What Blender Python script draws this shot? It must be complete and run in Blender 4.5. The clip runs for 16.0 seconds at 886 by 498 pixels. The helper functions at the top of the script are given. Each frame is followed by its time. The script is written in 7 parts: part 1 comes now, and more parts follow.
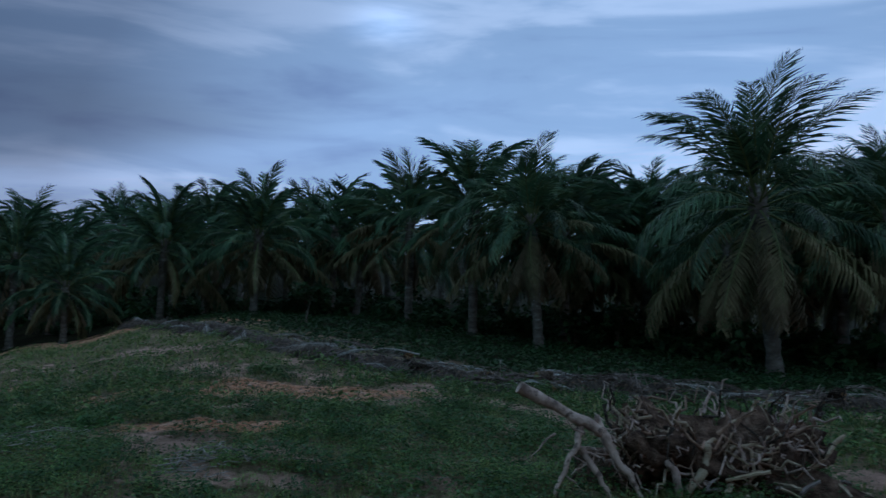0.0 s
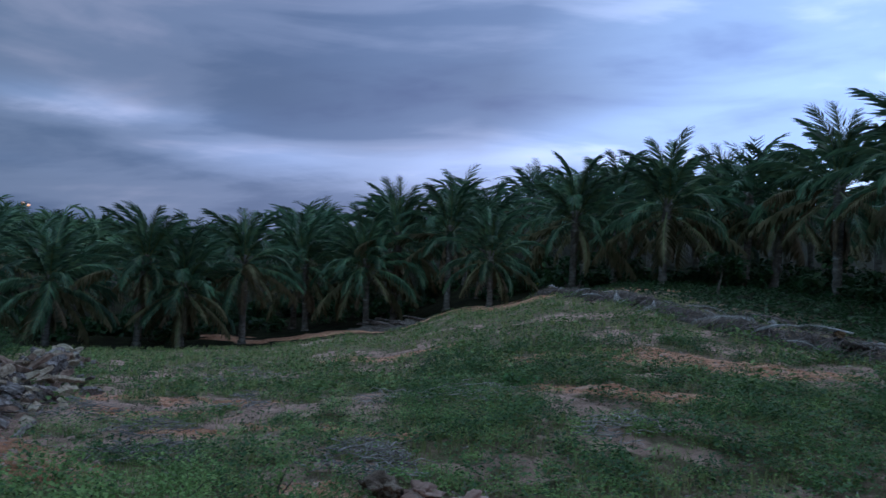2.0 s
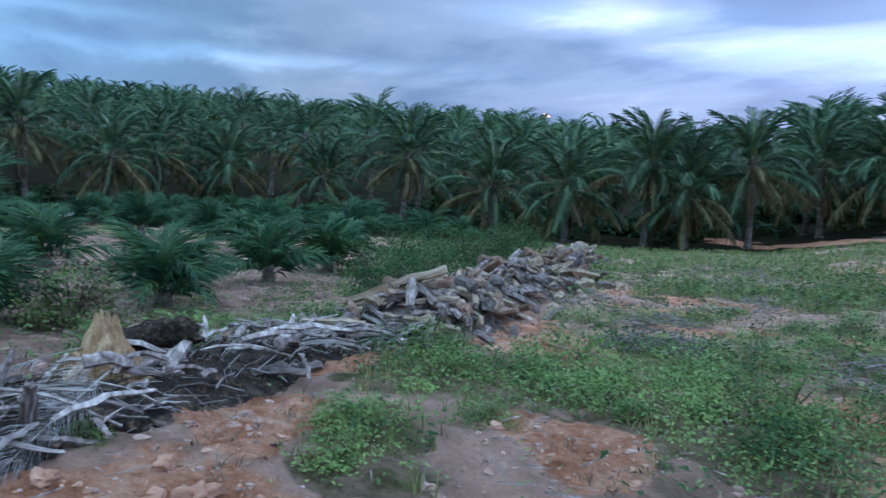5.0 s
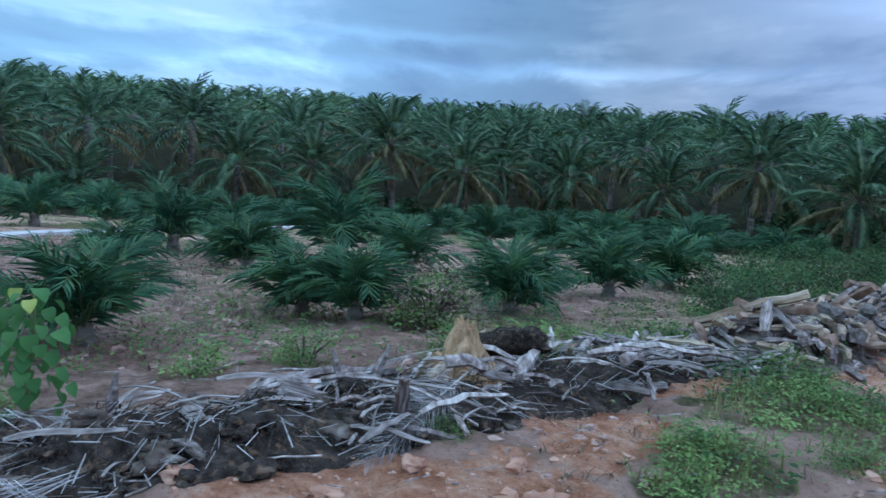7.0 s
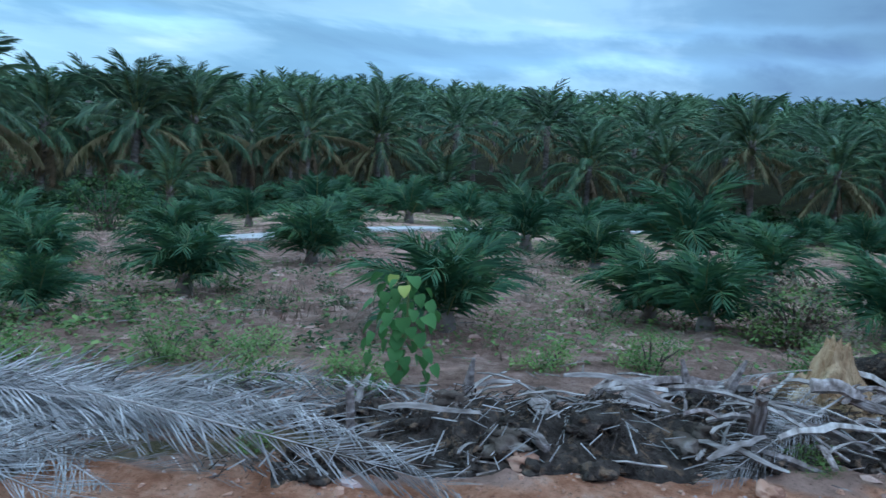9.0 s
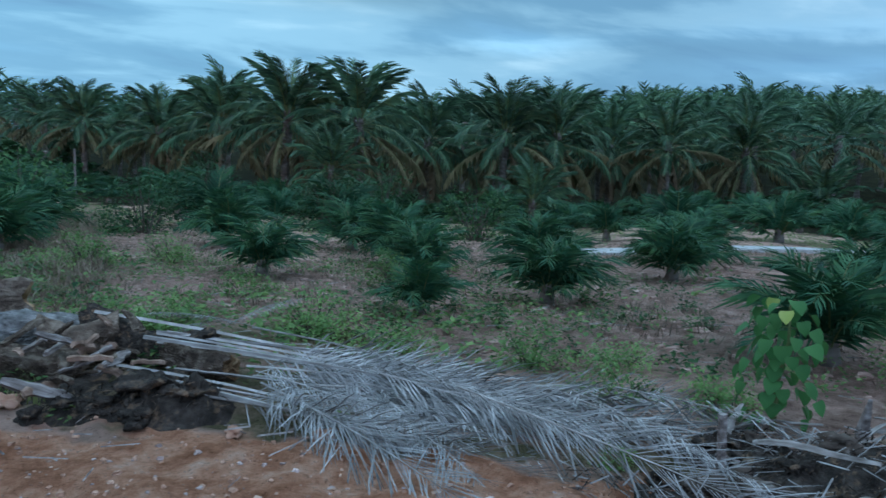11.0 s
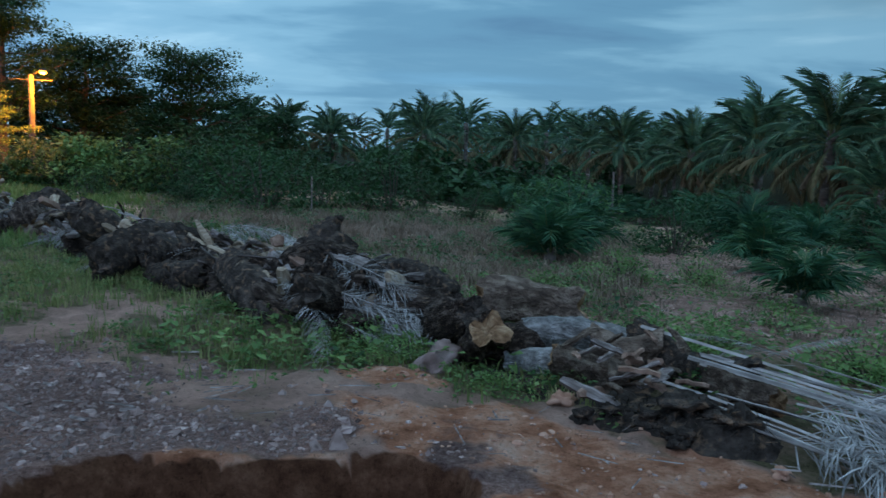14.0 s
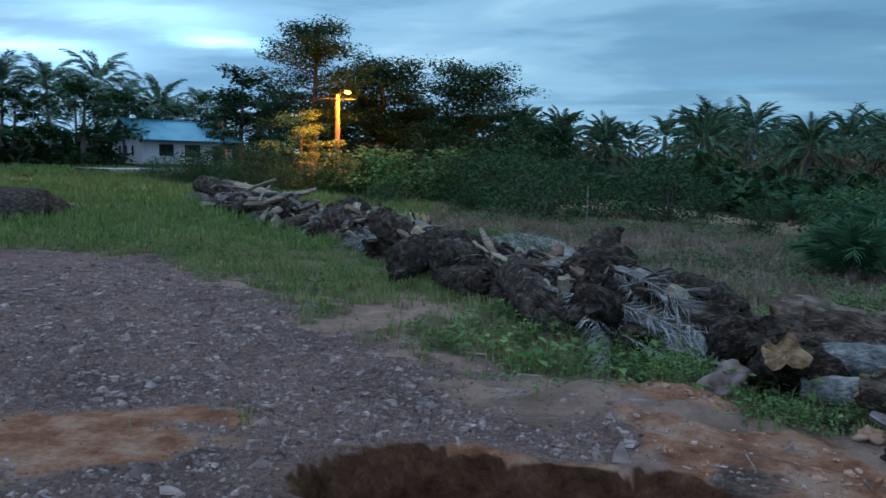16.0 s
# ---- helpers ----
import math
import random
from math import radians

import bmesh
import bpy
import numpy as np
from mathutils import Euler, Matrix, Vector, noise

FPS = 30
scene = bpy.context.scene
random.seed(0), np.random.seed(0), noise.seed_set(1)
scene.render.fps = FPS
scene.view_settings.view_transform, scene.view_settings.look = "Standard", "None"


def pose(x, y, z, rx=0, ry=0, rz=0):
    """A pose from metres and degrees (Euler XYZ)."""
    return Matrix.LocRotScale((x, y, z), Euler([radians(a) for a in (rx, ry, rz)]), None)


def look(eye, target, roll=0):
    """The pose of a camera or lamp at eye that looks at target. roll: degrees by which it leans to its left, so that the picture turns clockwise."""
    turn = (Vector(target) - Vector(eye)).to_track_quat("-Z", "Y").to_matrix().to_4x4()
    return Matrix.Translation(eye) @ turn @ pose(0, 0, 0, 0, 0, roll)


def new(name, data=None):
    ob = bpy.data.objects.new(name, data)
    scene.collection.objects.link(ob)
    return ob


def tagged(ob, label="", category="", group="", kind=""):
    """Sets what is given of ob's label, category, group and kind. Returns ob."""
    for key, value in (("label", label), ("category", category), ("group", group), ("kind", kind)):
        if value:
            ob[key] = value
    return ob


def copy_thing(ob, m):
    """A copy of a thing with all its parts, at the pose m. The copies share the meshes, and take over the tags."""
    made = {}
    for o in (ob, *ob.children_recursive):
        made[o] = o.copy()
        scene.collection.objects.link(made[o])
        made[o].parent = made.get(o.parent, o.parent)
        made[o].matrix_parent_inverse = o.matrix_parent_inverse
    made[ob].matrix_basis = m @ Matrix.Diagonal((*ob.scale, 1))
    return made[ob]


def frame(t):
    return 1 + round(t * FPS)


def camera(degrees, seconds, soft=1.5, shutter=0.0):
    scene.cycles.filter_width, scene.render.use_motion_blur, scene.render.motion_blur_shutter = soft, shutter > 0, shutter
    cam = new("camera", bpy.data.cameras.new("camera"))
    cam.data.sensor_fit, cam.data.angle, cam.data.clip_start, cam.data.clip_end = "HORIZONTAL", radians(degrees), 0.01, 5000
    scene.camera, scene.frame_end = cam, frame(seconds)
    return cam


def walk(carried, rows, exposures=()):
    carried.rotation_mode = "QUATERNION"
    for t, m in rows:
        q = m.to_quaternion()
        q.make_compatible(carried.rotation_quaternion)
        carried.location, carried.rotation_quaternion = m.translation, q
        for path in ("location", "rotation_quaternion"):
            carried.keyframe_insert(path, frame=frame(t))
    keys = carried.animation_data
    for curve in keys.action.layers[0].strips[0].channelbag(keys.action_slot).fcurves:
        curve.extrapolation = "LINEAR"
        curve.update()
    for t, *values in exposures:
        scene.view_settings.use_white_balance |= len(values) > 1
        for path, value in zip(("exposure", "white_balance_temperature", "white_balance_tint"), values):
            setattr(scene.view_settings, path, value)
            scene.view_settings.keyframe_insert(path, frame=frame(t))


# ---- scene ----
cam = camera(58.6, 16.0, soft=1.5, shutter=0.2)
PATH = [
    (0, (-0.633, -0.5, 1.557), (-0.504, 1.482, 1.79), 1.6),
    (0.5, (-0.662, -0.459, 1.554), (-0.792, 1.525, 1.766), 2.1),
    (1, (-0.684, -0.422, 1.548), (-1.085, 1.528, 1.74), 2.5),
    (1.5, (-0.692, -0.44, 1.556), (-1.347, 1.443, 1.716), 3.2),
    (2, (-0.704, -0.408, 1.551), (-1.554, 1.399, 1.662), 3.6),
    (2.5, (-0.733, -0.371, 1.539), (-1.734, 1.36, 1.584), 3.8),
    (3, (-0.74, -0.354, 1.528), (-1.869, 1.296, 1.506), 3.8),
    (3.5, (-0.738, -0.36, 1.524), (-2.006, 1.184, 1.436), 3.9),
    (4, (-0.748, -0.359, 1.515), (-2.178, 1.031, 1.361), 3.7),
    (4.5, (-0.793, -0.359, 1.509), (-2.382, 0.84, 1.317), 3.4),
    (5, (-0.792, -0.403, 1.51), (-2.516, 0.59, 1.303), 3.2),
    (5.2, (-0.835, -0.423, 1.522), (-2.603, 0.489, 1.312), 3.1),
    (7.5, (-0.82, -0.5, 1.518), (-2.808, -0.515, 1.299), 3.0),
    (8, (-0.776, -0.514, 1.522), (-2.748, -0.756, 1.295), 3.3),
    (8.5, (-0.804, -0.511, 1.515), (-2.738, -0.962, 1.276), 3.2),
    (8.7, (-0.846, -0.513, 1.504), (-2.759, -1.043, 1.262), 3.0),
    (10.8, (-0.876, -0.619, 1.482), (-2.348, -1.95, 1.236), 1.8),
    (11, (-0.864, -0.623, 1.481), (-2.277, -2.017, 1.238), 1.9),
    (11.5, (-0.837, -0.646, 1.476), (-2.108, -2.172, 1.237), 2.0),
    (12, (-0.811, -0.668, 1.477), (-1.919, -2.316, 1.244), 2.1),
    (12.5, (-0.786, -0.679, 1.478), (-1.707, -2.439, 1.247), 2.1),
    (13, (-0.769, -0.701, 1.48), (-1.478, -2.557, 1.248), 1.9),
    (13.5, (-0.776, -0.768, 1.46), (-1.266, -2.693, 1.232), 1.8),
    (14, (-0.746, -0.764, 1.463), (-1.041, -2.729, 1.238), 1.6),
    (14.5, (-0.723, -0.751, 1.472), (-0.84, -2.735, 1.251), 1.5),
    (15, (-0.703, -0.738, 1.477), (-0.657, -2.725, 1.256), 1.5),
    (15.5, (-0.68, -0.72, 1.48), (-0.472, -2.697, 1.259), 1.3),
    (16, (-0.656, -0.691, 1.482), (-0.275, -2.642, 1.263), 1.2),
]
walk(cam, [(t, look(eye, target, roll)) for t, eye, target, roll in PATH],
     exposures=[(0, -1.15, 6500, 11), (1.0, -0.8, 6500, 17), (1.5, -0.62, 6500, 19), (2.5, -0.2, 6500, 19), (3.5, 0.36, 6500, 18), (5.0, 0.8, 6500, 16), (8.5, 0.76, 6500, 12), (11.0, 0.36, 6500, 5), (12.5, -0.08, 6400, 4), (14.5, -0.22, 6450, 6), (16.0, -0.1, 6500, 9)])

# light: a cloudy dusk sky, brighter where the sun has gone down behind the hill
world = bpy.data.worlds.new("dusk_sky")
scene.world = world
world.use_nodes = True
wt = world.node_tree
wt.nodes.clear()


def wnode(kind, **values):
    n = wt.nodes.new(kind)
    for key, v in values.items():
        n.inputs[key].default_value = v
    return n


def wmath(op, a, b=None, clamp=False):
    n = wt.nodes.new("ShaderNodeMath")
    n.operation, n.use_clamp = op, clamp
    for i, v in enumerate((a, b)):
        if v is None:
            continue
        if isinstance(v, (int, float)):
            n.inputs[i].default_value = v
        else:
            wt.links.new(v, n.inputs[i])
    return n.outputs[0]


def wramp(fac, stops, mode="EASE"):
    n = wt.nodes.new("ShaderNodeValToRGB")
    n.color_ramp.interpolation = mode
    e = n.color_ramp.elements
    while len(e) < len(stops):
        e.new(0.5)
    for el, (p, c) in zip(e, stops):
        el.position, el.color = p, (*c, 1)
    wt.links.new(fac, n.inputs[0])
    return n.outputs[0]


def wmix(kind, fac, a, b):
    n = wt.nodes.new("ShaderNodeMix")
    n.data_type, n.blend_type = "RGBA", kind
    for i, v in ((0, fac), (6, a), (7, b)):
        if isinstance(v, (int, float)):
            n.inputs[i].default_value = v
        elif isinstance(v, tuple):
            n.inputs[i].default_value = (*v, 1)
        else:
            wt.links.new(v, n.inputs[i])
    return n.outputs[2]


coord = wt.nodes.new("ShaderNodeTexCoord")
axes = wt.nodes.new("ShaderNodeSeparateXYZ")
wt.links.new(coord.outputs["Generated"], axes.inputs[0])
up = wmath("MAXIMUM", axes.outputs[2], 0.0)
flat = wmath("ADD", up, 0.16)
deck = wt.nodes.new("ShaderNodeCombineXYZ")
wt.links.new(wmath("DIVIDE", axes.outputs[0], flat), deck.inputs[0])
wt.links.new(wmath("DIVIDE", axes.outputs[1], flat), deck.inputs[1])
turned = wt.nodes.new("ShaderNodeMapping")
turned.inputs["Rotation"].default_value = (0, 0, radians(28))
turned.inputs["Scale"].default_value = (0.55, 1.15, 1)
wt.links.new(deck.outputs[0], turned.inputs[0])
big = wnode("ShaderNodeTexNoise", Scale=0.75, Detail=5.0, Roughness=0.55, Distortion=0.5)
fine = wnode("ShaderNodeTexNoise", Scale=2.3, Detail=6.0, Roughness=0.6, Distortion=0.3)
wt.links.new(turned.outputs[0], big.inputs["Vector"])
wt.links.new(turned.outputs[0], fine.inputs["Vector"])
# flat stratus sheets, long and thin towards the horizon
sheet_axes = wt.nodes.new("ShaderNodeMapping")
sheet_axes.inputs["Scale"].default_value = (1.7, 1.7, 10.0)
wt.links.new(coord.outputs["Generated"], sheet_axes.inputs[0])
sheets_low = wnode("ShaderNodeTexNoise", Scale=1.5, Detail=5.0, Roughness=0.5, Distortion=0.6)
wt.links.new(sheet_axes.outputs[0], sheets_low.inputs["Vector"])
lumps = wmath("ADD", wmath("MULTIPLY", big.outputs[0], 0.34), wmath("MULTIPLY", fine.outputs[0], 0.18))
lumps = wmath("ADD", lumps, wmath("MULTIPLY", sheets_low.outputs[0], 0.48))
cloud = wramp(lumps, [(0.32, (0.11, 0.20, 0.37)), (0.45, (0.16, 0.285, 0.47)), (0.54, (0.26, 0.40, 0.60)), (0.66, (0.44, 0.56, 0.76))])
# brighter rifts and darker bellies: bearing, height, half width and half depth in degrees, slope, strength
RIFTS = [(50, 11.0, 9, 1.1, 0.0, 0.55), (38, 8.7, 7, 1.2, 0.0, 0.6), (21, 10.2, 11, 1.4, -0.2, 0.3), (5, 14.4, 9, 1.8, -0.25, 0.15), (38, 14.0, 9, 2.0, 0.0, -0.12), (22, 15.6, 10, 2.6, 0.0, -0.08),
         (74, 6.7, 15, 0.6, 0.0, 0.5), (101, 6.4, 18, 0.8, -0.03, 0.28), (113, 8.5, 9, 0.6, 0.0, 0.12), (90, 8.7, 11, 0.5, 0.0, 0.3), (170, 5.6, 6, 0.5, 0.0, 0.25), (130, 8.0, 5, 0.8, 0.0, 0.35), (140, 10.5, 8, 1.2, 0.0, -0.25),
         (-141.5, 6.7, 4.5, 0.8, 0.0, 1.6), (-153, 7.9, 3.2, 0.6, 0.0, 1.9), (-148, 9.4, 7, 0.8, 0.0, 0.8), (1, 22.5, 2.6, 1.2, 0.0, 0.5), (24, 9.0, 6, 1.2, 0.0, 0.35), (17, 14.6, 8, 1.6, 0.0, -0.12)]
bearing_deg = wmath("MULTIPLY", wmath("ARCTAN2", wmath("MULTIPLY", axes.outputs[0], -1.0), axes.outputs[1]), 57.2958)
height_deg = wmath("MULTIPLY", wmath("ARCSINE", axes.outputs[2]), 57.2958)
ragged = wmath("MULTIPLY", wmath("SUBTRACT", fine.outputs[0], 0.5), 5.0)
torn_deg = wmath("ADD", height_deg, wmath("MULTIPLY", ragged, 0.55))
rift = None
for b0, e0, wb, we, slope, amount in RIFTS:
    db = wmath("SUBTRACT", bearing_deg, float(b0))
    de = wmath("SUBTRACT", torn_deg, wmath("ADD", wmath("MULTIPLY", db, slope), float(e0)))
    q = wmath("ADD", wmath("POWER", wmath("ABSOLUTE", wmath("DIVIDE", db, float(wb))), 2.0), wmath("POWER", wmath("ABSOLUTE", wmath("DIVIDE", de, float(we))), 2.0))
    one = wmath("MULTIPLY", wmath("EXPONENT", wmath("MULTIPLY", q, -1.0)), float(amount))
    rift = one if rift is None else wmath("ADD", rift, one)
rift = wmath("ADD", wmath("MULTIPLY", rift, wmath("ADD", wmath("MULTIPLY", sheets_low.outputs[0], 1.6), 0.2)), 1.0)
rift_grey = wt.nodes.new("ShaderNodeCombineColor")
for k in range(3):
    wt.links.new(rift, rift_grey.inputs[k])
cloud = wmix("MULTIPLY", 1.0, cloud, rift_grey.outputs[0])
# violet glow on the hill's side, teal away from it
toward = wmath("ADD", wmath("MULTIPLY", axes.outputs[0], 0.342), wmath("MULTIPLY", axes.outputs[1], 0.94))
glow = wmath("ADD", wmath("MULTIPLY", toward, 0.5), 0.5, clamp=True)
tint = wramp(glow, [(0.0, (1.28, 1.68, 1.64)), (0.07, (1.10, 1.42, 1.41)), (0.24, (0.98, 1.22, 1.25)), (0.5, (0.54, 0.61, 0.66)), (0.76, (0.90, 0.91, 1.05)), (0.86, (1.5, 1.46, 1.62)), (0.98, (4.9, 4.7, 4.9))], "LINEAR")
cloud = wmix("MULTIPLY", 1.0, cloud, tint)
side = wmath("ADD", wmath("MULTIPLY", axes.outputs[0], 0.41), wmath("MULTIPLY", axes.outputs[1], -0.287))
lean = wramp(wmath("ADD", side, 0.5, clamp=True), [(0.0, (1, 1, 1)), (0.15, (1, 1, 1)), (0.3, (0.82, 0.82, 0.82)), (0.62, (0.84, 0.84, 0.84)), (0.76, (0.95, 0.95, 0.95)), (0.95, (1.35, 1.35, 1.35))], "LINEAR")
cloud = wmix("MULTIPLY", 1.0, cloud, lean)
zenith = wramp(up, [(0.0, (1, 1, 1)), (0.38, (1.0, 1.0, 1.0)), (0.62, (2.9, 2.75, 2.55)), (1.0, (3.8, 3.5, 3.2))])
cloud = wmix("MULTIPLY", 1.0, cloud, zenith)
clear = wt.nodes.new("ShaderNodeTexSky")
clear.sky_type, clear.sun_disc, clear.sun_elevation, clear.sun_rotation = "NISHITA", False, radians(1.5), radians(-15)
gaps = wmix("MULTIPLY", 1.0, clear.outputs[0], (0.10, 0.10, 0.10))
sky = wmix("MIX", 0.9, gaps, cloud)
back = wt.nodes.new("ShaderNodeBackground")
wt.links.new(sky, back.inputs[0])
back.inputs[1].default_value = 1.0
wt.links.new(back.outputs[0], wt.nodes.new("ShaderNodeOutputWorld").inputs[0])

sun = new("sun", bpy.data.lights.new("sun", "SUN"))
sun.data.energy, sun.data.angle, sun.data.color = 0.25, radians(40), (0.95, 0.95, 1.0)
sun.matrix_world = look((0, 0, 40), (-6, -10, 8))

# ---- materials ----


def material(name, colors, rough=0.85, scale=6.0, detail=5.0, bump=0.3, bump_scale=None, metal=0.0, vary=0.0, spots=None, stretch=None, coords="Object", distance=0.02, spec=0.1, thin=0.0):
    """A surface with two scales of noise in its colour, a bump, and a change of tone from object to object."""
    m = bpy.data.materials.new(name)
    m.use_nodes = True
    t, p = m.node_tree, m.node_tree.nodes["Principled BSDF"]
    tc = t.nodes.new("ShaderNodeTexCoord")
    out = tc.outputs[coords]
    if stretch:
        mp = t.nodes.new("ShaderNodeMapping")
        mp.inputs["Scale"].default_value = stretch
        t.links.new(out, mp.inputs[0])
        out = mp.outputs[0]
    n = t.nodes.new("ShaderNodeTexNoise")
    n.inputs["Scale"].default_value, n.inputs["Detail"].default_value = scale, detail
    t.links.new(out, n.inputs["Vector"])
    r = t.nodes.new("ShaderNodeValToRGB")
    e = r.color_ramp.elements
    while len(e) < len(colors):
        e.new(0.5)
    for i, (el, c) in enumerate(zip(e, colors)):
        el.position, el.color = 0.3 + 0.4 * i / max(1, len(colors) - 1), (*c, 1)
    t.links.new(n.outputs[0], r.inputs[0])
    col = r.outputs[0]
    if spots:
        n2 = t.nodes.new("ShaderNodeTexNoise")
        n2.inputs["Scale"].default_value, n2.inputs["Detail"].default_value = spots[0], 3
        t.links.new(out, n2.inputs["Vector"])
        r2 = t.nodes.new("ShaderNodeValToRGB")
        r2.color_ramp.elements[0].position, r2.color_ramp.elements[1].position = spots[2], spots[2] + 0.12
        t.links.new(n2.outputs[0], r2.inputs[0])
        mx = t.nodes.new("ShaderNodeMix")
        mx.data_type = "RGBA"
        mx.inputs[7].default_value = (*spots[1], 1)
        t.links.new(r2.outputs[0], mx.inputs[0])
        t.links.new(col, mx.inputs[6])
        col = mx.outputs[2]
    if vary:
        oi = t.nodes.new("ShaderNodeObjectInfo")
        gi = t.nodes.new("ShaderNodeNewGeometry")
        ad = t.nodes.new("ShaderNodeMath")
        ad.operation = "ADD"
        t.links.new(oi.outputs["Random"], ad.inputs[0])
        t.links.new(gi.outputs["Random Per Island"], ad.inputs[1])
        mr = t.nodes.new("ShaderNodeMapRange")
        mr.inputs["From Max"].default_value = 2.0
        mr.inputs["To Min"].default_value, mr.inputs["To Max"].default_value = 1 - vary, 1 + vary
        t.links.new(ad.outputs[0], mr.inputs["Value"])
        hs = t.nodes.new("ShaderNodeHueSaturation")
        t.links.new(mr.outputs[0], hs.inputs["Value"])
        t.links.new(col, hs.inputs["Color"])
        col = hs.outputs[0]
    t.links.new(col, p.inputs["Base Color"])
    p.inputs["Roughness"].default_value, p.inputs["Metallic"].default_value = rough, metal
    p.inputs["Specular IOR Level"].default_value = spec
    if bump:
        b = t.nodes.new("ShaderNodeTexNoise")
        b.inputs["Scale"].default_value, b.inputs["Detail"].default_value = bump_scale or scale * 4, 6
        t.links.new(out, b.inputs["Vector"])
        bp = t.nodes.new("ShaderNodeBump")
        bp.inputs["Strength"].default_value, bp.inputs["Distance"].default_value = bump, distance
        t.links.new(b.outputs[0], bp.inputs["Height"])
        t.links.new(bp.outputs[0], p.inputs["Normal"])
    if thin:
        tl = t.nodes.new("ShaderNodeBsdfTranslucent")
        t.links.new(col, tl.inputs["Color"])
        ms = t.nodes.new("ShaderNodeMixShader")
        ms.inputs[0].default_value = thin
        t.links.new(p.outputs[0], ms.inputs[1])
        t.links.new(tl.outputs[0], ms.inputs[2])
        t.links.new(ms.outputs[0], t.nodes["Material Output"].inputs["Surface"])
    return m


leaf_green = material("palm_leaf_green", [(0.036, 0.080, 0.046), (0.07, 0.142, 0.075), (0.135, 0.205, 0.095)], 0.5, 0.8, vary=0.75, bump=0, spec=0.25, thin=0.12)
# lighter version of leaf_green: haze and lit crown tops put into its colour
leaf_far_lit = material("hill_palm_leaf_lit", [(0.048, 0.104, 0.056), (0.085, 0.166, 0.082), (0.14, 0.22, 0.105)], 0.6, 0.05, vary=0.55, bump=0, spec=0.1)
leaf_old = material("palm_leaf_fading", [(0.07, 0.078, 0.03), (0.13, 0.11, 0.055), (0.20, 0.155, 0.085)], 0.7, 1.5, vary=0.45, bump=0)
leaf_dead = material("palm_leaf_dead", [(0.14, 0.10, 0.06), (0.26, 0.19, 0.12)], 0.9, 1.5, vary=0.4, bump=0)
leaf_grey = material("dry_frond_grey", [(0.13, 0.121, 0.112), (0.28, 0.264, 0.248), (0.48, 0.46, 0.44)], 0.9, 3.5, vary=0.65, bump=0.2)
rib_pale = material("dry_frond_rib", [(0.19, 0.17, 0.15), (0.34, 0.31, 0.285), (0.50, 0.47, 0.44)], 0.85, 5, vary=0.45, bump=0.3)
frond_brown = material("dry_frond_brown", [(0.05, 0.037, 0.031), (0.12, 0.09, 0.078), (0.25, 0.205, 0.19)], 0.95, 3.5, vary=0.65, bump=0.2)
wood_pink = material("barkless_branch", [(0.20, 0.14, 0.12), (0.46, 0.33, 0.28), (0.66, 0.50, 0.43)], 0.9, 7, detail=9, bump=0.8, vary=0.2, spots=(13, (0.16, 0.115, 0.10), 0.55))
root_brown = material("earthy_root", [(0.10, 0.062, 0.046), (0.23, 0.145, 0.105), (0.38, 0.265, 0.20)], 0.95, 6, bump=0.6, vary=0.5)
shrub_leaf = material("shrub_leaf", [(0.022, 0.06, 0.024), (0.045, 0.105, 0.036), (0.085, 0.15, 0.05)], 0.5, 1.5, vary=0.5, bump=0, spec=0.1, thin=0.3)
rachis_green = material("rachis_green", [(0.10, 0.13, 0.05), (0.16, 0.18, 0.08)], 0.6, 3, bump=0)
young_leaf = material("young_palm_leaf", [(0.02, 0.07, 0.038), (0.036, 0.105, 0.054), (0.07, 0.15, 0.055)], 0.55, 2, vary=0.5, bump=0, spec=0.12, thin=0.25)
bark_palm = material("palm_bark", [(0.07, 0.056, 0.045), (0.15, 0.125, 0.105), (0.25, 0.22, 0.19)], 0.95, 3, bump=0.8, vary=0.3, spots=(2.2, (0.36, 0.35, 0.32), 0.60), stretch=(1, 1, 2))
wood_split = material("split_wood", [(0.20, 0.14, 0.09), (0.37, 0.285, 0.20), (0.52, 0.43, 0.33)], 0.85, 3, bump=0.6, vary=0.35, stretch=(1, 8, 8))
wood_grey = material("weathered_wood", [(0.08, 0.062, 0.054), (0.21, 0.173, 0.155), (0.40, 0.35, 0.325)], 0.9, 3, bump=0.6, vary=0.6, stretch=(1, 8, 8))
fibre_dark = material("rotting_fibre", [(0.025, 0.02, 0.016), (0.06, 0.048, 0.04), (0.125, 0.10, 0.082)], 1.0, 11, detail=10, bump=1.0, bump_scale=40, distance=0.05, vary=0.4, spots=(14, (0.20, 0.13, 0.085), 0.56))
clay_red = material("laterite_clay", [(0.26, 0.13, 0.085), (0.40, 0.22, 0.15), (0.52, 0.33, 0.24)], 0.95, 4, bump=0.8, vary=0.2)
stone_pale = material("gravel_stone", [(0.15, 0.10, 0.086), (0.27, 0.19, 0.165), (0.44, 0.34, 0.305)], 0.9, 8, bump=0.5, vary=0.6)
weed_leaf = material("weed_leaf", [(0.075, 0.145, 0.048), (0.15, 0.25, 0.08), (0.25, 0.33, 0.115)], 0.55, 3, vary=0.55, bump=0, spec=0.1, thin=0.3)
grass_blade = material("grass_blade", [(0.11, 0.15, 0.055), (0.20, 0.235, 0.085), (0.34, 0.29, 0.155)], 0.6, 2, vary=0.6, bump=0, spec=0.1, thin=0.3)
dry_blade = material("dry_grass_blade", [(0.11, 0.08, 0.055), (0.19, 0.145, 0.105), (0.27, 0.22, 0.165)], 0.8, 2, vary=0.4, bump=0, spec=0.1, thin=0.2)
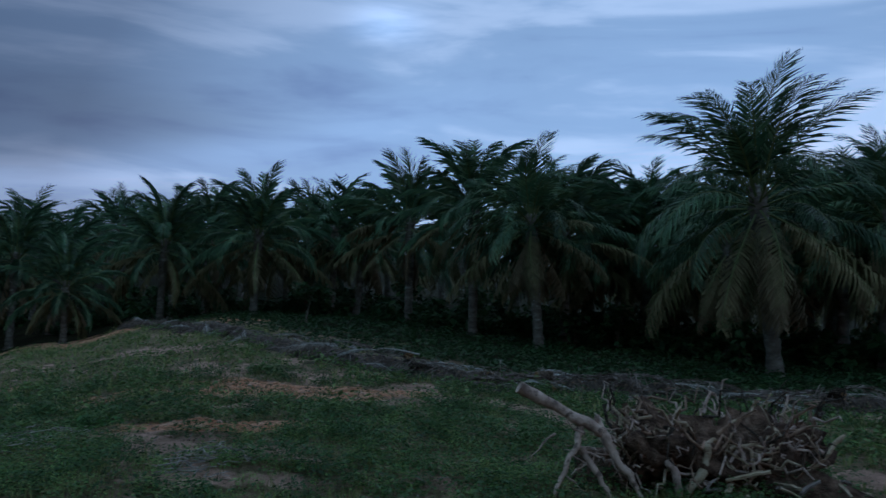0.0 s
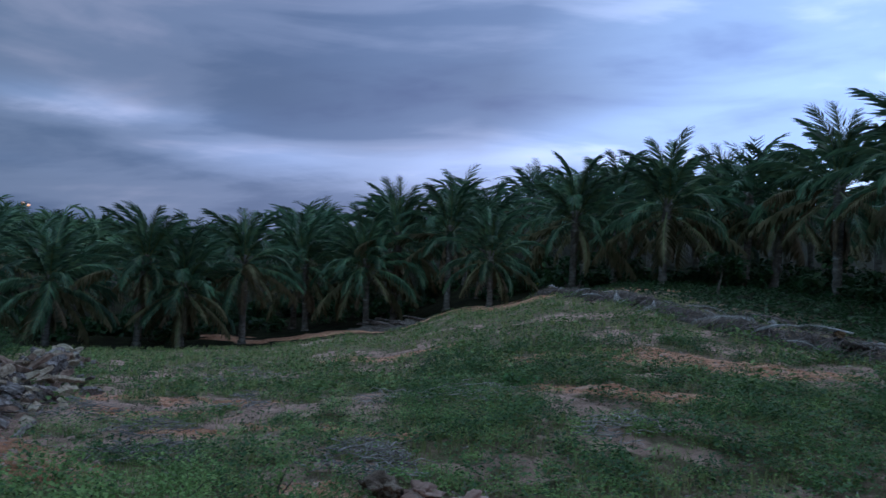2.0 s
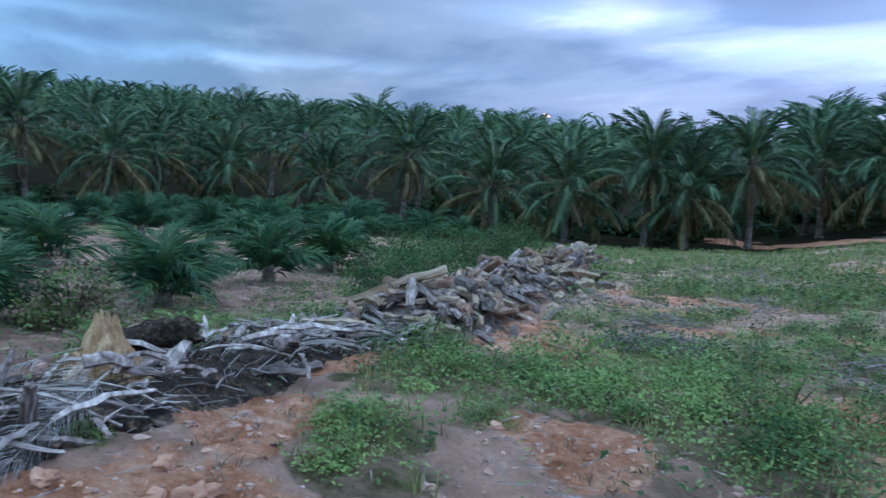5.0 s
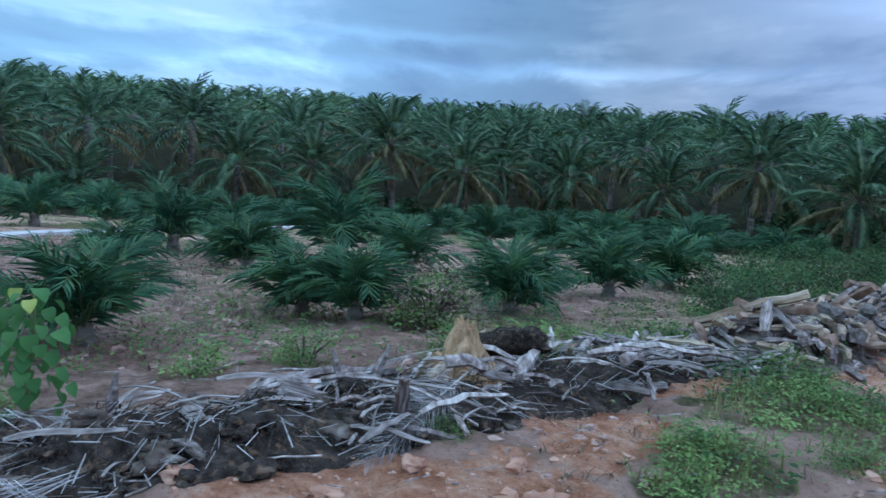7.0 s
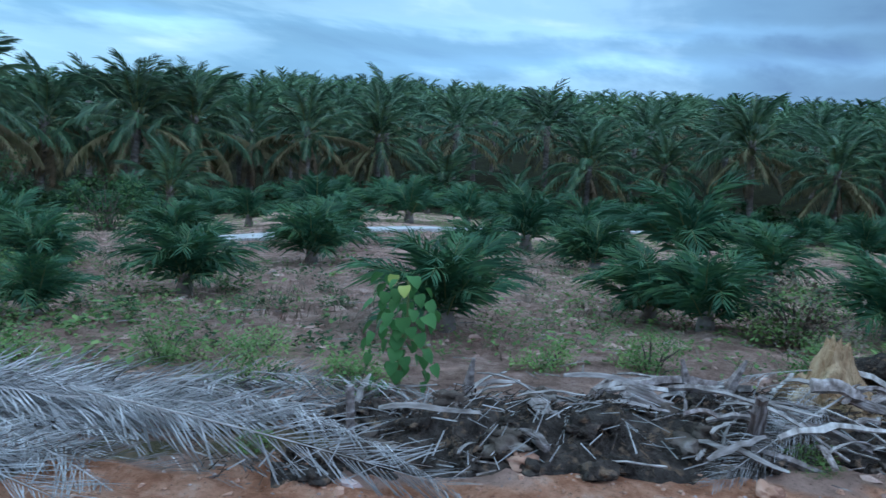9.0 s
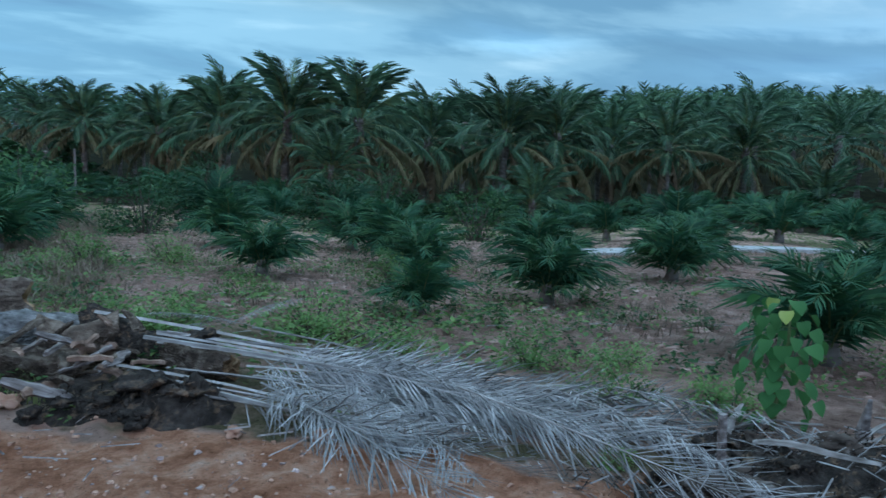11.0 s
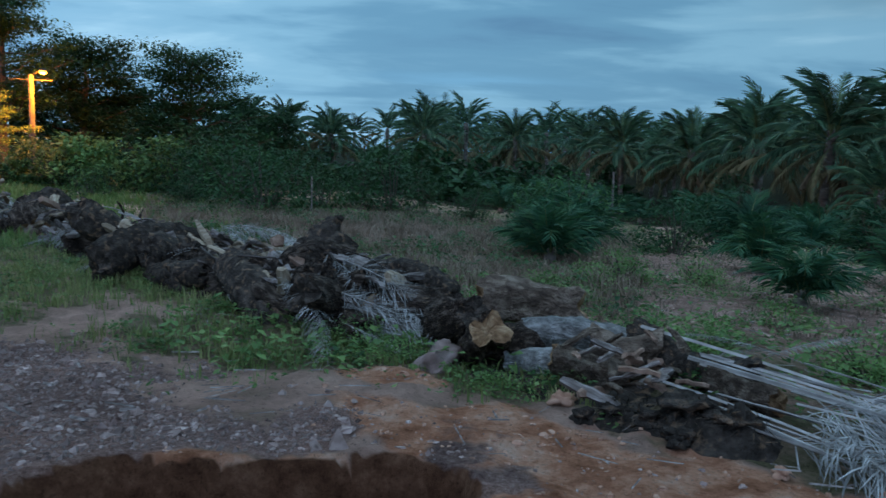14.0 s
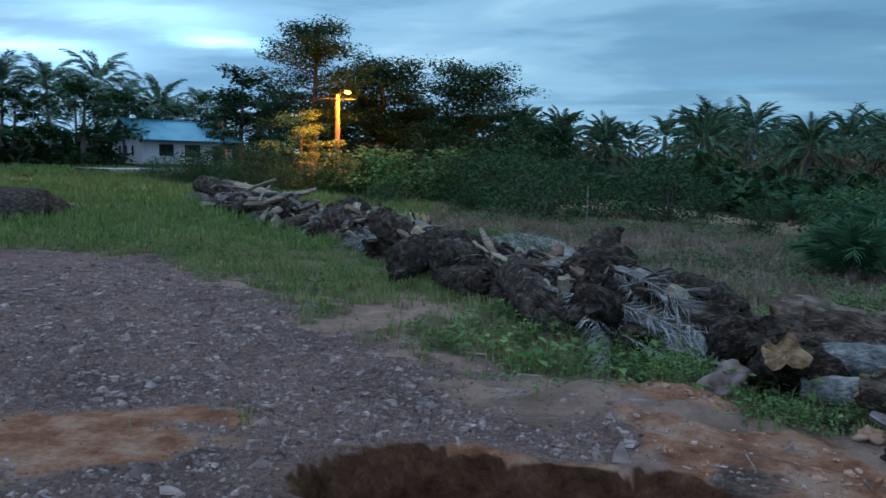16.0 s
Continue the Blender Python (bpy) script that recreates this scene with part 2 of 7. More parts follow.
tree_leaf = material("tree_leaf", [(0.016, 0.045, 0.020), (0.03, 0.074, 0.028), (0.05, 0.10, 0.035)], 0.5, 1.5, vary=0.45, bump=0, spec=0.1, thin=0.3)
pale_leaf = material("pale_green_leaf", [(0.05, 0.16, 0.05), (0.095, 0.235, 0.075)], 0.45, 4, vary=0.25, bump=0.1, thin=0.3)
yellow_leaf = material("yellow_green_leaf", [(0.34, 0.42, 0.10), (0.44, 0.50, 0.16)], 0.45, 4, bump=0.1, thin=0.3)
bark_tree = material("tree_bark", [(0.08, 0.065, 0.05), (0.16, 0.14, 0.115)], 0.95, 5, bump=0.8)
concrete = material("concrete", [(0.34, 0.33, 0.31), (0.46, 0.45, 0.43), (0.52, 0.51, 0.49)], 0.9, 2.5, bump=0.3)
wall_paint = material("white_wall_paint", [(0.70, 0.69, 0.67), (0.80, 0.79, 0.77)], 0.8, 1.2, bump=0.05)
roof_blue = material("blue_metal_roof", [(0.10, 0.34, 0.46), (0.16, 0.44, 0.56), (0.20, 0.48, 0.60)], 0.45, 0.8, bump=0.05, spec=0.5)
dark_metal = material("dark_metal", [(0.05, 0.05, 0.05), (0.09, 0.09, 0.09)], 0.5, 8, bump=0.1, metal=0.6)
glass_dark = material("window_glass", [(0.02, 0.025, 0.03), (0.03, 0.035, 0.04)], 0.08, 2, bump=0, spec=0.6)

# ---- building helpers ----


def mesh_of(name, verts, faces, mats, slots=None, shade=False):
    me = bpy.data.meshes.new(name)
    me.from_pydata([tuple(v) for v in verts], [], [tuple(f) for f in faces])
    for m in mats if isinstance(mats, (list, tuple)) else [mats]:
        me.materials.append(m)
    if slots is not None:
        me.polygons.foreach_set("material_index", np.asarray(slots, dtype=np.int32))
    if shade:
        me.shade_smooth()
    me.update()
    return me


def piece(name, me, parent, m=None, label=""):
    ob = new(name, me)
    ob.parent = parent
    if m is not None:
        ob.matrix_basis = m
    return tagged(ob, label)


def part(name, bm, mat, parent, label="", shade=False):
    me = bpy.data.meshes.new(name)
    bm.to_mesh(me)
    bm.free()
    me.materials.append(mat)
    if shade:
        me.shade_smooth()
    return piece(name, me, parent, None, label)


def thing(name, m, label, category, group="", kind=""):
    ob = new(name)
    ob.empty_display_size = 0.2
    ob.matrix_basis = m
    return tagged(ob, label, category, group, kind)


LAND = [(0, 3.2), (10, 3.2), (16, 2.5), (22, 0.9), (30, -1.4), (39, -2.8), (46, -3.2), (63, -3.4), (80, -3.2), (100, -3.2),
        (114, -2.5), (128, -3.3), (142, -3.1), (155, -2.4), (166, -1.8), (180, -0.6), (195, -0.2), (210, 0.3), (240, 0.4),
        (300, 1.0), (333, 1.6), (345, 2.2), (360, 3.2)]  # bearing to the left of +y, height of the land 55 m out
HILL = [(0, 0.13), (20, 0.14), (34, 0.07), (45, 0.055), (60, 0.075), (120, 0.088), (140, 0.06), (165, 0.02), (200, 0.012), (300, 0.03), (325, 0.10), (360, 0.11)]
CX, CY = -0.75, -0.5


def smooth(a, b, v):
    v = np.clip((v - a) / (b - a), 0, 1)
    return v * v * (3 - 2 * v)


def table(rows, a):
    keys, vals = np.array([k for k, _ in rows], float), np.array([v for _, v in rows], float)
    a = np.asarray(a, float) % 360
    i = np.clip(np.searchsorted(keys, a, side="left") - 1, 0, len(keys) - 2)
    f = (a - keys[i]) / (keys[i + 1] - keys[i])
    return vals[i] + (vals[i + 1] - vals[i]) * f * f * (3 - 2 * f)


def lattice(ix, iy, seed):
    h = np.sin(ix * 127.1 + iy * 311.7 + seed * 74.7) * 43758.5453
    return h - np.floor(h)


def value_noise(x, y, seed=0):
    ix, iy = np.floor(x), np.floor(y)
    fx, fy = x - ix, y - iy
    fx, fy = fx * fx * (3 - 2 * fx), fy * fy * (3 - 2 * fy)
    a, b = lattice(ix, iy, seed), lattice(ix + 1, iy, seed)
    c, d = lattice(ix, iy + 1, seed), lattice(ix + 1, iy + 1, seed)
    return (a * (1 - fx) + b * fx) * (1 - fy) + (c * (1 - fx) + d * fx) * fy


def fbm(x, y, scale, seed=0, octaves=4):
    total, amp = 0, 0.5
    for k in range(octaves):
        total = total + amp * value_noise(x * scale, y * scale, seed + k)
        scale, amp = scale * 2.03, amp * 0.5
    return total


def polygon_inside(px, py, poly):
    """Signed distance to a polygon, positive inside."""
    px, py = np.asarray(px, float), np.asarray(py, float)
    best, inside = np.full(px.shape, 1e9), np.zeros(px.shape, bool)
    for (x0, y0), (x1, y1) in zip(poly, poly[1:] + poly[:1]):
        ex, ey = x1 - x0, y1 - y0
        f = np.clip(((px - x0) * ex + (py - y0) * ey) / (ex * ex + ey * ey), 0, 1)
        best = np.minimum(best, np.hypot(px - x0 - f * ex, py - y0 - f * ey))
        cross = (y0 > py) != (y1 > py)
        with np.errstate(divide="ignore", invalid="ignore"):
            inside ^= cross & (px < (x1 - x0) * (py - y0) / (y1 - y0 if y1 != y0 else 1e-9) + x0)
    return np.where(inside, best, -best)


ROAD_EDGE = [(-1.5, -4.2), (-0.45, -5.25), (0.34, -6.3), (2.4, -8.2), (4.2, -9.9), (5.6, -10.9), (8.2, -11.2), (20, -7), (20, 8), (3, 3), (0.6, 0.4), (-0.9, -2.2)]
RED_BANK = [(-0.9, -5.3), (-1.9, -5.0), (-2.5, -4.45), (-3.4, -3.55), (-4.1, -2.4), (-4.5, -1.0), (-4.6, 0.6), (-3.4, 0.9), (-2.2, -1.0), (-1.1, -3.6)]
RED_SPOTS = [(-5.3, 0.75, 0.8, 0.4), (-4.07, 2.35, 0.55, 0.33), (2.3, -4.2, 1.1, 0.6), (-10.3, 9.9, 1.9, 0.55), (-12.2, 19.2, 2.6, 1.0), (-2.6, 14.3, 2.4, 1.1),
             (-6.5, 1.9, 0.5, 0.35), (-9.6, 5.2, 1.0, 0.6), (-13.5, 9.6, 2.2, 0.9), (-6.9, 3.9, 1.0, 0.6), (-24.5, 45.0, 8.0, 3.0), (-14.5, 42.0, 6.0, 2.5), (-33, 46, 9, 2.2), (-3.2, 4.6, 0.8, 0.5), (-2.3, 4.2, 0.9, 0.5), (-7.2, 6.6, 0.5, 0.3), (-1.2, -5.9, 0.5, 0.3), (-0.45, -4.02, 0.8, 0.5), (-7.6, 4.4, 1.1, 0.5), (-5.6, 7.6, 1.0, 0.5), (-9.2, 8.2, 1.3, 0.5), (-3.0, 10.5, 1.2, 0.5)]
DRY_FIELD = [(-5.2, -2.2), (-4.2, -6.5), (-0.8, -10.0), (1.2, -13.5), (2.5, -21), (-3, -26), (-13, -21), (-24, -11), (-30, 2), (-20, 9), (-12, 3.5), (-7, 0.8)]


def zones(x, y):
    wob = (fbm(x, y, 0.7, 11) - 0.47) * 3.6 + (fbm(x, y, 2.6, 17) - 0.47) * 2.4
    gravel = smooth(-0.25, 0.35, polygon_inside(x, y, ROAD_EDGE) + wob * 0.45)
    red = smooth(-0.3, 0.3, polygon_inside(x, y, RED_BANK) + wob * 0.35)
    spots = np.zeros_like(red)
    for sx, sy, a, b in RED_SPOTS:
        spots = np.maximum(spots, smooth(1.25, 0.7, np.hypot((x - sx) / a, (y - sy) / b) + wob * 0.6))
    red, gravel = np.maximum(red, spots), gravel * (1 - spots)
    dry = smooth(-1.2, 1.2, polygon_inside(x, y, DRY_FIELD) + wob * 1.6) * smooth(0.28, 0.55, fbm(x, y, 0.21, 31) + 0.08)
    return gravel, red * (1 - gravel * 0.7), dry * (1 - gravel) * (1 - red)


GREEN_SPOTS = [(-5.4, 2.65, 1.15, 0.7), (-4.4, 1.25, 0.6, 0.42), (-3.5, 3.35, 0.9, 0.75), (-6.75, 4.95, 0.5, 0.4), (-3.9, 4.5, 0.7, 0.5), (-4.8, 3.5, 0.8, 0.5), (-8.0, 6.6, 1.3, 0.8), (-2.0, 5.6, 1.3, 0.5), (-4.9, 7.4, 1.6, 0.9)]
BARE_SPOTS = [(-4.45, 1.95, 0.75, 0.26), (-5.9, 4.1, 0.7, 0.36), (-2.7, 4.75, 0.9, 0.42), (-4.85, 0.6, 0.55, 0.3), (-7.2, 4.0, 0.6, 0.4), (-3.2, 2.7, 0.6, 0.22), (-2.4, 7.4, 0.6, 0.3), (-7.0, 6.2, 0.9, 0.3), (-9.0, 6.6, 0.9, 0.4)]


def in_spots(x, y, spots, wob):
    m = np.zeros_like(x)
    for sx, sy, a, b in spots:
        m = np.maximum(m, smooth(1.25, 0.75, np.hypot((x - sx) / a, (y - sy) / b) + wob))
    return m


def greenness(x, y):
    """How thickly weeds and grass cover the ground."""
    g, red, dry = zones(x, y)
    patch = 0.6 * fbm(x, y, 0.45, 61) + 0.4 * fbm(x, y, 0.95, 62) + 0.4 * (fbm(x, y, 1.9, 63) - 0.47) + 0.4 * (fbm(x, y, 5.5, 65, 3) - 0.44)
    field = (1 - 0.93 * dry) * (0.06 + 0.94 * smooth(0.38, 0.53, patch + 0.09 * smooth(2, 9, y + 0.6 * x)))
    wob = (fbm(x, y, 2.6, 17) - 0.47) * 1.8
    field = np.maximum(field, in_spots(x, y, GREEN_SPOTS, wob)) * (1 - 0.9 * in_spots(x, y, BARE_SPOTS, wob))
    d = -polygon_inside(x, y, ROAD_EDGE)
    far = np.hypot(x, y)
    strip = smooth(-0.1, 0.45, d) * smooth(4.2 + 0.25 * far, 1.6 + 0.2 * far, d) * smooth(0.32, 0.46, fbm(x, y, 0.6, 71) + 0.1) * (np.hypot(x + 2.2, y + 5.2) > 1.2) * (np.hypot(x + 0.45, y + 4.02) > 1.45) * (y < -4)
    return (1 - g) * (1 - red) * np.maximum(field, strip) * smooth(1.3, 1.9, np.hypot(x + 0.6, y + 4.3))


SHADE = [(24, 13.0), (8.5, 15.6), (5.7, 16.3), (3.2, 17.2), (0.4, 17.4), (-2.4, 22.2), (-6.2, 30.8), (-10.2, 38.2), (-15, 46), (-12, 90), (60, 90), (70, 20)]  # the floor behind the long row, coloured darker for the palms' shade


def land(x, y):
    x, y = np.asarray(x, float), np.asarray(y, float)
    dx, dy = x - CX, y - CY
    r, a = np.hypot(dx, dy), np.degrees(np.arctan2(-dx, dy)) % 360
    z = table(LAND, a) * np.clip((r - 5.5) / 49.5, 0, 1)
    z = z + np.where(r > 55, table(HILL, a) * (np.minimum(r, 500) - 60) * smooth(55, 80, r), 0)
    return z


def pit_shape(x, y):
    """Below one inside the washed-out hole at the road's edge."""
    return np.hypot((x + 0.36) / 1.1, (y + 4.02 + 0.08 * np.sin(x * 4.0)) / 0.62) + (fbm(x, y, 3.0, 21) - 0.47) * 0.35 + (fbm(x, y, 9.0, 22) - 0.47) * 0.12


def ground_z(x, y):
    """The height of the ground, with its lumps and the washed-out hole at the road's edge."""
    x, y = np.asarray(x, float), np.asarray(y, float)
    r = np.hypot(x - CX, y - CY)
    gravel = smooth(-0.3, 0.6, polygon_inside(x, y, ROAD_EDGE))
    rough = (fbm(x, y, 0.9, 3) - 0.47) * (0.24 - 0.13 * smooth(6, 14, r)) + (fbm(x, y, 4.0, 5) - 0.47) * 0.12 + (fbm(x, y, 11.0, 6, 2) - 0.36) * 0.05
    calm = (fbm(x, y, 0.4, 7) - 0.47) * 0.06 + (fbm(x, y, 7.0, 9) - 0.47) * 0.03 + (fbm(x, y, 16.0, 8, 2) - 0.36) * 0.022
    z = land(x, y) + rough * (1 - gravel) * (0.8 + 0.2 * smooth(4.5, 9, r)) + calm * gravel
    z = z - 0.5 * smooth(1.0, 0.74, pit_shape(x, y))
    return z


def gz(x, y):
    return float(ground_z(np.array([x]), np.array([y]))[0])


# ---- the ground: one sheet, fine underfoot, out to the horizon ----
rings = np.concatenate([np.linspace(0.4, 3.0, 18, endpoint=False), 3.0 * (14 / 3.0) ** np.linspace(0, 1, 130, endpoint=False),
                        14 * (90 / 14) ** np.linspace(0, 1, 80, endpoint=False), 90 * (3500 / 90) ** np.linspace(0, 1, 36)])
SEG = 470
ang = np.linspace(0, 2 * np.pi, SEG, endpoint=False)
gx = (CX + np.outer(rings, np.sin(-ang))).ravel()
gy = (CY + np.outer(rings, np.cos(ang))).ravel()
gheight = ground_z(gx, gy)
n_r = len(rings)
ii = np.arange(n_r - 1)[:, None] * SEG + np.arange(SEG)[None, :]
jj = np.arange(n_r - 1)[:, None] * SEG + (np.arange(SEG)[None, :] + 1) % SEG
quads = np.stack([ii, ii + SEG, jj + SEG, jj], -1).reshape(-1, 4)
gverts = np.stack([gx, gy, gheight], -1).tolist() + [[CX, CY, float(land(CX, CY))]]
gfaces = quads.tolist() + [[len(gverts) - 1, k, (k + 1) % SEG] for k in range(SEG)]
me = bpy.data.meshes.new("ground")
me.from_pydata(gverts, [], gfaces)
zg, zr, zd = zones(gx, gy)
rr = np.hypot(gx - CX, gy - CY)
# one mask marks ground painted darker where the palms' shade would fall
for key, v in (("gravel", zg), ("red", zr), ("dry", zd), ("woods_shade", np.maximum(smooth(38, 54, rr), 0.8 * smooth(0.2, 5.0, polygon_inside(gx, gy, SHADE)))), ("green", greenness(gx, gy)), ("pit", smooth(1.02, 0.97, pit_shape(gx, gy)))):
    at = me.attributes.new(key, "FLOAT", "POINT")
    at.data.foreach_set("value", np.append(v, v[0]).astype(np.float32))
me.shade_smooth()
gm = bpy.data.materials.new("ground_soil_and_grass")
gm.use_nodes = True
gt, gp = gm.node_tree, gm.node_tree.nodes["Principled BSDF"]


def gnoise(scale, detail=6.0, rough=0.6):
    n = gt.nodes.new("ShaderNodeTexNoise")
    n.inputs["Scale"].default_value, n.inputs["Detail"].default_value, n.inputs["Roughness"].default_value = scale, detail, rough
    gt.links.new(gcoord.outputs["Object"], n.inputs["Vector"])
    return n.outputs[0]


def gramp(fac, stops):
    n = gt.nodes.new("ShaderNodeValToRGB")
    e = n.color_ramp.elements
    while len(e) < len(stops):
        e.new(0.5)
    for el, (p, c) in zip(e, stops):
        el.position, el.color = p, (*c, 1)
    gt.links.new(fac, n.inputs[0])
    return n.outputs[0]


def gmix(fac, a, b):
    n = gt.nodes.new("ShaderNodeMix")
    n.data_type = "RGBA"
    for i, v in ((0, fac), (6, a), (7, b)):
        gt.links.new(v, n.inputs[i])
    return n.outputs[2]


def gzone(key, amount=0.9, scale=3.0):
    """A zone's mask, broken up at its rim."""
    a = gt.nodes.new("ShaderNodeAttribute")
    a.attribute_name = key
    m1 = gt.nodes.new("ShaderNodeMath")
    m1.operation = "MULTIPLY_ADD"
    gt.links.new(gnoise(scale, 5), m1.inputs[0])
    m1.inputs[1].default_value, m1.inputs[2].default_value = amount, -amount / 2
    m2 = gt.nodes.new("ShaderNodeMath")
    gt.links.new(a.outputs["Fac"], m2.inputs[0])
    gt.links.new(m1.outputs[0], m2.inputs[1])
    m3 = gt.nodes.new("ShaderNodeMapRange")
    m3.interpolation_type = "SMOOTHSTEP"
    m3.inputs["From Min"].default_value, m3.inputs["From Max"].default_value = 0.3, 0.7
    gt.links.new(m2.outputs[0], m3.inputs["Value"])
    return m3.outputs[0]


gcoord = gt.nodes.new("ShaderNodeTexCoord")
turf = gramp(gnoise(1.3, 10, 0.78), [(0.36, (0.66, 0.42, 0.325)), (0.44, (0.57, 0.352, 0.27)), (0.52, (0.44, 0.272, 0.208)), (0.60, (0.31, 0.208, 0.148)), (0.68, (0.52, 0.342, 0.262))])
sward = gramp(gnoise(3.0, 10, 0.78), [(0.36, (0.085, 0.082, 0.042)), (0.46, (0.17, 0.14, 0.08)), (0.56, (0.29, 0.205, 0.14)), (0.66, (0.46, 0.31, 0.245))])
soil = gramp(gnoise(4.0, 10, 0.82), [(0.34, (0.14, 0.082, 0.061)), (0.46, (0.28, 0.171, 0.131)), (0.55, (0.40, 0.252, 0.196)), (0.66, (0.58, 0.40, 0.325))])
clay = gramp(gnoise(3.2, 8, 0.75), [(0.34, (0.27, 0.108, 0.057)), (0.46, (0.52, 0.226, 0.13)), (0.55, (0.69, 0.35, 0.222)), (0.66, (0.79, 0.51, 0.38))])
grit = gramp(gnoise(26.0, 10, 0.9), [(0.36, (0.08, 0.047, 0.039)), (0.47, (0.275, 0.172, 0.145)), (0.55, (0.40, 0.265, 0.225)), (0.66, (0.64, 0.48, 0.43))])
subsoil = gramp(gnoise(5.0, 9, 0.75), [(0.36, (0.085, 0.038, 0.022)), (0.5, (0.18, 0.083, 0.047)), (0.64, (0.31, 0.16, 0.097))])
# near-black litter: the shade under the palms is put into its colour
shaded_litter = gramp(gnoise(0.8, 6), [(0.4, (0.018, 0.016, 0.010)), (0.6, (0.03, 0.032, 0.015))])
color = gmix(gzone("green", 1.4, 2.2), turf, sward)
color = gmix(gzone("dry", 2.6, 1.3), color, soil)
color = gmix(gzone("woods_shade", 1.5, 0.5), color, shaded_litter)
color = gmix(gzone("red", 0.8, 3.0), color, clay)
worn = gramp(gnoise(0.9, 7, 0.7), [(0.38, (0.62, 0.60, 0.60)), (0.5, (1.0, 0.97, 0.95)), (0.62, (1.18, 1.06, 0.98))])
trodden = gt.nodes.new("ShaderNodeMix")
trodden.data_type, trodden.blend_type = "RGBA", "MULTIPLY"
trodden.inputs[0].default_value = 1.0
gt.links.new(grit, trodden.inputs[6])
gt.links.new(worn, trodden.inputs[7])
color = gmix(gzone("gravel", 1.8, 4.0), color, trodden.outputs[2])
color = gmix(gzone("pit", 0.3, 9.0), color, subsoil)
grain = gramp(gnoise(34.0, 8, 0.85), [(0.36, (0.4, 0.4, 0.4)), (0.46, (1.0, 1.0, 1.0)), (0.64, (1.0, 1.0, 1.0))])
crumb = gt.nodes.new("ShaderNodeMix")
crumb.data_type, crumb.blend_type = "RGBA", "MULTIPLY"
crumb.inputs[0].default_value = 1.0
gt.links.new(color, crumb.inputs[6])
gt.links.new(grain, crumb.inputs[7])
gt.links.new(crumb.outputs[2], gp.inputs["Base Color"])
gp.inputs["Roughness"].default_value = 0.95
gp.inputs["Specular IOR Level"].default_value = 0.03
gb = gt.nodes.new("ShaderNodeBump")
gb.inputs["Strength"].default_value, gb.inputs["Distance"].default_value = 1.0, 0.05
gt.links.new(gnoise(24.0, 10, 0.88), gb.inputs["Height"])
gt.links.new(gb.outputs[0], gp.inputs["Normal"])
me.materials.append(gm)
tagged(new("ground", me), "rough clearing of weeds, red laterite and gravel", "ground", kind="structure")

# ---- oil palms ----


def arc(length, droop, n, power=2.0):
    """A rib that starts level along +x and bends down by droop degrees."""
    pts, x, z = [], 0.0, 0.0
    for k in range(n + 1):
        pts.append((x, z, -radians(droop) * (k / n) ** power))
        a = -radians(droop) * ((k + 0.5) / n) ** power
        x, z = x + length / n * math.cos(a), z + length / n * math.sin(a)
    return pts


def frond_data(rng, length, droop, pairs, leaf, width, hang=0.35, thick=0.045, ribs=9, first=0.2, two=True, side_lift=0.12, splay=0.5, bare=False, mess=0.12, sweep=0.0):
    """Vertices, faces and slots of one feather-shaped frond: a tapering rib (slot 1) and its leaflets (slot 0)."""
    verts, faces, slots = [], [], []
    pts = arc(length, droop, ribs)
    for k, (x, z, a) in enumerate(pts):
        t = thick * (1 - 0.88 * k / ribs)
        nx, nz = -math.sin(a), math.cos(a)
        verts += [(x, t, z), (x + nx * t * 0.7, 0, z + nz * t * 0.7), (x, -t, z), (x - nx * t * 0.5, 0, z - nz * t * 0.5)]
        if k and not bare:
            b = 4 * k
            for q in range(4):
                faces.append((b - 4 + q, b - 4 + (q + 1) % 4, b + (q + 1) % 4, b + q))
                slots.append(1)
    for i in range(pairs):
        s = first + (1 - first) * (i + 0.5) / pairs
        f = s * ribs
        k = min(ribs - 1, int(f))
        f -= k
        x, z, a = (pts[k][j] * (1 - f) + pts[k + 1][j] * f for j in range(3))
        size = leaf * (0.35 + 0.75 * math.sin(math.pi * min(1, (s - first) / (1 - first) * 0.85 + 0.12))) * rng.uniform(0.82, 1.12)
        for side in (-1, 1):
            lift = side_lift + splay * rng.uniform(-1, 1)
            fwd = 0.6 + sweep + 0.75 * s + rng.uniform(-mess, mess)
            d = Vector((fwd * math.cos(a) - lift * math.sin(a), side, fwd * math.sin(a) + lift * math.cos(a))).normalized()
            w = width * (1.0 - 0.35 * s) * rng.uniform(0.8, 1.2)
            p0 = Vector((x, side * 0.01, z))
            p1 = p0 + d * size * 0.55 + Vector((0, 0, -hang * size * 0.16))
            p2 = p0 + d * size * 0.92 + Vector((0, 0, -hang * size * rng.uniform(0.45, 0.95)))
            wv = Vector((math.cos(a), 0, math.sin(a))) * w
            b = len(verts)
            if two:
                verts += [tuple(p0 - wv * 0.35), tuple(p0 + wv * 0.35), tuple(p1 + wv * 0.5), tuple(p1 - wv * 0.5), tuple(p2)]
                faces += [(b, b + 1, b + 2, b + 3), (b + 3, b + 2, b + 4)]
                slots += [0, 0]
            else:
                verts += [tuple(p0 - wv * 0.5), tuple(p0 + wv * 0.5), tuple(p1 + wv * 0.3), tuple(p2)]
                faces += [(b, b + 1, b + 2), (b, b + 2, b + 3)]
                slots += [0, 0]
    return verts, faces, slots


def frond_mesh(name, seed, mats, **shape):
    v, f, s = frond_data(random.Random(seed), **shape)
    return mesh_of(name, v, f, mats, s)


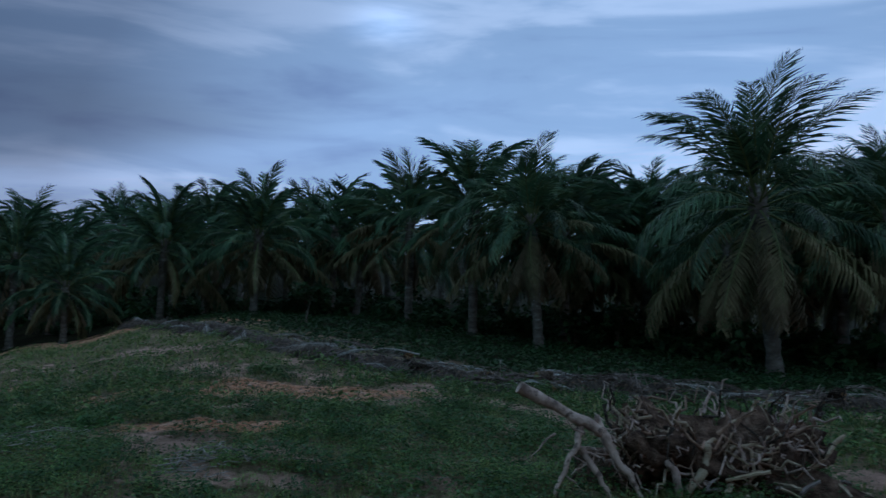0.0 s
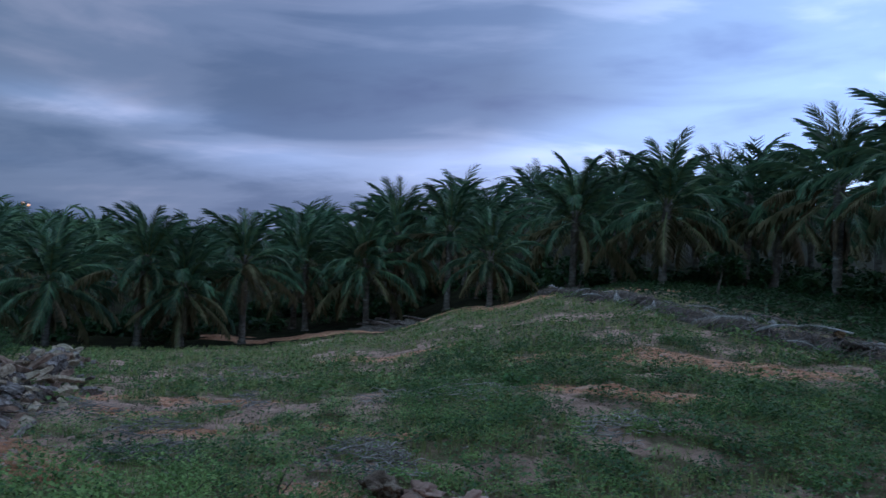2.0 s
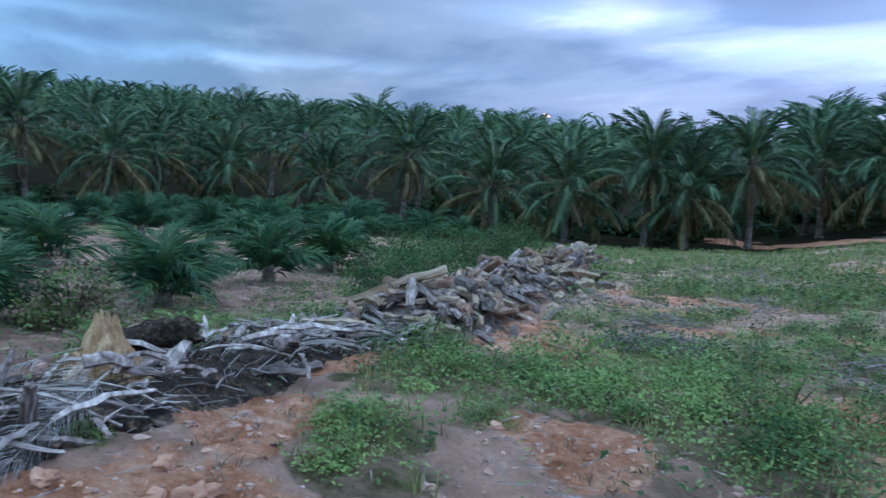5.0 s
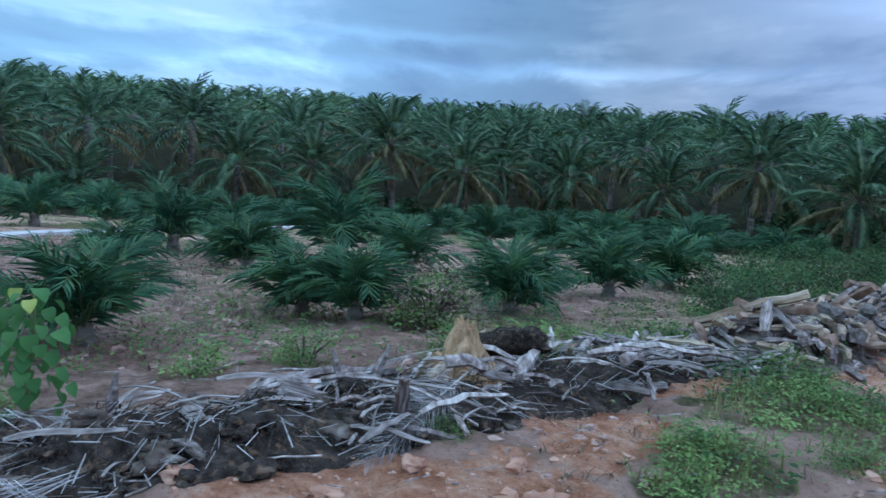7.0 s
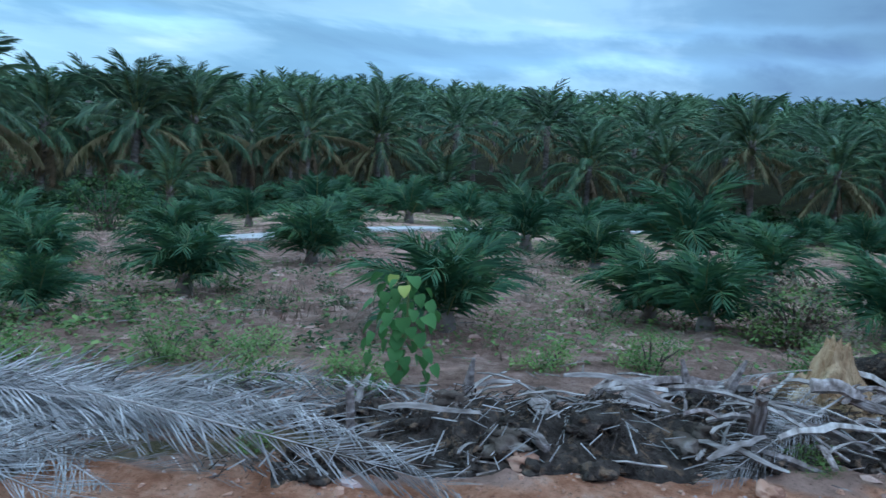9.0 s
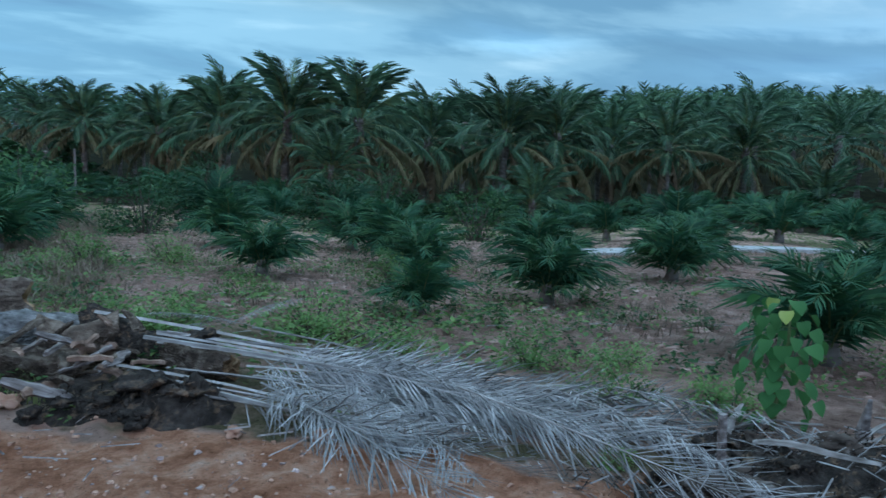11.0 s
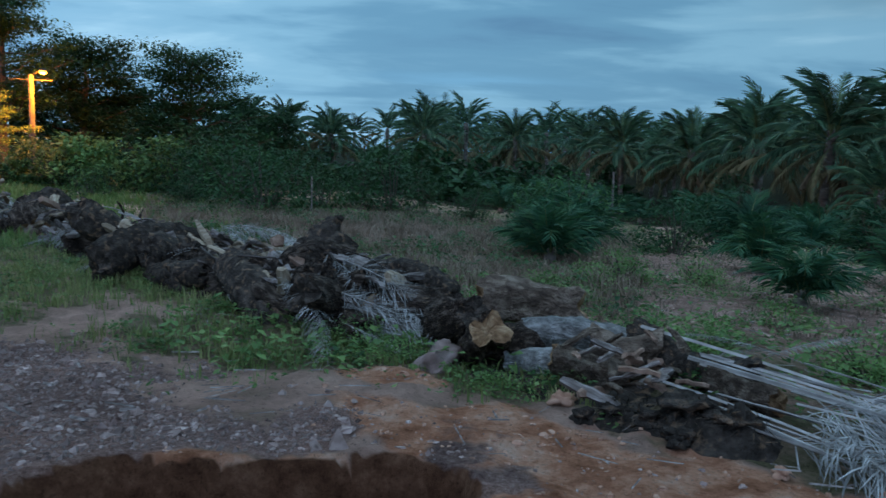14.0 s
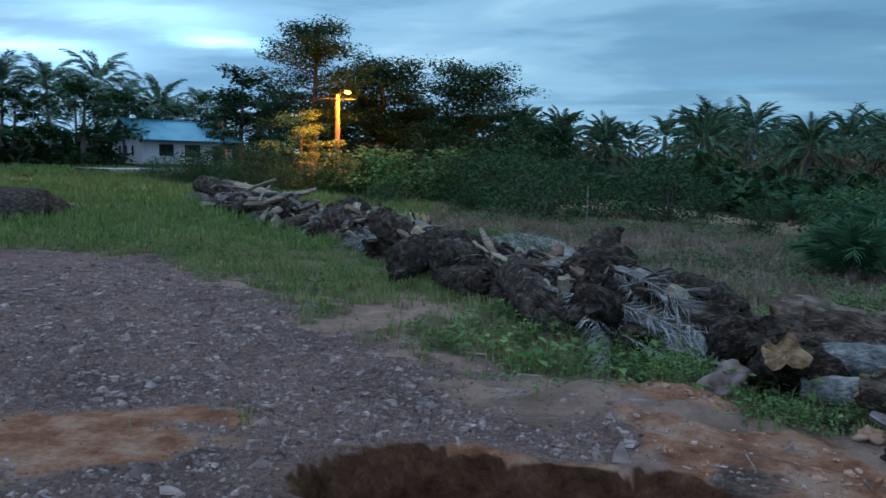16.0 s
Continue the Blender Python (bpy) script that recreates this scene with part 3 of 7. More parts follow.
green, fading, dead = [leaf_green, rachis_green], [leaf_old, rachis_green], [leaf_dead, leaf_dead]


def frond_set(pairs, width, two, ribs):
    shape = dict(pairs=pairs, width=width, two=two, ribs=ribs, leaf=0.74, splay=0.30, first=0.16)
    return {
        "up": [frond_mesh("frond_upright", s, green, length=3.9, droop=d, hang=0.75, **shape) for s, d in ((1, 62), (2, 88))],
        "arch": [frond_mesh("frond_arching", s, green, length=4.5, droop=d, hang=0.9, **shape) for s, d in ((3, 96), (4, 112), (5, 84))],
        "low": [frond_mesh("frond_drooping", s, green, length=4.5, droop=d, hang=1.1, **shape) for s, d in ((6, 64), (7, 50))],
        "old": [frond_mesh("frond_fading", s, fading, length=4.4, droop=d, hang=1.15, **shape) for s, d in ((8, 46), (11, 34))],
        "dead": [frond_mesh("frond_dead", s, dead, length=3.4, droop=22, hang=1.3, **shape) for s in (9, 10)],
    }


NEAR_FRONDS, FRONDS = frond_set(42, 0.085, True, 7), frond_set(26, 0.15, False, 6)
ROUGH = dict(pairs=11, leaf=0.86, width=0.30, ribs=5, two=False, bare=True, first=0.14, splay=0.3)
ROUGH_FRONDS = {
    "up": [frond_data(random.Random(21), length=3.9, droop=70, hang=0.6, **ROUGH), frond_data(random.Random(27), length=3.9, droop=95, hang=0.6, **ROUGH)],
    "arch": [frond_data(random.Random(22), length=4.5, droop=108, hang=0.8, **ROUGH), frond_data(random.Random(23), length=4.5, droop=88, hang=0.8, **ROUGH)],
    "low": [frond_data(random.Random(24), length=4.4, droop=58, hang=0.9, **ROUGH)],
    "old": [frond_data(random.Random(25), length=4.4, droop=42, hang=1.0, **ROUGH)],
    "dead": [frond_data(random.Random(26), length=3.4, droop=24, hang=1.0, **ROUGH)],
}

SPARSE = dict(pairs=6, leaf=1.15, width=0.6, ribs=3, two=False, thick=0.03, bare=True, first=0.1, splay=0.3)
FAR_FRONDS = {k: [frond_data(random.Random(31), length=n, droop=d, hang=0.5, **SPARSE)] for k, d, n in (("up", 75, 3.6), ("arch", 98, 4.4), ("low", 62, 4.4), ("old", 50, 4.4), ("dead", 40, 3.6))}


def crown_plan(rng, count, skirt):
    """(kind, pose) of each frond about the growing point, from the spear down to the dead skirt."""
    plan = []
    for i in range(count):
        f = i / (count - 1)
        elev = 87 - 122 * f ** 1.1 + rng.uniform(-9, 9)
        kind = "up" if elev > 46 else "arch" if elev > 4 else "low" if f < 0.86 else "old"
        if kind == "low" and rng.random() < 0.2:
            kind = "old"
        turn = i * 137.5 + rng.uniform(-14, 14)
        plan.append((kind, pose(0, 0, -0.9 * f, 0, 0, turn) @ pose(0.16 + 0.12 * f, 0, 0, 0, -elev, 0) @ pose(0, 0, 0, rng.uniform(-22, 22), 0, 0) @ Matrix.Scale(rng.uniform(0.88, 1.08), 4)))
    for i in range(skirt):
        plan.append(("dead", pose(0, 0, -1.1 - rng.random() * 0.5, 0, 0, i * 360 / max(1, skirt) + rng.uniform(-30, 30)) @ pose(0.26, 0, 0, 0, rng.uniform(46, 76), 0) @ Matrix.Scale(rng.uniform(0.55, 0.85), 4)))
    return plan


def trunk_mesh(seed, height, radius, sides=12, every=0.16):
    """A palm stem with the stubs of cut leaf stalks winding up it."""
    rng = random.Random(seed)
    rows = int(height / every)
    verts, faces = [], []
    for k in range(rows + 1):
        z = -0.35 + (height + 0.35) * k / rows
        base = radius * (1 + 0.45 * max(0, 1 - z / 0.6) ** 2) * (1.12 if z > height - 1.6 else 1)
        for q in range(sides):
            stub = 0.045 * max(0, math.sin(q * math.pi * 2 * 5 / sides + k * 2.2)) * (2.2 if z > height - 1.8 else 1)
            r = base + stub + rng.uniform(-0.018, 0.018)
            a = 2 * math.pi * q / sides
            verts.append((r * math.cos(a), r * math.sin(a), z))
            if k:
                b = k * sides
                faces.append((b - sides + q, b - sides + (q + 1) % sides, b + (q + 1) % sides, b + q))
    verts.append((0, 0, height + 0.1))
    faces += [(rows * sides + q, rows * sides + (q + 1) % sides, len(verts) - 1) for q in range(sides)]
    return mesh_of("trunk", verts, faces, bark_palm, shade=True)


def make_palm(seed, stem, count=34, skirt=3, fronds=None):
    rng = random.Random(seed)
    ob = thing("oil_palm", Matrix(), "mature oil palm with arching green fronds and a dead skirt", "palm tree", "mature oil palms round the clearing")
    piece("trunk", trunk_mesh(seed, stem, 0.2), ob, None, "grey-brown scarred trunk")
    for kind, m in crown_plan(rng, count, skirt):
        piece("frond", rng.choice((fronds or FRONDS)[kind]), ob, Matrix.Translation((0, 0, stem)) @ m, "dry brown hanging frond" if kind == "dead" else "")
    return ob


def rough_crown(seed, count, skirt, mats, source=None):
    rng = random.Random(seed)
    verts, faces, slots = [], [], []
    index = {"up": 0, "arch": 0, "low": 0, "old": 1, "dead": 2}
    for kind, m in crown_plan(rng, count, skirt):
        v, f, s = rng.choice((source or ROUGH_FRONDS)[kind])
        b = len(verts)
        verts += [tuple(m @ Vector(p)) for p in v]
        faces += [tuple(i + b for i in q) for q in f]
        slots += [index[kind]] * len(f)
    return verts, faces, slots


def make_rough_palm(seed, stem):
    ob = thing("oil_palm", Matrix(), "oil palm deeper in the dark plantation rows", "palm tree", "mature oil palms in the rows behind")
    piece("trunk", trunk_mesh(seed, stem, 0.2, 8, 0.4), ob)
    v, f, s = rough_crown(seed, 32, 0, None)
    me = mesh_of("crown", v, f, [leaf_green, leaf_old, leaf_dead], s)
    piece("crown", me, ob, Matrix.Translation((0, 0, stem)) @ Matrix.Diagonal((1.04, 1.04, 1.0, 1)))
    return ob


def place(ob, x, y, turn=0, size=1.0, lean=0.0, lean_to=0.0, sink=0.05):
    return copy_thing(ob, pose(x, y, gz(x, y) - sink) @ pose(0, 0, 0, 0, 0, lean_to) @ pose(0, 0, 0, lean, 0, 0) @ pose(0, 0, 0, 0, 0, turn - lean_to) @ Matrix.Scale(size, 4))


def polar(bearing, r):
    return CX - r * math.sin(radians(bearing)), CY + r * math.cos(radians(bearing))


def discard(ob):
    for o in (*ob.children_recursive, ob):
        bpy.data.objects.remove(o)


# bearing, distance, whole height of the palms at the forest's edge
EDGE_PALMS = [(333.2, 28.1, 10.6), (349.0, 33.5, 9.4), (347.2, 37.0, 9.6), (353.8, 38.7, 10.0), (339.6, 43.6, 9.4), (327.0, 34.0, 10.0), (2.3, 54.0, 9.5), (358.5, 44.5, 9.5), (9.5, 51.1, 9.0), (15.7, 53.3, 8.6), (6.0, 58.0, 9.5),
              (21.5, 50.0, 6.1), (12.8, 60.0, 9.8), (28.4, 62.0, 11.2), (24.6, 60.0, 9.8), (30.3, 60.0, 8.7), (38.9, 56.2, 10.0), (34.6, 63.0, 9.0), (43.0, 53.8, 8.0), (45.8, 54.0, 10.0), (51.3, 52.8, 8.0), (56.6, 54.9, 8.0), (63.1, 60.0, 10.0),
              (69.1, 66.0, 7.2), (75.2, 68.0, 7.8), (80.0, 66.0, 8.4), (82.9, 62.0, 8.2), (88.0, 64.0, 10.6), (94.0, 68.0, 7.4), (99.0, 66.0, 8.0), (114.1, 62.0, 9.0), (109.1, 60.8, 5.2), (104.2, 60.0, 4.0), (119.0, 60.0, 9.2), (123.0, 62.0, 9.6),
              (126.6, 57.5, 9.6), (130.6, 56.0, 9.8), (128.3, 47.5, 4.9), (136.3, 58.2, 9.0), (140.6, 51.7, 10.0), (146.2, 52.8, 10.0), (143.0, 47.0, 6.0), (154.7, 63.3, 9.0), (150.5, 60.0, 9.0), (159.0, 69.9, 9.2), (166.5, 84.9, 9.0), (173.1, 85.2, 9.0),
              (336.5, 36.0, 9.0), (329.5, 38.0, 9.6), (343.0, 41.0, 9.2), (325.0, 42.0, 10.0), (332.0, 46.0, 10.0), (338.0, 50.0, 10.0), (341.5, 40.0, 10.0), (345.6, 45.0, 10.6), (337.3, 43.0, 10.4), (331.2, 41.0, 10.6), (183.0, 98.0, 9.0), (185.6, 96.3, 9.2), (179.6, 104.0, 8.0)]
TOP = 3.8  # how far the crown stands above the stem
kinds = [(make_palm(seed, stem, count, skirt), stem + TOP) for seed, stem, count, skirt in ((100, 2.0, 32, 1), (101, 4.3, 40, 3), (102, 5.6, 42, 2), (103, 6.6, 40, 3), (104, 5.1, 38, 4), (105, 5.9, 36, 2), (106, 4.8, 44, 1))]
near_kinds = [(make_palm(seed, stem, 46, 6, NEAR_FRONDS), stem + TOP) for seed, stem in ((102, 5.6), (103, 6.6), (107, 6.1))]
rng = random.Random(5)
for bearing, r, tall in EDGE_PALMS:
    close = sorted(near_kinds if r < 36.5 else kinds, key=lambda k: abs(k[1] - tall))
    ob, h = close[0] if rng.random() < 0.45 else close[1] if rng.random() < 0.6 else close[2]
    x, y = polar(bearing, r)
    tall += 1.2 if 125 < bearing < 152 and tall > 8 else 0.7 if 8 < bearing < 36 and tall > 8 else 0.6 if bearing < 22 or bearing > 353 else 0.0
    place(ob, x, y, rng.uniform(0, 360), tall / h, rng.uniform(0, 5), rng.uniform(0, 360))
for ob, _ in kinds + near_kinds:
    discard(ob)

# the plantation's rows behind: nine-metre triangles
FRONT = [(0, 50), (10, 55), (16, 58), (24, 66), (34, 66), (46, 60), (58, 62), (66, 68), (85, 72), (100, 70), (114, 67), (126, 63), (138, 62), (150, 66), (158, 74), (166, 90), (176, 100), (190, 106), (205, 112), (216, 125), (240, 140), (300, 110), (316, 40), (333, 33), (345, 36), (353, 41), (360, 47)]
rows_kinds = [make_rough_palm(200, 5.2), make_rough_palm(201, 6.3), make_rough_palm(202, 5.8)]
far_crowns = []
for seed in (301, 302, 303):
    far_crowns.append(rough_crown(seed, 12, 0, None, FAR_FRONDS))
rng = random.Random(9)
far_parts, far_offset, far_index, far_slots = [], 0, [], []
for iy in range(-60, 60):
    for ix in range(-60, 60):
        x = ix * 8.8 + (4.4 if iy % 2 else 0) + rng.uniform(-0.9, 0.9)
        y = iy * 7.7 + rng.uniform(-0.9, 0.9)
        r, a = math.hypot(x - CX, y - CY), math.degrees(math.atan2(-(x - CX), y - CY)) % 360
        edge = float(table(FRONT, a))
        seen = a < 225 or a > 318
        if r < edge or not seen:
            continue
        turn, size = rng.uniform(0, 360), rng.uniform(0.78, 1.14) * (1.14 if a < 38 or a > 345 else 1.0)
        if r < edge + (44 if a < 36 or a > 318 else 22) and r < 130:
            place(rng.choice(rows_kinds), x, y, turn, size, rng.uniform(0, 4), rng.uniform(0, 360))
        elif 40 < a < 172 and r < 300 and (r < 150 or rng.random() < 0.5):
            k = rng.randrange(3)
            v = np.array(far_crowns[k][0])
            c, s = math.cos(radians(turn)), math.sin(radians(turn))
            z = float(land(x, y)) + 5.4 * size
            size *= 1.0 + 0.0006 * r
            far_parts.append(np.stack([x + size * (v[:, 0] * c - v[:, 1] * s), y + size * (v[:, 0] * s + v[:, 1] * c), z + size * v[:, 2]], -1))
            far_index += [tuple(i + far_offset for i in q) for q in far_crowns[k][1]]
            far_slots += far_crowns[k][2]
            far_offset += len(v)
for ob in rows_kinds:
    discard(ob)
me = mesh_of("far_plantation", np.concatenate(far_parts).tolist(), far_index, [leaf_far_lit, leaf_old, leaf_dead], far_slots)
tagged(new("far_plantation", me), "far oil palm plantation covering the low hills", "plantation", kind="stuff")

# ---- the lane through the valley ----


def ribbon(name, pts, width, lift, mat, thick=0.12, step=1.5):
    """A strip of paving that follows the ground."""
    verts, faces = [], []
    line = []
    for (x0, y0), (x1, y1) in zip(pts, pts[1:]):
        n = max(1, int(math.hypot(x1 - x0, y1 - y0) / step))
        line += [(x0 + (x1 - x0) * k / n, y0 + (y1 - y0) * k / n) for k in range(n)]
    line.append(pts[-1])
    for k, (x, y) in enumerate(line):
        a, b = line[max(0, k - 1)], line[min(len(line) - 1, k + 1)]
        d = Vector((b[0] - a[0], b[1] - a[1], 0)).normalized()
        s = Vector((-d.y, d.x, 0)) * width / 2
        z = float(land(x, y)) + lift
        verts += [(x + s.x, y + s.y, z), (x - s.x, y - s.y, z), (x + s.x, y + s.y, z - thick - 0.5), (x - s.x, y - s.y, z - thick - 0.5)]
        if k:
            i = 4 * k
            faces += [(i - 4, i, i + 1, i - 3), (i - 4, i - 2, i + 2, i), (i - 3, i + 1, i + 3, i - 1)]
    return new(name, mesh_of(name, verts, faces, mat))


LANE = [(77, 69), (84.5, 61), (94, 49.5), (103, 34.8), (106.2, 29.8), (113.6, 22.6), (119, 20.4), (126, 19.5)]
tagged(ribbon("road", [polar(a, r) for a, r in reversed(LANE)], 0.85, 0.1, concrete), "pale concrete lane crossing the valley", "road", kind="structure")

# ---- dead fronds, logs, split wood ----


def tube(path, radii, sides=8, wob=0.0, seed=0, cap=True):
    """Vertices and faces of a tapering limb along a path."""
    rng = random.Random(seed)
    verts, faces = [], []
    path = [Vector(p) for p in path]
    for k, p in enumerate(path):
        d = (path[min(k + 1, len(path) - 1)] - path[max(k - 1, 0)]).normalized()
        u = d.orthogonal().normalized()
        if k:
            u = (last - d * last.dot(d)).normalized()
        last = u
        v = d.cross(u)
        for q in range(sides):
            a = 2 * math.pi * q / sides
            r = radii[k] * (1 + rng.uniform(-wob, wob))
            verts.append(tuple(p + (u * math.cos(a) + v * math.sin(a)) * r))
            if k:
                b = k * sides
                faces.append((b - sides + q, b - sides + (q + 1) % sides, b + (q + 1) % sides, b + q))
    if cap:
        for k in (0, len(path) - 1):
            verts.append(tuple(path[k]))
            c = len(verts) - 1
            faces += [(k * sides + q, k * sides + (q + 1) % sides, c) for q in range(sides)]
    return verts, faces


def join(pieces):
    verts, faces = [], []
    for v, f in pieces:
        b = len(verts)
        verts += v
        faces += [tuple(i + b for i in q) for q in f]
    return verts, faces


def dry_frond(seed, rib_mat=None, leaf_mat=None, **shape):
    """The two meshes of a dead frond: its rib and its leaflets."""
    rib_mat, leaf_mat = rib_mat or rib_pale, leaf_mat or leaf_grey
    v, f, s = frond_data(random.Random(seed), **shape)
    rib = [q for q, k in zip(f, s) if k == 1]
    top = 1 + max(i for q in rib for i in q)
    leaves = [tuple(i - top for i in q) for q, k in zip(f, s) if k == 0]
    return mesh_of("rib", v[:top], rib, rib_mat), mesh_of("leaflets", v[top:], leaves, leaf_mat)


DRY = dict(pairs=78, width=0.017, ribs=9, thick=0.018, first=0.32, splay=0.22, mess=0.9, sweep=0.75)
DRY_FRONDS = [dry_frond(40 + k, length=3.4 + 0.15 * k, droop=20 + 10 * k, leaf=0.6, hang=0.28, side_lift=-0.08, **DRY) for k in range(4)]
DRY_FRONDS += [dry_frond(50 + k, leaf_grey, leaf_grey, length=2.9, droop=24 + 12 * k, leaf=0.28, hang=0.8, side_lift=0.0, pairs=30, width=0.02, ribs=10, thick=0.024, first=0.35, sweep=0.5) for k in range(2)]
MATS = [dry_frond(440 + k, length=2.4 + 0.2 * k, droop=20 + 9 * k, leaf=0.55, hang=0.3, side_lift=-0.05, pairs=70, width=0.017, ribs=8, thick=0.009, first=0.05, splay=0.25, mess=1.0, sweep=0.9) for k in range(4)]
FAR_DRY = [dry_frond(60 + k, rib_pale if k == 1 else frond_brown, leaf_grey if k == 1 else frond_brown, length=3.0, droop=24 + 12 * k, leaf=0.5, hang=0.4, side_lift=0.0, pairs=26, width=0.035, sweep=0.8, mess=0.5, ribs=4, thick=0.04, two=False) for k in range(3)]


def lay(name, me, x, y, z, turn, pitch, label, category, group, roll=0.0, size=1.0):
    m = pose(x, y, z, 0, 0, turn) @ pose(0, 0, 0, 0, pitch, 0) @ pose(0, 0, 0, roll, 0, 0) @ Matrix.Scale(size, 4)
    if isinstance(me, tuple):
        ob = thing(name, m, label, category, group)
        piece("rib", me[0], ob)
        tagged(piece("foliage", me[1], ob), kind="stuff")
        return ob
    ob = new(name, me)
    ob.matrix_basis = m
    return tagged(ob, label, category, group)


def merged(name, items, label, category):
    """Many small loose pieces too far or too many to tell apart, as one mesh."""
    verts, faces, slots, mats = [], [], [], []
    for me, m in items:
        b = len(verts)
        verts += [tuple(m @ v.co) for v in me.vertices]
        faces += [tuple(i + b for i in p.vertices) for p in me.polygons]
        if me.materials[0] not in mats:
            mats.append(me.materials[0])
        slots += [mats.index(me.materials[0])] * len(me.polygons)
    return tagged(new(name, mesh_of(name, verts, faces, mats, slots)), label, category, kind="stuff")


def bearing_to(x0, y0, x1, y1):
    return math.degrees(math.atan2(y1 - y0, x1 - x0))


class Ridge:
    """A long low heap of rotting litter along a line: the bed on which the debris lies."""

    def __init__(self, pts, width, height, seed, lead=0.0):
        self.pts, self.width, self.height, self.seed, self.lead = pts, width, height, seed, lead

    def rise(self, x, y):
        x, y = np.asarray(x, float), np.asarray(y, float)
        best = np.full(x.shape, 1e9)
        for (x0, y0), (x1, y1) in zip(self.pts, self.pts[1:]):
            ex, ey = x1 - x0, y1 - y0
            f = np.clip(((x - x0) * ex + (y - y0) * ey) / (ex * ex + ey * ey), 0, 1)
            best = np.minimum(best, np.hypot(x - x0 - f * ex, y - y0 - f * ey))
        n = 0.25 + 1.4 * fbm(x, y, 1.6, self.seed) + 1.3 * (fbm(x, y, 5.0, self.seed + 5, 3) - 0.44)
        ends = [np.hypot(x - p, y - q) for p, q in (self.pts[0], self.pts[-1])]
        fade = smooth(0.0, self.width * 1.1, np.minimum(ends[0], ends[1])) * (1.0 if not self.lead else 0.3 + 0.7 * smooth(self.lead * 0.6, self.lead, ends[0]))
        return self.height * smooth(1.0, 0.1, best / self.width) * n * fade - 0.05

    def top(self, x, y):
        return gz(x, y) + max(0.0, float(self.rise(np.array([x]), np.array([y]))[0]))

    def along(self, f, off=0.0):
        f = f * (len(self.pts) - 1)
        k = min(len(self.pts) - 2, int(f))
        f -= k
        (x0, y0), (x1, y1) = self.pts[k], self.pts[k + 1]
        d = math.hypot(x1 - x0, y1 - y0)
        return x0 + (x1 - x0) * f - (y1 - y0) / d * off, y0 + (y1 - y0) * f + (x1 - x0) / d * off, math.degrees(math.atan2(y1 - y0, x1 - x0))

    def build(self, name, mat, label, step=0.07):
        verts, faces, cols = [], [], 25
        xs, ys = [], []
        total = sum(math.hypot(b[0] - a[0], b[1] - a[1]) for a, b in zip(self.pts, self.pts[1:]))
        n = max(8, int(total / step))
        for k in range(n + 1):
            for q in range(cols):
                x, y, _ = self.along(k / n, (q / (cols - 1) * 2 - 1) * self.width * 1.05)
                xs.append(x)
                ys.append(y)
                if k and q:
                    b = k * cols + q
                    faces.append((b - cols - 1, b - cols, b, b - 1))
        xs, ys = np.array(xs), np.array(ys)
        zs = ground_z(xs, ys) + self.rise(xs, ys)
        me = mesh_of(name, np.stack([xs, ys, zs], -1).tolist(), faces, mat, shade=True)
        return tagged(new(name, me), label, "debris", kind="stuff")


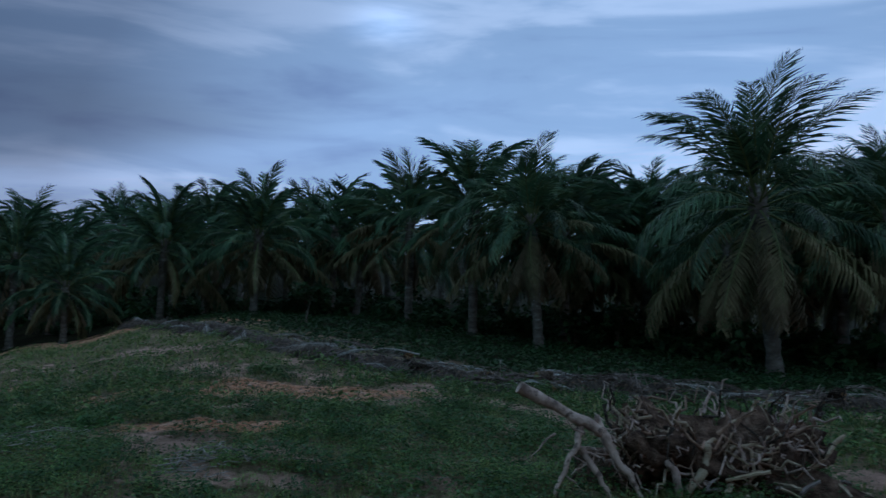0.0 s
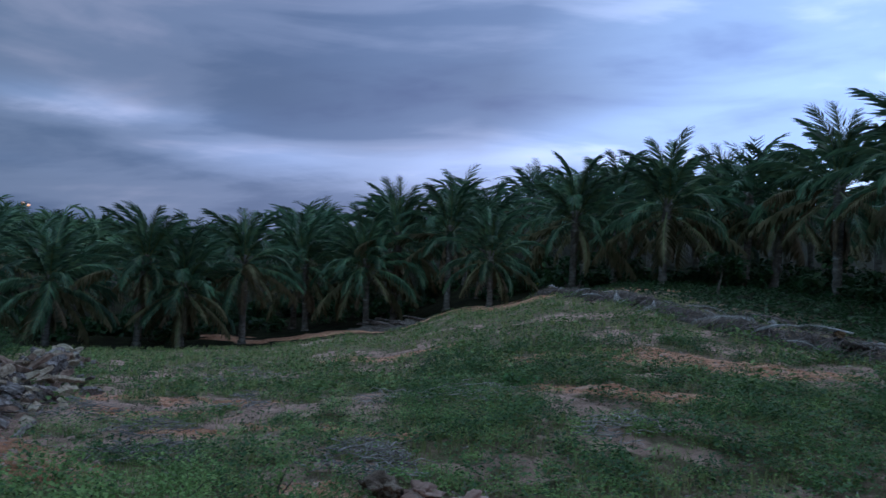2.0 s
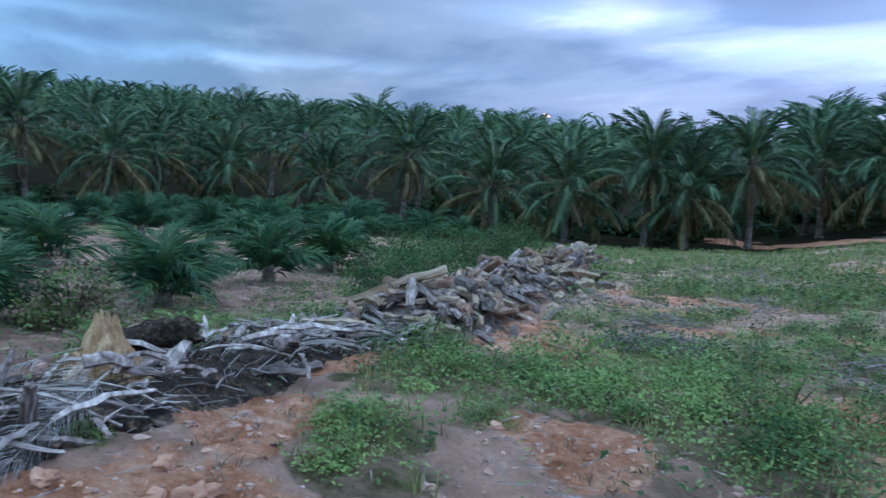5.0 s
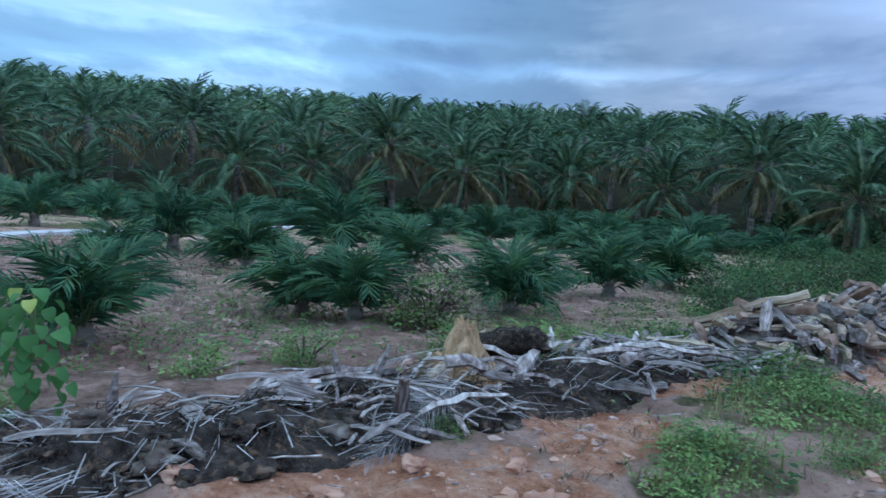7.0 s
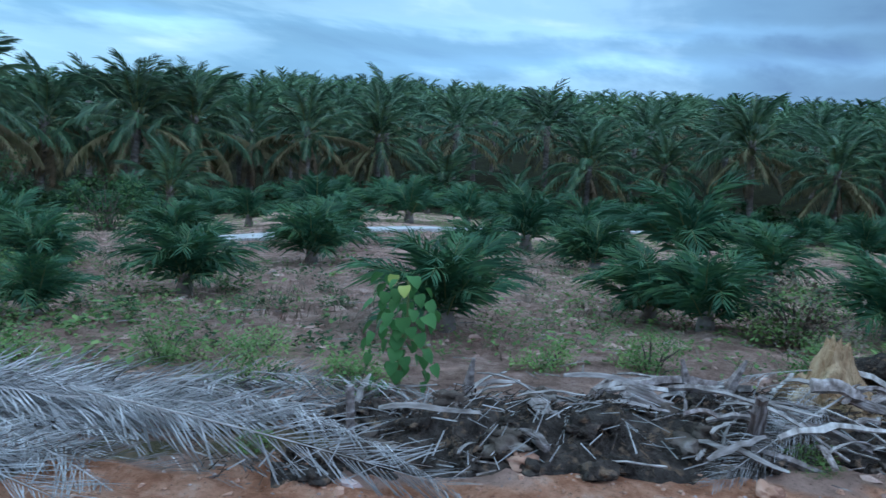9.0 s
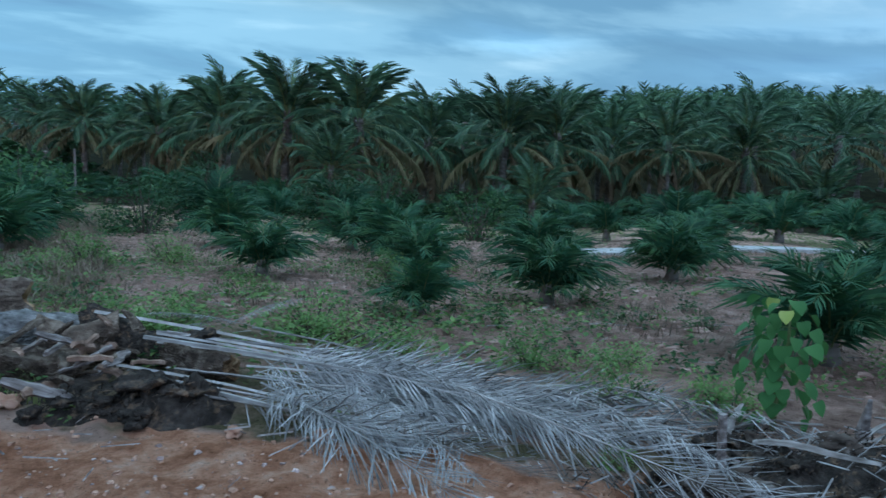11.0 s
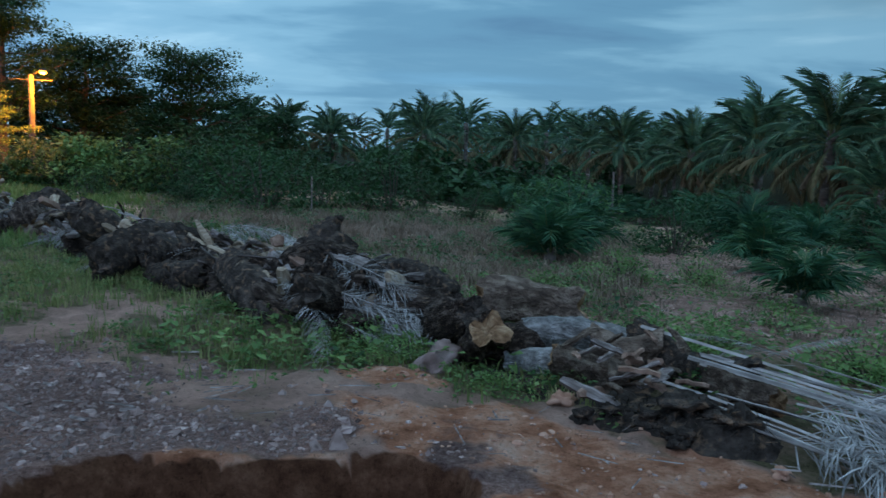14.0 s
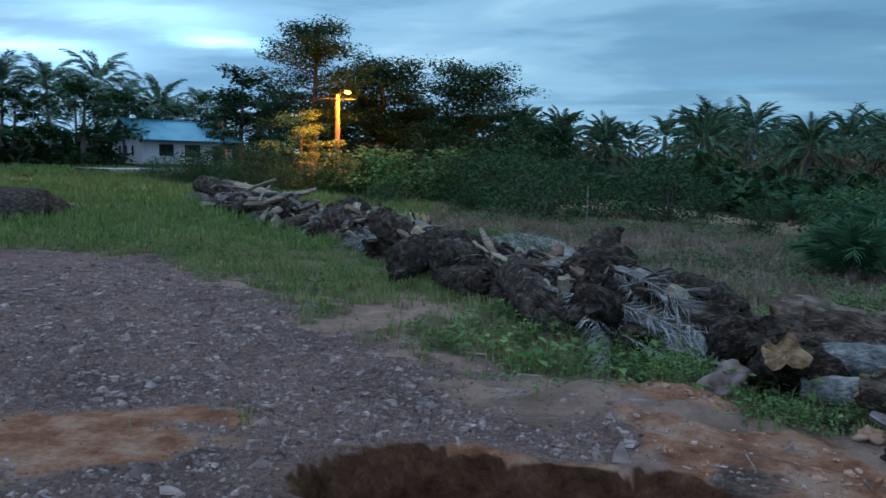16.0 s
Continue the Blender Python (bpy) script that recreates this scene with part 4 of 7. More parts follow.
def log_mesh(seed, length, radius, mats, bend=0.1, lumps=0.12, taper=0.9, fray=0.5):
    """A felled piece of palm trunk: rough bark outside (slot 0), torn fibrous ends (slot 1)."""
    rng = random.Random(seed)
    n, sides = max(8, int(length / 0.07)), 20
    verts, faces, slots = [], [], []
    for k in range(n + 1):
        f = k / n
        cx, cy, cz = (f - 0.5) * length, bend * math.sin(f * math.pi) * 0.6, bend * math.sin(f * math.pi)
        shrink = 1 - (1 - taper) * f - (0.12 if k in (0, n) else 0)
        for q in range(sides):
            a = 2 * math.pi * q / sides
            nz = noise.noise(Vector((f * length * 2.2 + seed * 7.3, math.cos(a) * 1.3, math.sin(a) * 1.3)))
            ring = 0.035 * math.sin(q * math.pi * 2 * 4 / sides + k * 1.9)
            nf = noise.noise(Vector((f * length * 9 + seed, math.cos(a) * 4.5, math.sin(a) * 4.5)))
            strand = noise.noise(Vector((f * length * 1.6 + seed, a * 5.5, seed * 1.7))) * 0.13 * abs(math.sin(a * 0.5)) ** 0.3
            r = radius * shrink * (1 + lumps * 2.0 * nz + 0.16 * nf + strand + ring + rng.uniform(-0.045, 0.045))
            jag = fray * radius * (noise.noise(Vector((math.cos(a) * 1.1 + seed, math.sin(a) * 1.1, k * 3.7))) * 1.6 + rng.uniform(-0.35, 0.35)) if k in (0, n) else 0
            verts.append((cx + jag, cy + r * math.cos(a), cz + r * math.sin(a)))
            if k:
                b = k * sides
                faces.append((b - sides + q, b - sides + (q + 1) % sides, b + (q + 1) % sides, b + q))
                slots.append(0)
    for k, sign in ((0, 1), (n, -1)):
        c = Vector(((k / n - 0.5) * length, 0, 0))
        before = [k * sides + q for q in range(sides)]
        for inner in (0.22, 0.45, 0.7):
            ring0 = len(verts)
            for q in range(sides):
                p = Vector(verts[k * sides + q]).lerp(c, inner)
                torn = noise.noise(Vector((p.y / radius * 2.4 + seed, p.z / radius * 2.4, k))) + 0.6 * noise.noise(Vector((p.y / radius * 7, p.z / radius * 7 + seed, k)))
                verts.append(tuple(p + Vector((sign * (0.15 * inner + 0.45 * torn) * fray * radius, 0, 0))))
            now = [ring0 + q for q in range(sides)]
            for q in range(sides):
                faces.append((before[q], before[(q + 1) % sides], now[(q + 1) % sides], now[q]))
                slots.append(1)
            before = now
        verts.append(tuple(c + Vector((sign * 0.1 * fray * radius, 0, 0))))
        for q in range(sides):
            faces.append((before[q], before[(q + 1) % sides], len(verts) - 1))
            slots.append(1)
    return verts, faces, slots


def make_log(seed, length, radius, bark, end, label, category="log", name="palm_log", **shape):
    v, f, s = log_mesh(seed, length, radius, None, **shape)
    ob = thing(name, Matrix(), label, category, "felled palm trunk pieces in the debris row")
    bark_f = [q for q, k in zip(f, s) if k == 0]
    end_f = [q for q, k in zip(f, s) if k == 1]
    piece("bark", mesh_of("bark", v, bark_f, bark, shade=True), ob)
    half = len(end_f) // 2
    for some in (end_f[:half], end_f[half:]):
        used = sorted({i for q in some for i in q})
        at = {i: k for k, i in enumerate(used)}
        piece("cut_end", mesh_of("cut_end", [v[i] for i in used], [tuple(at[i] for i in q) for q in some], end), ob, None, "torn fibrous pale end")
    return ob


def put_log(ob, x, y, z, turn, pitch=0.0, roll=0.0, size=1.0):
    return copy_thing(ob, pose(x, y, z, 0, 0, turn) @ pose(0, 0, 0, 0, pitch, 0) @ pose(0, 0, 0, roll, 0, 0) @ Matrix.Scale(size, 4))


def chip_mesh(seed, length, width, thick, mat, curl=0.0):
    """A split, splintered plank of palm wood, pointed and bent."""
    rng = random.Random(seed)
    n = 6
    verts, faces = [], []
    for k in range(n + 1):
        f = k / n
        x = (f - 0.5) * length
        w = width * (0.5 + 0.5 * math.sin(math.pi * min(1, f * 0.8 + 0.18))) * rng.uniform(0.75, 1.15) * 0.5
        z = curl * math.sin(f * math.pi) + rng.uniform(-0.01, 0.01)
        t = thick * rng.uniform(0.6, 1.1) * 0.5
        o = rng.uniform(-0.02, 0.02)
        verts += [(x, o + w, z + t * 0.3), (x, o + w * 0.3, z + t), (x, o - w, z + t * 0.5), (x, o - w * 0.8, z - t), (x, o + w * 0.7, z - t)]
        if k:
            b = 5 * k
            faces += [(b - 5 + q, b - 5 + (q + 1) % 5, b + (q + 1) % 5, b + q) for q in range(5)]
    faces += [(4, 3, 2, 1, 0), tuple(5 * n + q for q in range(5))]
    return mesh_of("split_wood", verts, faces, mat)


CHIPS = [chip_mesh(70 + k, l, w, t, m, c) for k, (l, w, t, m, c) in enumerate([
    (0.75, 0.16, 0.07, wood_split, 0.03), (0.55, 0.12, 0.06, wood_grey, 0.05), (0.9, 0.13, 0.08, wood_grey, 0.04), (0.42, 0.18, 0.08, wood_split, 0.02),
    (0.65, 0.09, 0.05, wood_grey, 0.12), (0.5, 0.2, 0.1, wood_grey, 0.0), (1.1, 0.14, 0.09, wood_split, 0.02), (0.35, 0.14, 0.07, wood_grey, 0.04)])]
CHUNKS = [chip_mesh(190 + k, l, w, t, m, c) for k, (l, w, t, m, c) in enumerate([
    (0.6, 0.24, 0.15, wood_grey, 0.03), (0.42, 0.28, 0.2, wood_grey, 0.0), (0.85, 0.2, 0.13, wood_grey, 0.05), (0.36, 0.24, 0.2, root_brown, 0.0), (0.7, 0.3, 0.1, wood_grey, 0.06), (0.5, 0.22, 0.17, wood_split, 0.02), (1.0, 0.17, 0.12, root_brown, 0.04)])]
sheath_grey = material("weathered_sheath", [(0.12, 0.10, 0.088), (0.26, 0.228, 0.205), (0.43, 0.39, 0.36)], 0.9, 4, bump=0.3, vary=0.55, stretch=(1, 6, 6))
CURLS = [chip_mesh(90 + k, l, w, t, sheath_grey, c) for k, (l, w, t, c) in enumerate([(0.8, 0.06, 0.018, 0.06), (0.6, 0.055, 0.016, 0.04), (0.95, 0.05, 0.018, 0.09)])]


def blob_mesh(name, seed, size, mat, rough=0.28, detail=2, flat=0.75):
    bm = bmesh.new()
    bmesh.ops.create_icosphere(bm, subdivisions=detail, radius=1.0)
    for v in bm.verts:
        p = v.co.copy()
        k = 1 + rough * (noise.noise(p * 1.4 + Vector((seed * 3.1, 0, 0))) * 1.5 + noise.noise(p * 4 + Vector((0, seed * 2.7, 0))) * 0.7)
        v.co = Vector((p.x * k * size[0], p.y * k * size[1], p.z * k * size[2] * flat))
    me = bpy.data.meshes.new(name)
    bm.to_mesh(me)
    bm.free()
    me.materials.append(mat)
    me.shade_smooth()
    return me


rng = random.Random(77)
torn_end = material("torn_palm_end", [(0.10, 0.055, 0.03), (0.24, 0.14, 0.075), (0.40, 0.27, 0.16)], 0.95, 9, detail=10, bump=1.0, bump_scale=60, vary=0.4)
bark_log = material("rotting_bark", [(0.016, 0.012, 0.010), (0.05, 0.036, 0.028), (0.17, 0.13, 0.105)], 1.0, 4, detail=12, bump=1.0, bump_scale=16, distance=0.06, stretch=(1.2, 4, 4), vary=0.65, spots=(11, (0.24, 0.165, 0.11), 0.60))
soil_pink = material("dry_turned_soil", [(0.18, 0.108, 0.085), (0.35, 0.222, 0.175), (0.52, 0.36, 0.295)], 1.0, 7, detail=9, bump=1.0, bump_scale=30, vary=0.25)
soil_brown = material("litter_soil", [(0.05, 0.038, 0.03), (0.11, 0.085, 0.068), (0.19, 0.155, 0.13)], 1.0, 6, bump=1.0, spots=(9, (0.27, 0.24, 0.21), 0.58))
# the row beside the road, from the frond heap away to the lamp
row = Ridge([(-3.1, -4.9), (-2.0, -6.3), (-1.0, -7.9), (0.1, -9.3), (1.3, -11.2), (3.4, -14.2), (5.7, -17.0), (9.0, -20.6), (12.1, -25.2)], 0.72, 0.26, 41, 3.4)
row.build("row_litter", fibre_dark, "dark rotting fibre and soil under the debris row")
heap = Ridge([(-4.2, -2.55), (-4.6, -1.9), (-5.0, -1.0), (-5.6, 0.0), (-6.4, 1.2), (-7.4, 2.9)], 0.8, 0.17, 43)
heap.build("heap_litter", fibre_dark, "dark soil and rotting fibre under the wood heap")
bark_brown = material("brown_palm_bark", [(0.06, 0.042, 0.032), (0.15, 0.107, 0.08), (0.31, 0.24, 0.185)], 1.0, 5, detail=12, bump=1.0, bump_scale=20, distance=0.05, stretch=(1.5, 2, 2), vary=0.35, spots=(7, (0.30, 0.23, 0.17), 0.58))
bark_scaly = material("grey_scaly_bark", [(0.10, 0.095, 0.09), (0.25, 0.24, 0.225), (0.46, 0.44, 0.42)], 1.0, 7, detail=10, bump=1.0, bump_scale=18, distance=0.06, stretch=(1.6, 2.4, 2.4), vary=0.3)
logs = [make_log(1, 1.0, 0.24, bark_log, fibre_dark, "short dark palm log with a torn fibrous end", lumps=0.2),
        make_log(2, 1.3, 0.21, bark_log, fibre_dark, "grey-brown palm log with scarred bark"),
        make_log(3, 1.9, 0.25, fibre_dark, fibre_dark, "long blackened palm log in the debris row", bend=0.2),
        make_log(4, 0.75, 0.27, bark_log, torn_end, "stubby palm trunk piece with a torn orange-brown end", lumps=0.25, fray=0.5),
        make_log(5, 1.5, 0.2, bark_log, fibre_dark, "rotting palm log matted with black fibre", bend=0.12, lumps=0.18),
        make_log(6, 0.95, 0.2, bark_brown, torn_end, "thick brown palm log lying on the debris row", lumps=0.22, bend=0.06),
        make_log(7, 0.8, 0.13, bark_scaly, bark_brown, "grey palm log with scaly weathered bark", lumps=0.08, bend=0.03, fray=0.3),
        make_log(9, 0.5, 0.13, bark_brown, bark_brown, "short brown palm log with a dark sawn end", lumps=0.1, fray=0.12)]
# the near group of thick pieces
for k, x, y, dz, turn, pitch, size in [(5, -2.4, -6.95, 0.36, 172, 4, 0.9), (0, -1.78, -6.75, 0.2, 100, -20, 0.75), (3, -1.92, -6.15, 0.17, 72, -42, 0.62), (0, -2.15, -6.3, 0.17, 40, -10, 0.62), (6, -2.55, -6.2, 0.24, 168, 2, 0.95), (6, -2.35, -6.0, 0.11, 160, -3, 0.85), (7, -2.78, -5.78, 0.3, 150, -4, 0.95), (5, -2.5, -5.7, 0.12, 155, 8, 0.55), (4, -2.9, -6.3, 0.1, 120, 0, 0.55),
                                       (2, -3.1, -5.5, 0.22, 118, 3, 0.5), (5, -3.2, -5.0, 0.16, 112, 4, 0.5), (0, -1.45, -7.35, 0.2, 140, -8, 0.85), (3, -1.1, -7.6, 0.16, 110, -15, 0.6), (2, -1.5, -7.9, 0.3, 130, 4, 0.6)]:
    put_log(logs[k], x, y, gz(x, y) + dz, turn, pitch, rng.uniform(0, 360), size)
for i in range(66):
    f = 0.2 + 0.8 * (i + 0.5) / 66
    x, y, way = row.along(f, rng.uniform(-0.55, 0.5))
    k = rng.choice([0, 2, 2, 4, 4, 3, 1, 5, 2])
    put_log(logs[k], x, y, row.top(x, y) + rng.uniform(-0.06, 0.16), way + rng.choice([rng.uniform(-25, 25), rng.uniform(-80, 80)]), rng.uniform(-28, 28), rng.uniform(0, 360), rng.uniform(0.6, 1.0) * (0.85 + 0.3 * f))
# a pale sawn face turned to the road, and an upright slab
saw = make_log(8, 0.7, 0.36, fibre_dark, wood_split, "thick palm butt with a pale sawn face", lumps=0.05, fray=0.08)
put_log(saw, 4.3, -16.1, gz(4.3, -16.1) + 0.3, 62, 8, 0)
discard(saw)
lay("wood_slab", chip_mesh(120, 0.62, 0.22, 0.08, wood_split, 0.02), -0.42, -7.82, gz(-0.42, -7.82) + 0.2, 70, -64, "upright weathered slab of palm wood among the logs", "wood", "split wood on the debris heaps")

# grey fronds: the heap whose butts lie at one end
DEAD_LABEL = "dry grey palm frond lying on the debris heap"
for i in range(15):
    f = i / 14
    x0, y0 = -2.5 - 0.42 * f + rng.uniform(-0.16, 0.16), -5.3 - 0.4 * f + rng.uniform(-0.2, 0.2)
    x1, y1 = -3.75 - 1.15 * f + rng.uniform(-0.5, 0.4), -2.4 - 0.75 * f + rng.uniform(-0.3, 0.3)
    ahead = rng.uniform(-0.05, 1.0)
    d = math.hypot(x1 - x0, y1 - y0)
    x0, y0 = x0 + (x1 - x0) / d * ahead, y0 + (y1 - y0) / d * ahead
    lift = (0.08 + 0.30 * rng.random()) * (0.55 + 0.45 * f)
    lay("dead_frond", DRY_FRONDS[rng.choice([0, 1, 2, 3])], x0, y0, gz(x0, y0) + lift, bearing_to(x0, y0, x1, y1), rng.uniform(0.6, 1.15) * math.degrees(lift / 3.2), DEAD_LABEL, "dead frond", "dry fronds in the debris rows", rng.uniform(-65, 65), (d - ahead + rng.uniform(0.0, 0.5)) / 3.6)
for i in range(46):  # a mat of smaller ones under and over them
    g = 0.3 + 0.92 * rng.random()
    x, y = -2.95 - 1.25 * g + rng.uniform(-0.35, 0.25), -5.1 + 1.85 * g + rng.uniform(-0.35, 0.25)
    lay("dead_frond", MATS[rng.randrange(4)], x, y, gz(x, y) + rng.uniform(0.05, 0.24), rng.uniform(80, 155), rng.uniform(0, 8), DEAD_LABEL, "dead frond", "dry fronds in the debris rows", rng.uniform(-60, 60), rng.uniform(0.5, 0.85))
butts = Ridge([(-2.35, -5.3), (-2.5, -4.95), (-2.85, -4.6), (-3.2, -4.2)], 0.36, 0.13, 61)
butts.build("butt_litter", fibre_dark, "black root fibre and soil under the frond butts", 0.04)
for i in range(14):
    x, y, _ = butts.along(rng.uniform(0.1, 0.8), rng.uniform(-0.3, 0.3))
    t = rng.uniform(0.05, 0.13)
    ob = new("root_clod", blob_mesh("clod", 200 + i, (t, t * rng.uniform(0.7, 1.2), t * rng.uniform(0.6, 0.9)), fibre_dark, 0.8, 3))
    ob.matrix_basis = pose(x, y, butts.top(x, y) + t * 0.3, 0, 0, rng.uniform(0, 360))
    tagged(ob, "dark clod of palm roots and soil", "clod", "root clods in the heap")
for f, off, turn, n in [(0.30, 0.15, 165, 9), (0.22, 0.35, 200, 5), (0.27, 0.1, 170, 7), (0.33, 0.25, 175, 6), (0.42, 0.3, 15, 4), (0.47, 0.25, -12, 4), (0.55, 0.1, 20, 6), (0.66, 0.1, 12, 7), (0.75, 0.15, 12, 6), (0.82, 0.2, 190, 10), (0.9, 0.1, 12, 8), (0.36, 0.2, 180, 8), (0.5, 0.2, 190, 6), (0.6, 0.15, 170, 6), (0.7, 0.1, 200, 7), (0.86, 0.1, 12, 8), (0.95, 0.1, 170, 8)]:
    for i in range((n + 1) // 2):
        x, y, way = row.along(min(0.99, f + rng.uniform(-0.02, 0.02)), off + rng.uniform(-0.3, 0.3))
        lay("dead_frond", MATS[rng.randrange(4)], x, y, row.top(x, y) + rng.uniform(0.12, 0.34), way + turn + rng.uniform(-25, 25), rng.uniform(0, 10), DEAD_LABEL, "dead frond", "dry fronds in the debris rows", rng.uniform(-40, 40), rng.uniform(0.45, 0.72) + 0.25 * max(0.0, f - 0.5))
for px, py, n in [(1.0, -13.6, 7), (0.2, -12.4, 4), (6.9, -19.6, 9), (4.9, -18.6, 4)]:
    for i in range(n):
        x, y = px - 0.35 + rng.uniform(-0.4, 0.4), py - 0.2 + rng.uniform(-0.5, 0.5)
        lay("dead_frond", MATS[rng.randrange(4)], x, y, row.top(x, y) + rng.uniform(0.26, 0.45), rng.uniform(105, 160), rng.uniform(2, 12), DEAD_LABEL, "dead frond", "dry fronds in the debris rows", rng.uniform(-40, 40), rng.uniform(0.4, 0.6))
for x, y, turn, pitch in [(-3.6, -6.2, 75, -24), (-4.0, -6.3, 100, -30), (-4.4, -5.9, -30, -18)]:
    lay("dead_frond", DRY_FRONDS[0], x, y, gz(x, y) + 0.05, turn, pitch, "thin dry frond standing up from the weeds", "dead frond", "dry fronds in the debris rows", 20, 0.3)

DARK_STRIPS = [chip_mesh(150 + k, 0.7 + 0.15 * k, 0.06, 0.02, frond_brown, 0.07) for k in range(3)]
TORN = [chip_mesh(160 + k, 0.42 + 0.1 * k, 0.13, 0.07, (root_brown, bark_brown, wood_grey)[k], 0.012) for k in range(3)]
for i in range(26):
    x, y = -2.55 + rng.uniform(-0.4, 0.3), -5.2 + rng.uniform(-0.45, 0.35)
    lay("split_wood", rng.choice(TORN), x, y, gz(x, y) + rng.uniform(0.1, 0.42), rng.uniform(0, 360), rng.uniform(-40, 20), "torn brown butt of a palm frond on the heap", "wood", "split wood on the debris heaps", rng.uniform(-50, 50), rng.uniform(0.3, 0.62))
strips = []
for i in range(260):
    x, y, way = row.along(rng.uniform(0.22, 0.97), rng.uniform(-0.6, 0.5))
    me = rng.choice(DARK_STRIPS) if rng.random() < 0.35 else rng.choice(CHIPS + CURLS + CURLS)
    strips.append((me, pose(x, y, row.top(x, y) + rng.uniform(0.12, 0.36), 0, 0, way + rng.uniform(-70, 70)) @ pose(0, 0, 0, rng.uniform(-60, 60), rng.uniform(-30, 30), 0) @ Matrix.Scale(rng.uniform(0.45, 0.95), 4)))
for i in range(60):
    x, y, way = row.along(rng.uniform(0.74, 0.98), rng.uniform(-0.7, 0.6))
    strips.append((rng.choice(CHIPS + CURLS), pose(x, y, row.top(x, y) + rng.uniform(0.1, 0.5), 0, 0, way + rng.uniform(-70, 70)) @ pose(0, 0, 0, rng.uniform(-60, 60), rng.uniform(-25, 25), 0) @ Matrix.Scale(rng.uniform(0.9, 1.6), 4)))
for i in range(40):
    x, y, way = row.along(rng.uniform(0.24, 0.98), rng.uniform(-0.6, 0.45))
    lay("split_wood", rng.choice(CHUNKS), x, y, row.top(x, y) + rng.uniform(0.05, 0.4), way + rng.uniform(-80, 80), rng.uniform(-50, 30), "split weathered palm wood among the dark logs", "wood", "split wood on the debris heaps", rng.uniform(-80, 80), rng.uniform(0.45, 0.9))
merged("sheath_strips", strips, "grey strips of palm sheath lying over dark logs", "wood")

# the heap of split wood: curled sheaths near, planks and chips farther down
CHIP_LABEL = "split weathered palm wood on the debris heap"
for i in range(72):
    x, y, way = heap.along(0.12 + 0.83 * rng.random() ** 0.6, rng.uniform(-0.6, 0.6))
    me = rng.choice(CURLS) if rng.random() < 0.8 else CHIPS[rng.choice([1, 4, 7])]
    lay("split_wood", me, x, y, heap.top(x, y) + rng.uniform(0.0, 0.15), way + rng.uniform(-70, 70), rng.uniform(-16, 16), CHIP_LABEL, "wood", "split wood on the debris heaps", rng.uniform(-60, 60), rng.uniform(0.35, 0.75))
for i in range(4):
    x, y, way = heap.along(rng.uniform(0.55, 0.82), rng.uniform(-0.4, 0.5))
    lay("dead_frond", DRY_FRONDS[rng.randrange(4)], x, y, heap.top(x, y) + rng.uniform(0.1, 0.26), way + 180 + rng.uniform(-40, 70), rng.uniform(0, 14), DEAD_LABEL, "dead frond", "dry fronds in the debris rows", rng.uniform(-40, 40), rng.uniform(0.28, 0.5))
sheets = []
for i in range(22):
    x, y, way = heap.along(rng.uniform(0.3, 1.0), rng.uniform(-0.55, 0.55))
    lay("split_wood", rng.choice(CHUNKS), x, y, heap.top(x, y) + rng.uniform(0.0, 0.12), way + rng.uniform(-80, 80), rng.uniform(-25, 25), CHIP_LABEL, "wood", "split wood on the debris heaps", rng.uniform(-80, 80), rng.uniform(0.25, 0.5))
for i in range(95):
    x, y, way = heap.along(rng.uniform(0.46, 1.0), rng.uniform(-0.6, 0.6))
    sheets.append((rng.choice(CURLS + CURLS + [CHIPS[1], CHIPS[2], CHIPS[4], CHIPS[7]]), pose(x, y, heap.top(x, y) + rng.uniform(0.02, 0.16), 0, 0, way + rng.uniform(-60, 60)) @ pose(0, 0, 0, rng.uniform(-40, 40), rng.uniform(-18, 18), 0) @ Matrix.Scale(rng.uniform(0.35, 0.85), 4)))
merged("heap_sheaths", sheets, "grey dry sheaths and splinters matted on the heap", "wood")
tail = Ridge([(-7.0, 2.5), (-8.2, 3.9), (-9.6, 5.3), (-11.4, 7.4), (-15.0, 11.0), (-22.5, 17.8)], 0.8, 0.36, 47)
tail.build("tail_litter", soil_brown, "matted grey wood litter under the split wood")
far_bits = []
for i in range(470):
    f = ((i + rng.random()) / 470) ** 1.15
    x, y, way = tail.along(min(0.995, f ** 1.05), rng.gauss(0, 0.36))
    big_one = 0.62 + 0.75 * f
    me = rng.choice(CHUNKS) if rng.random() < 0.6 else rng.choice(CHIPS)
    z, turn, pitch, roll, size = tail.top(x, y) + rng.uniform(-0.02, 0.17), way + rng.choice([rng.uniform(-40, 40), rng.uniform(-90, 90)]), rng.uniform(-32, 32), rng.uniform(-80, 80), rng.uniform(0.5, 1.05) * big_one
    if f < 0.2:
        lay("split_wood", me, x, y, z, turn, pitch, CHIP_LABEL, "wood", "split wood on the debris heaps", roll, size)
    else:
        far_bits.append((me, pose(x, y, z, 0, 0, turn) @ pose(0, 0, 0, 0, pitch, 0) @ pose(0, 0, 0, roll, 0, 0) @ Matrix.Scale(size, 4)))
merged("far_split_wood", far_bits, "far end of the row of split grey palm wood", "wood")
for x, y, turn, pitch, size in [(-7.7, 3.05, 52, -22, 1.0), (-7.95, 3.2, 58, -18, 0.9), (-7.2, 2.3, 140, 4, 0.7), (-6.9, 2.1, 30, -6, 0.6), (-8.8, 4.9, 200, -10, 0.7)]:
    lay("split_wood", CHIPS[6], x, y, tail.top(x, y) + 0.12, turn, pitch, "long pale yellow split plank on the debris heap", "wood", "split wood on the debris heaps", rng.uniform(-30, 30), size)

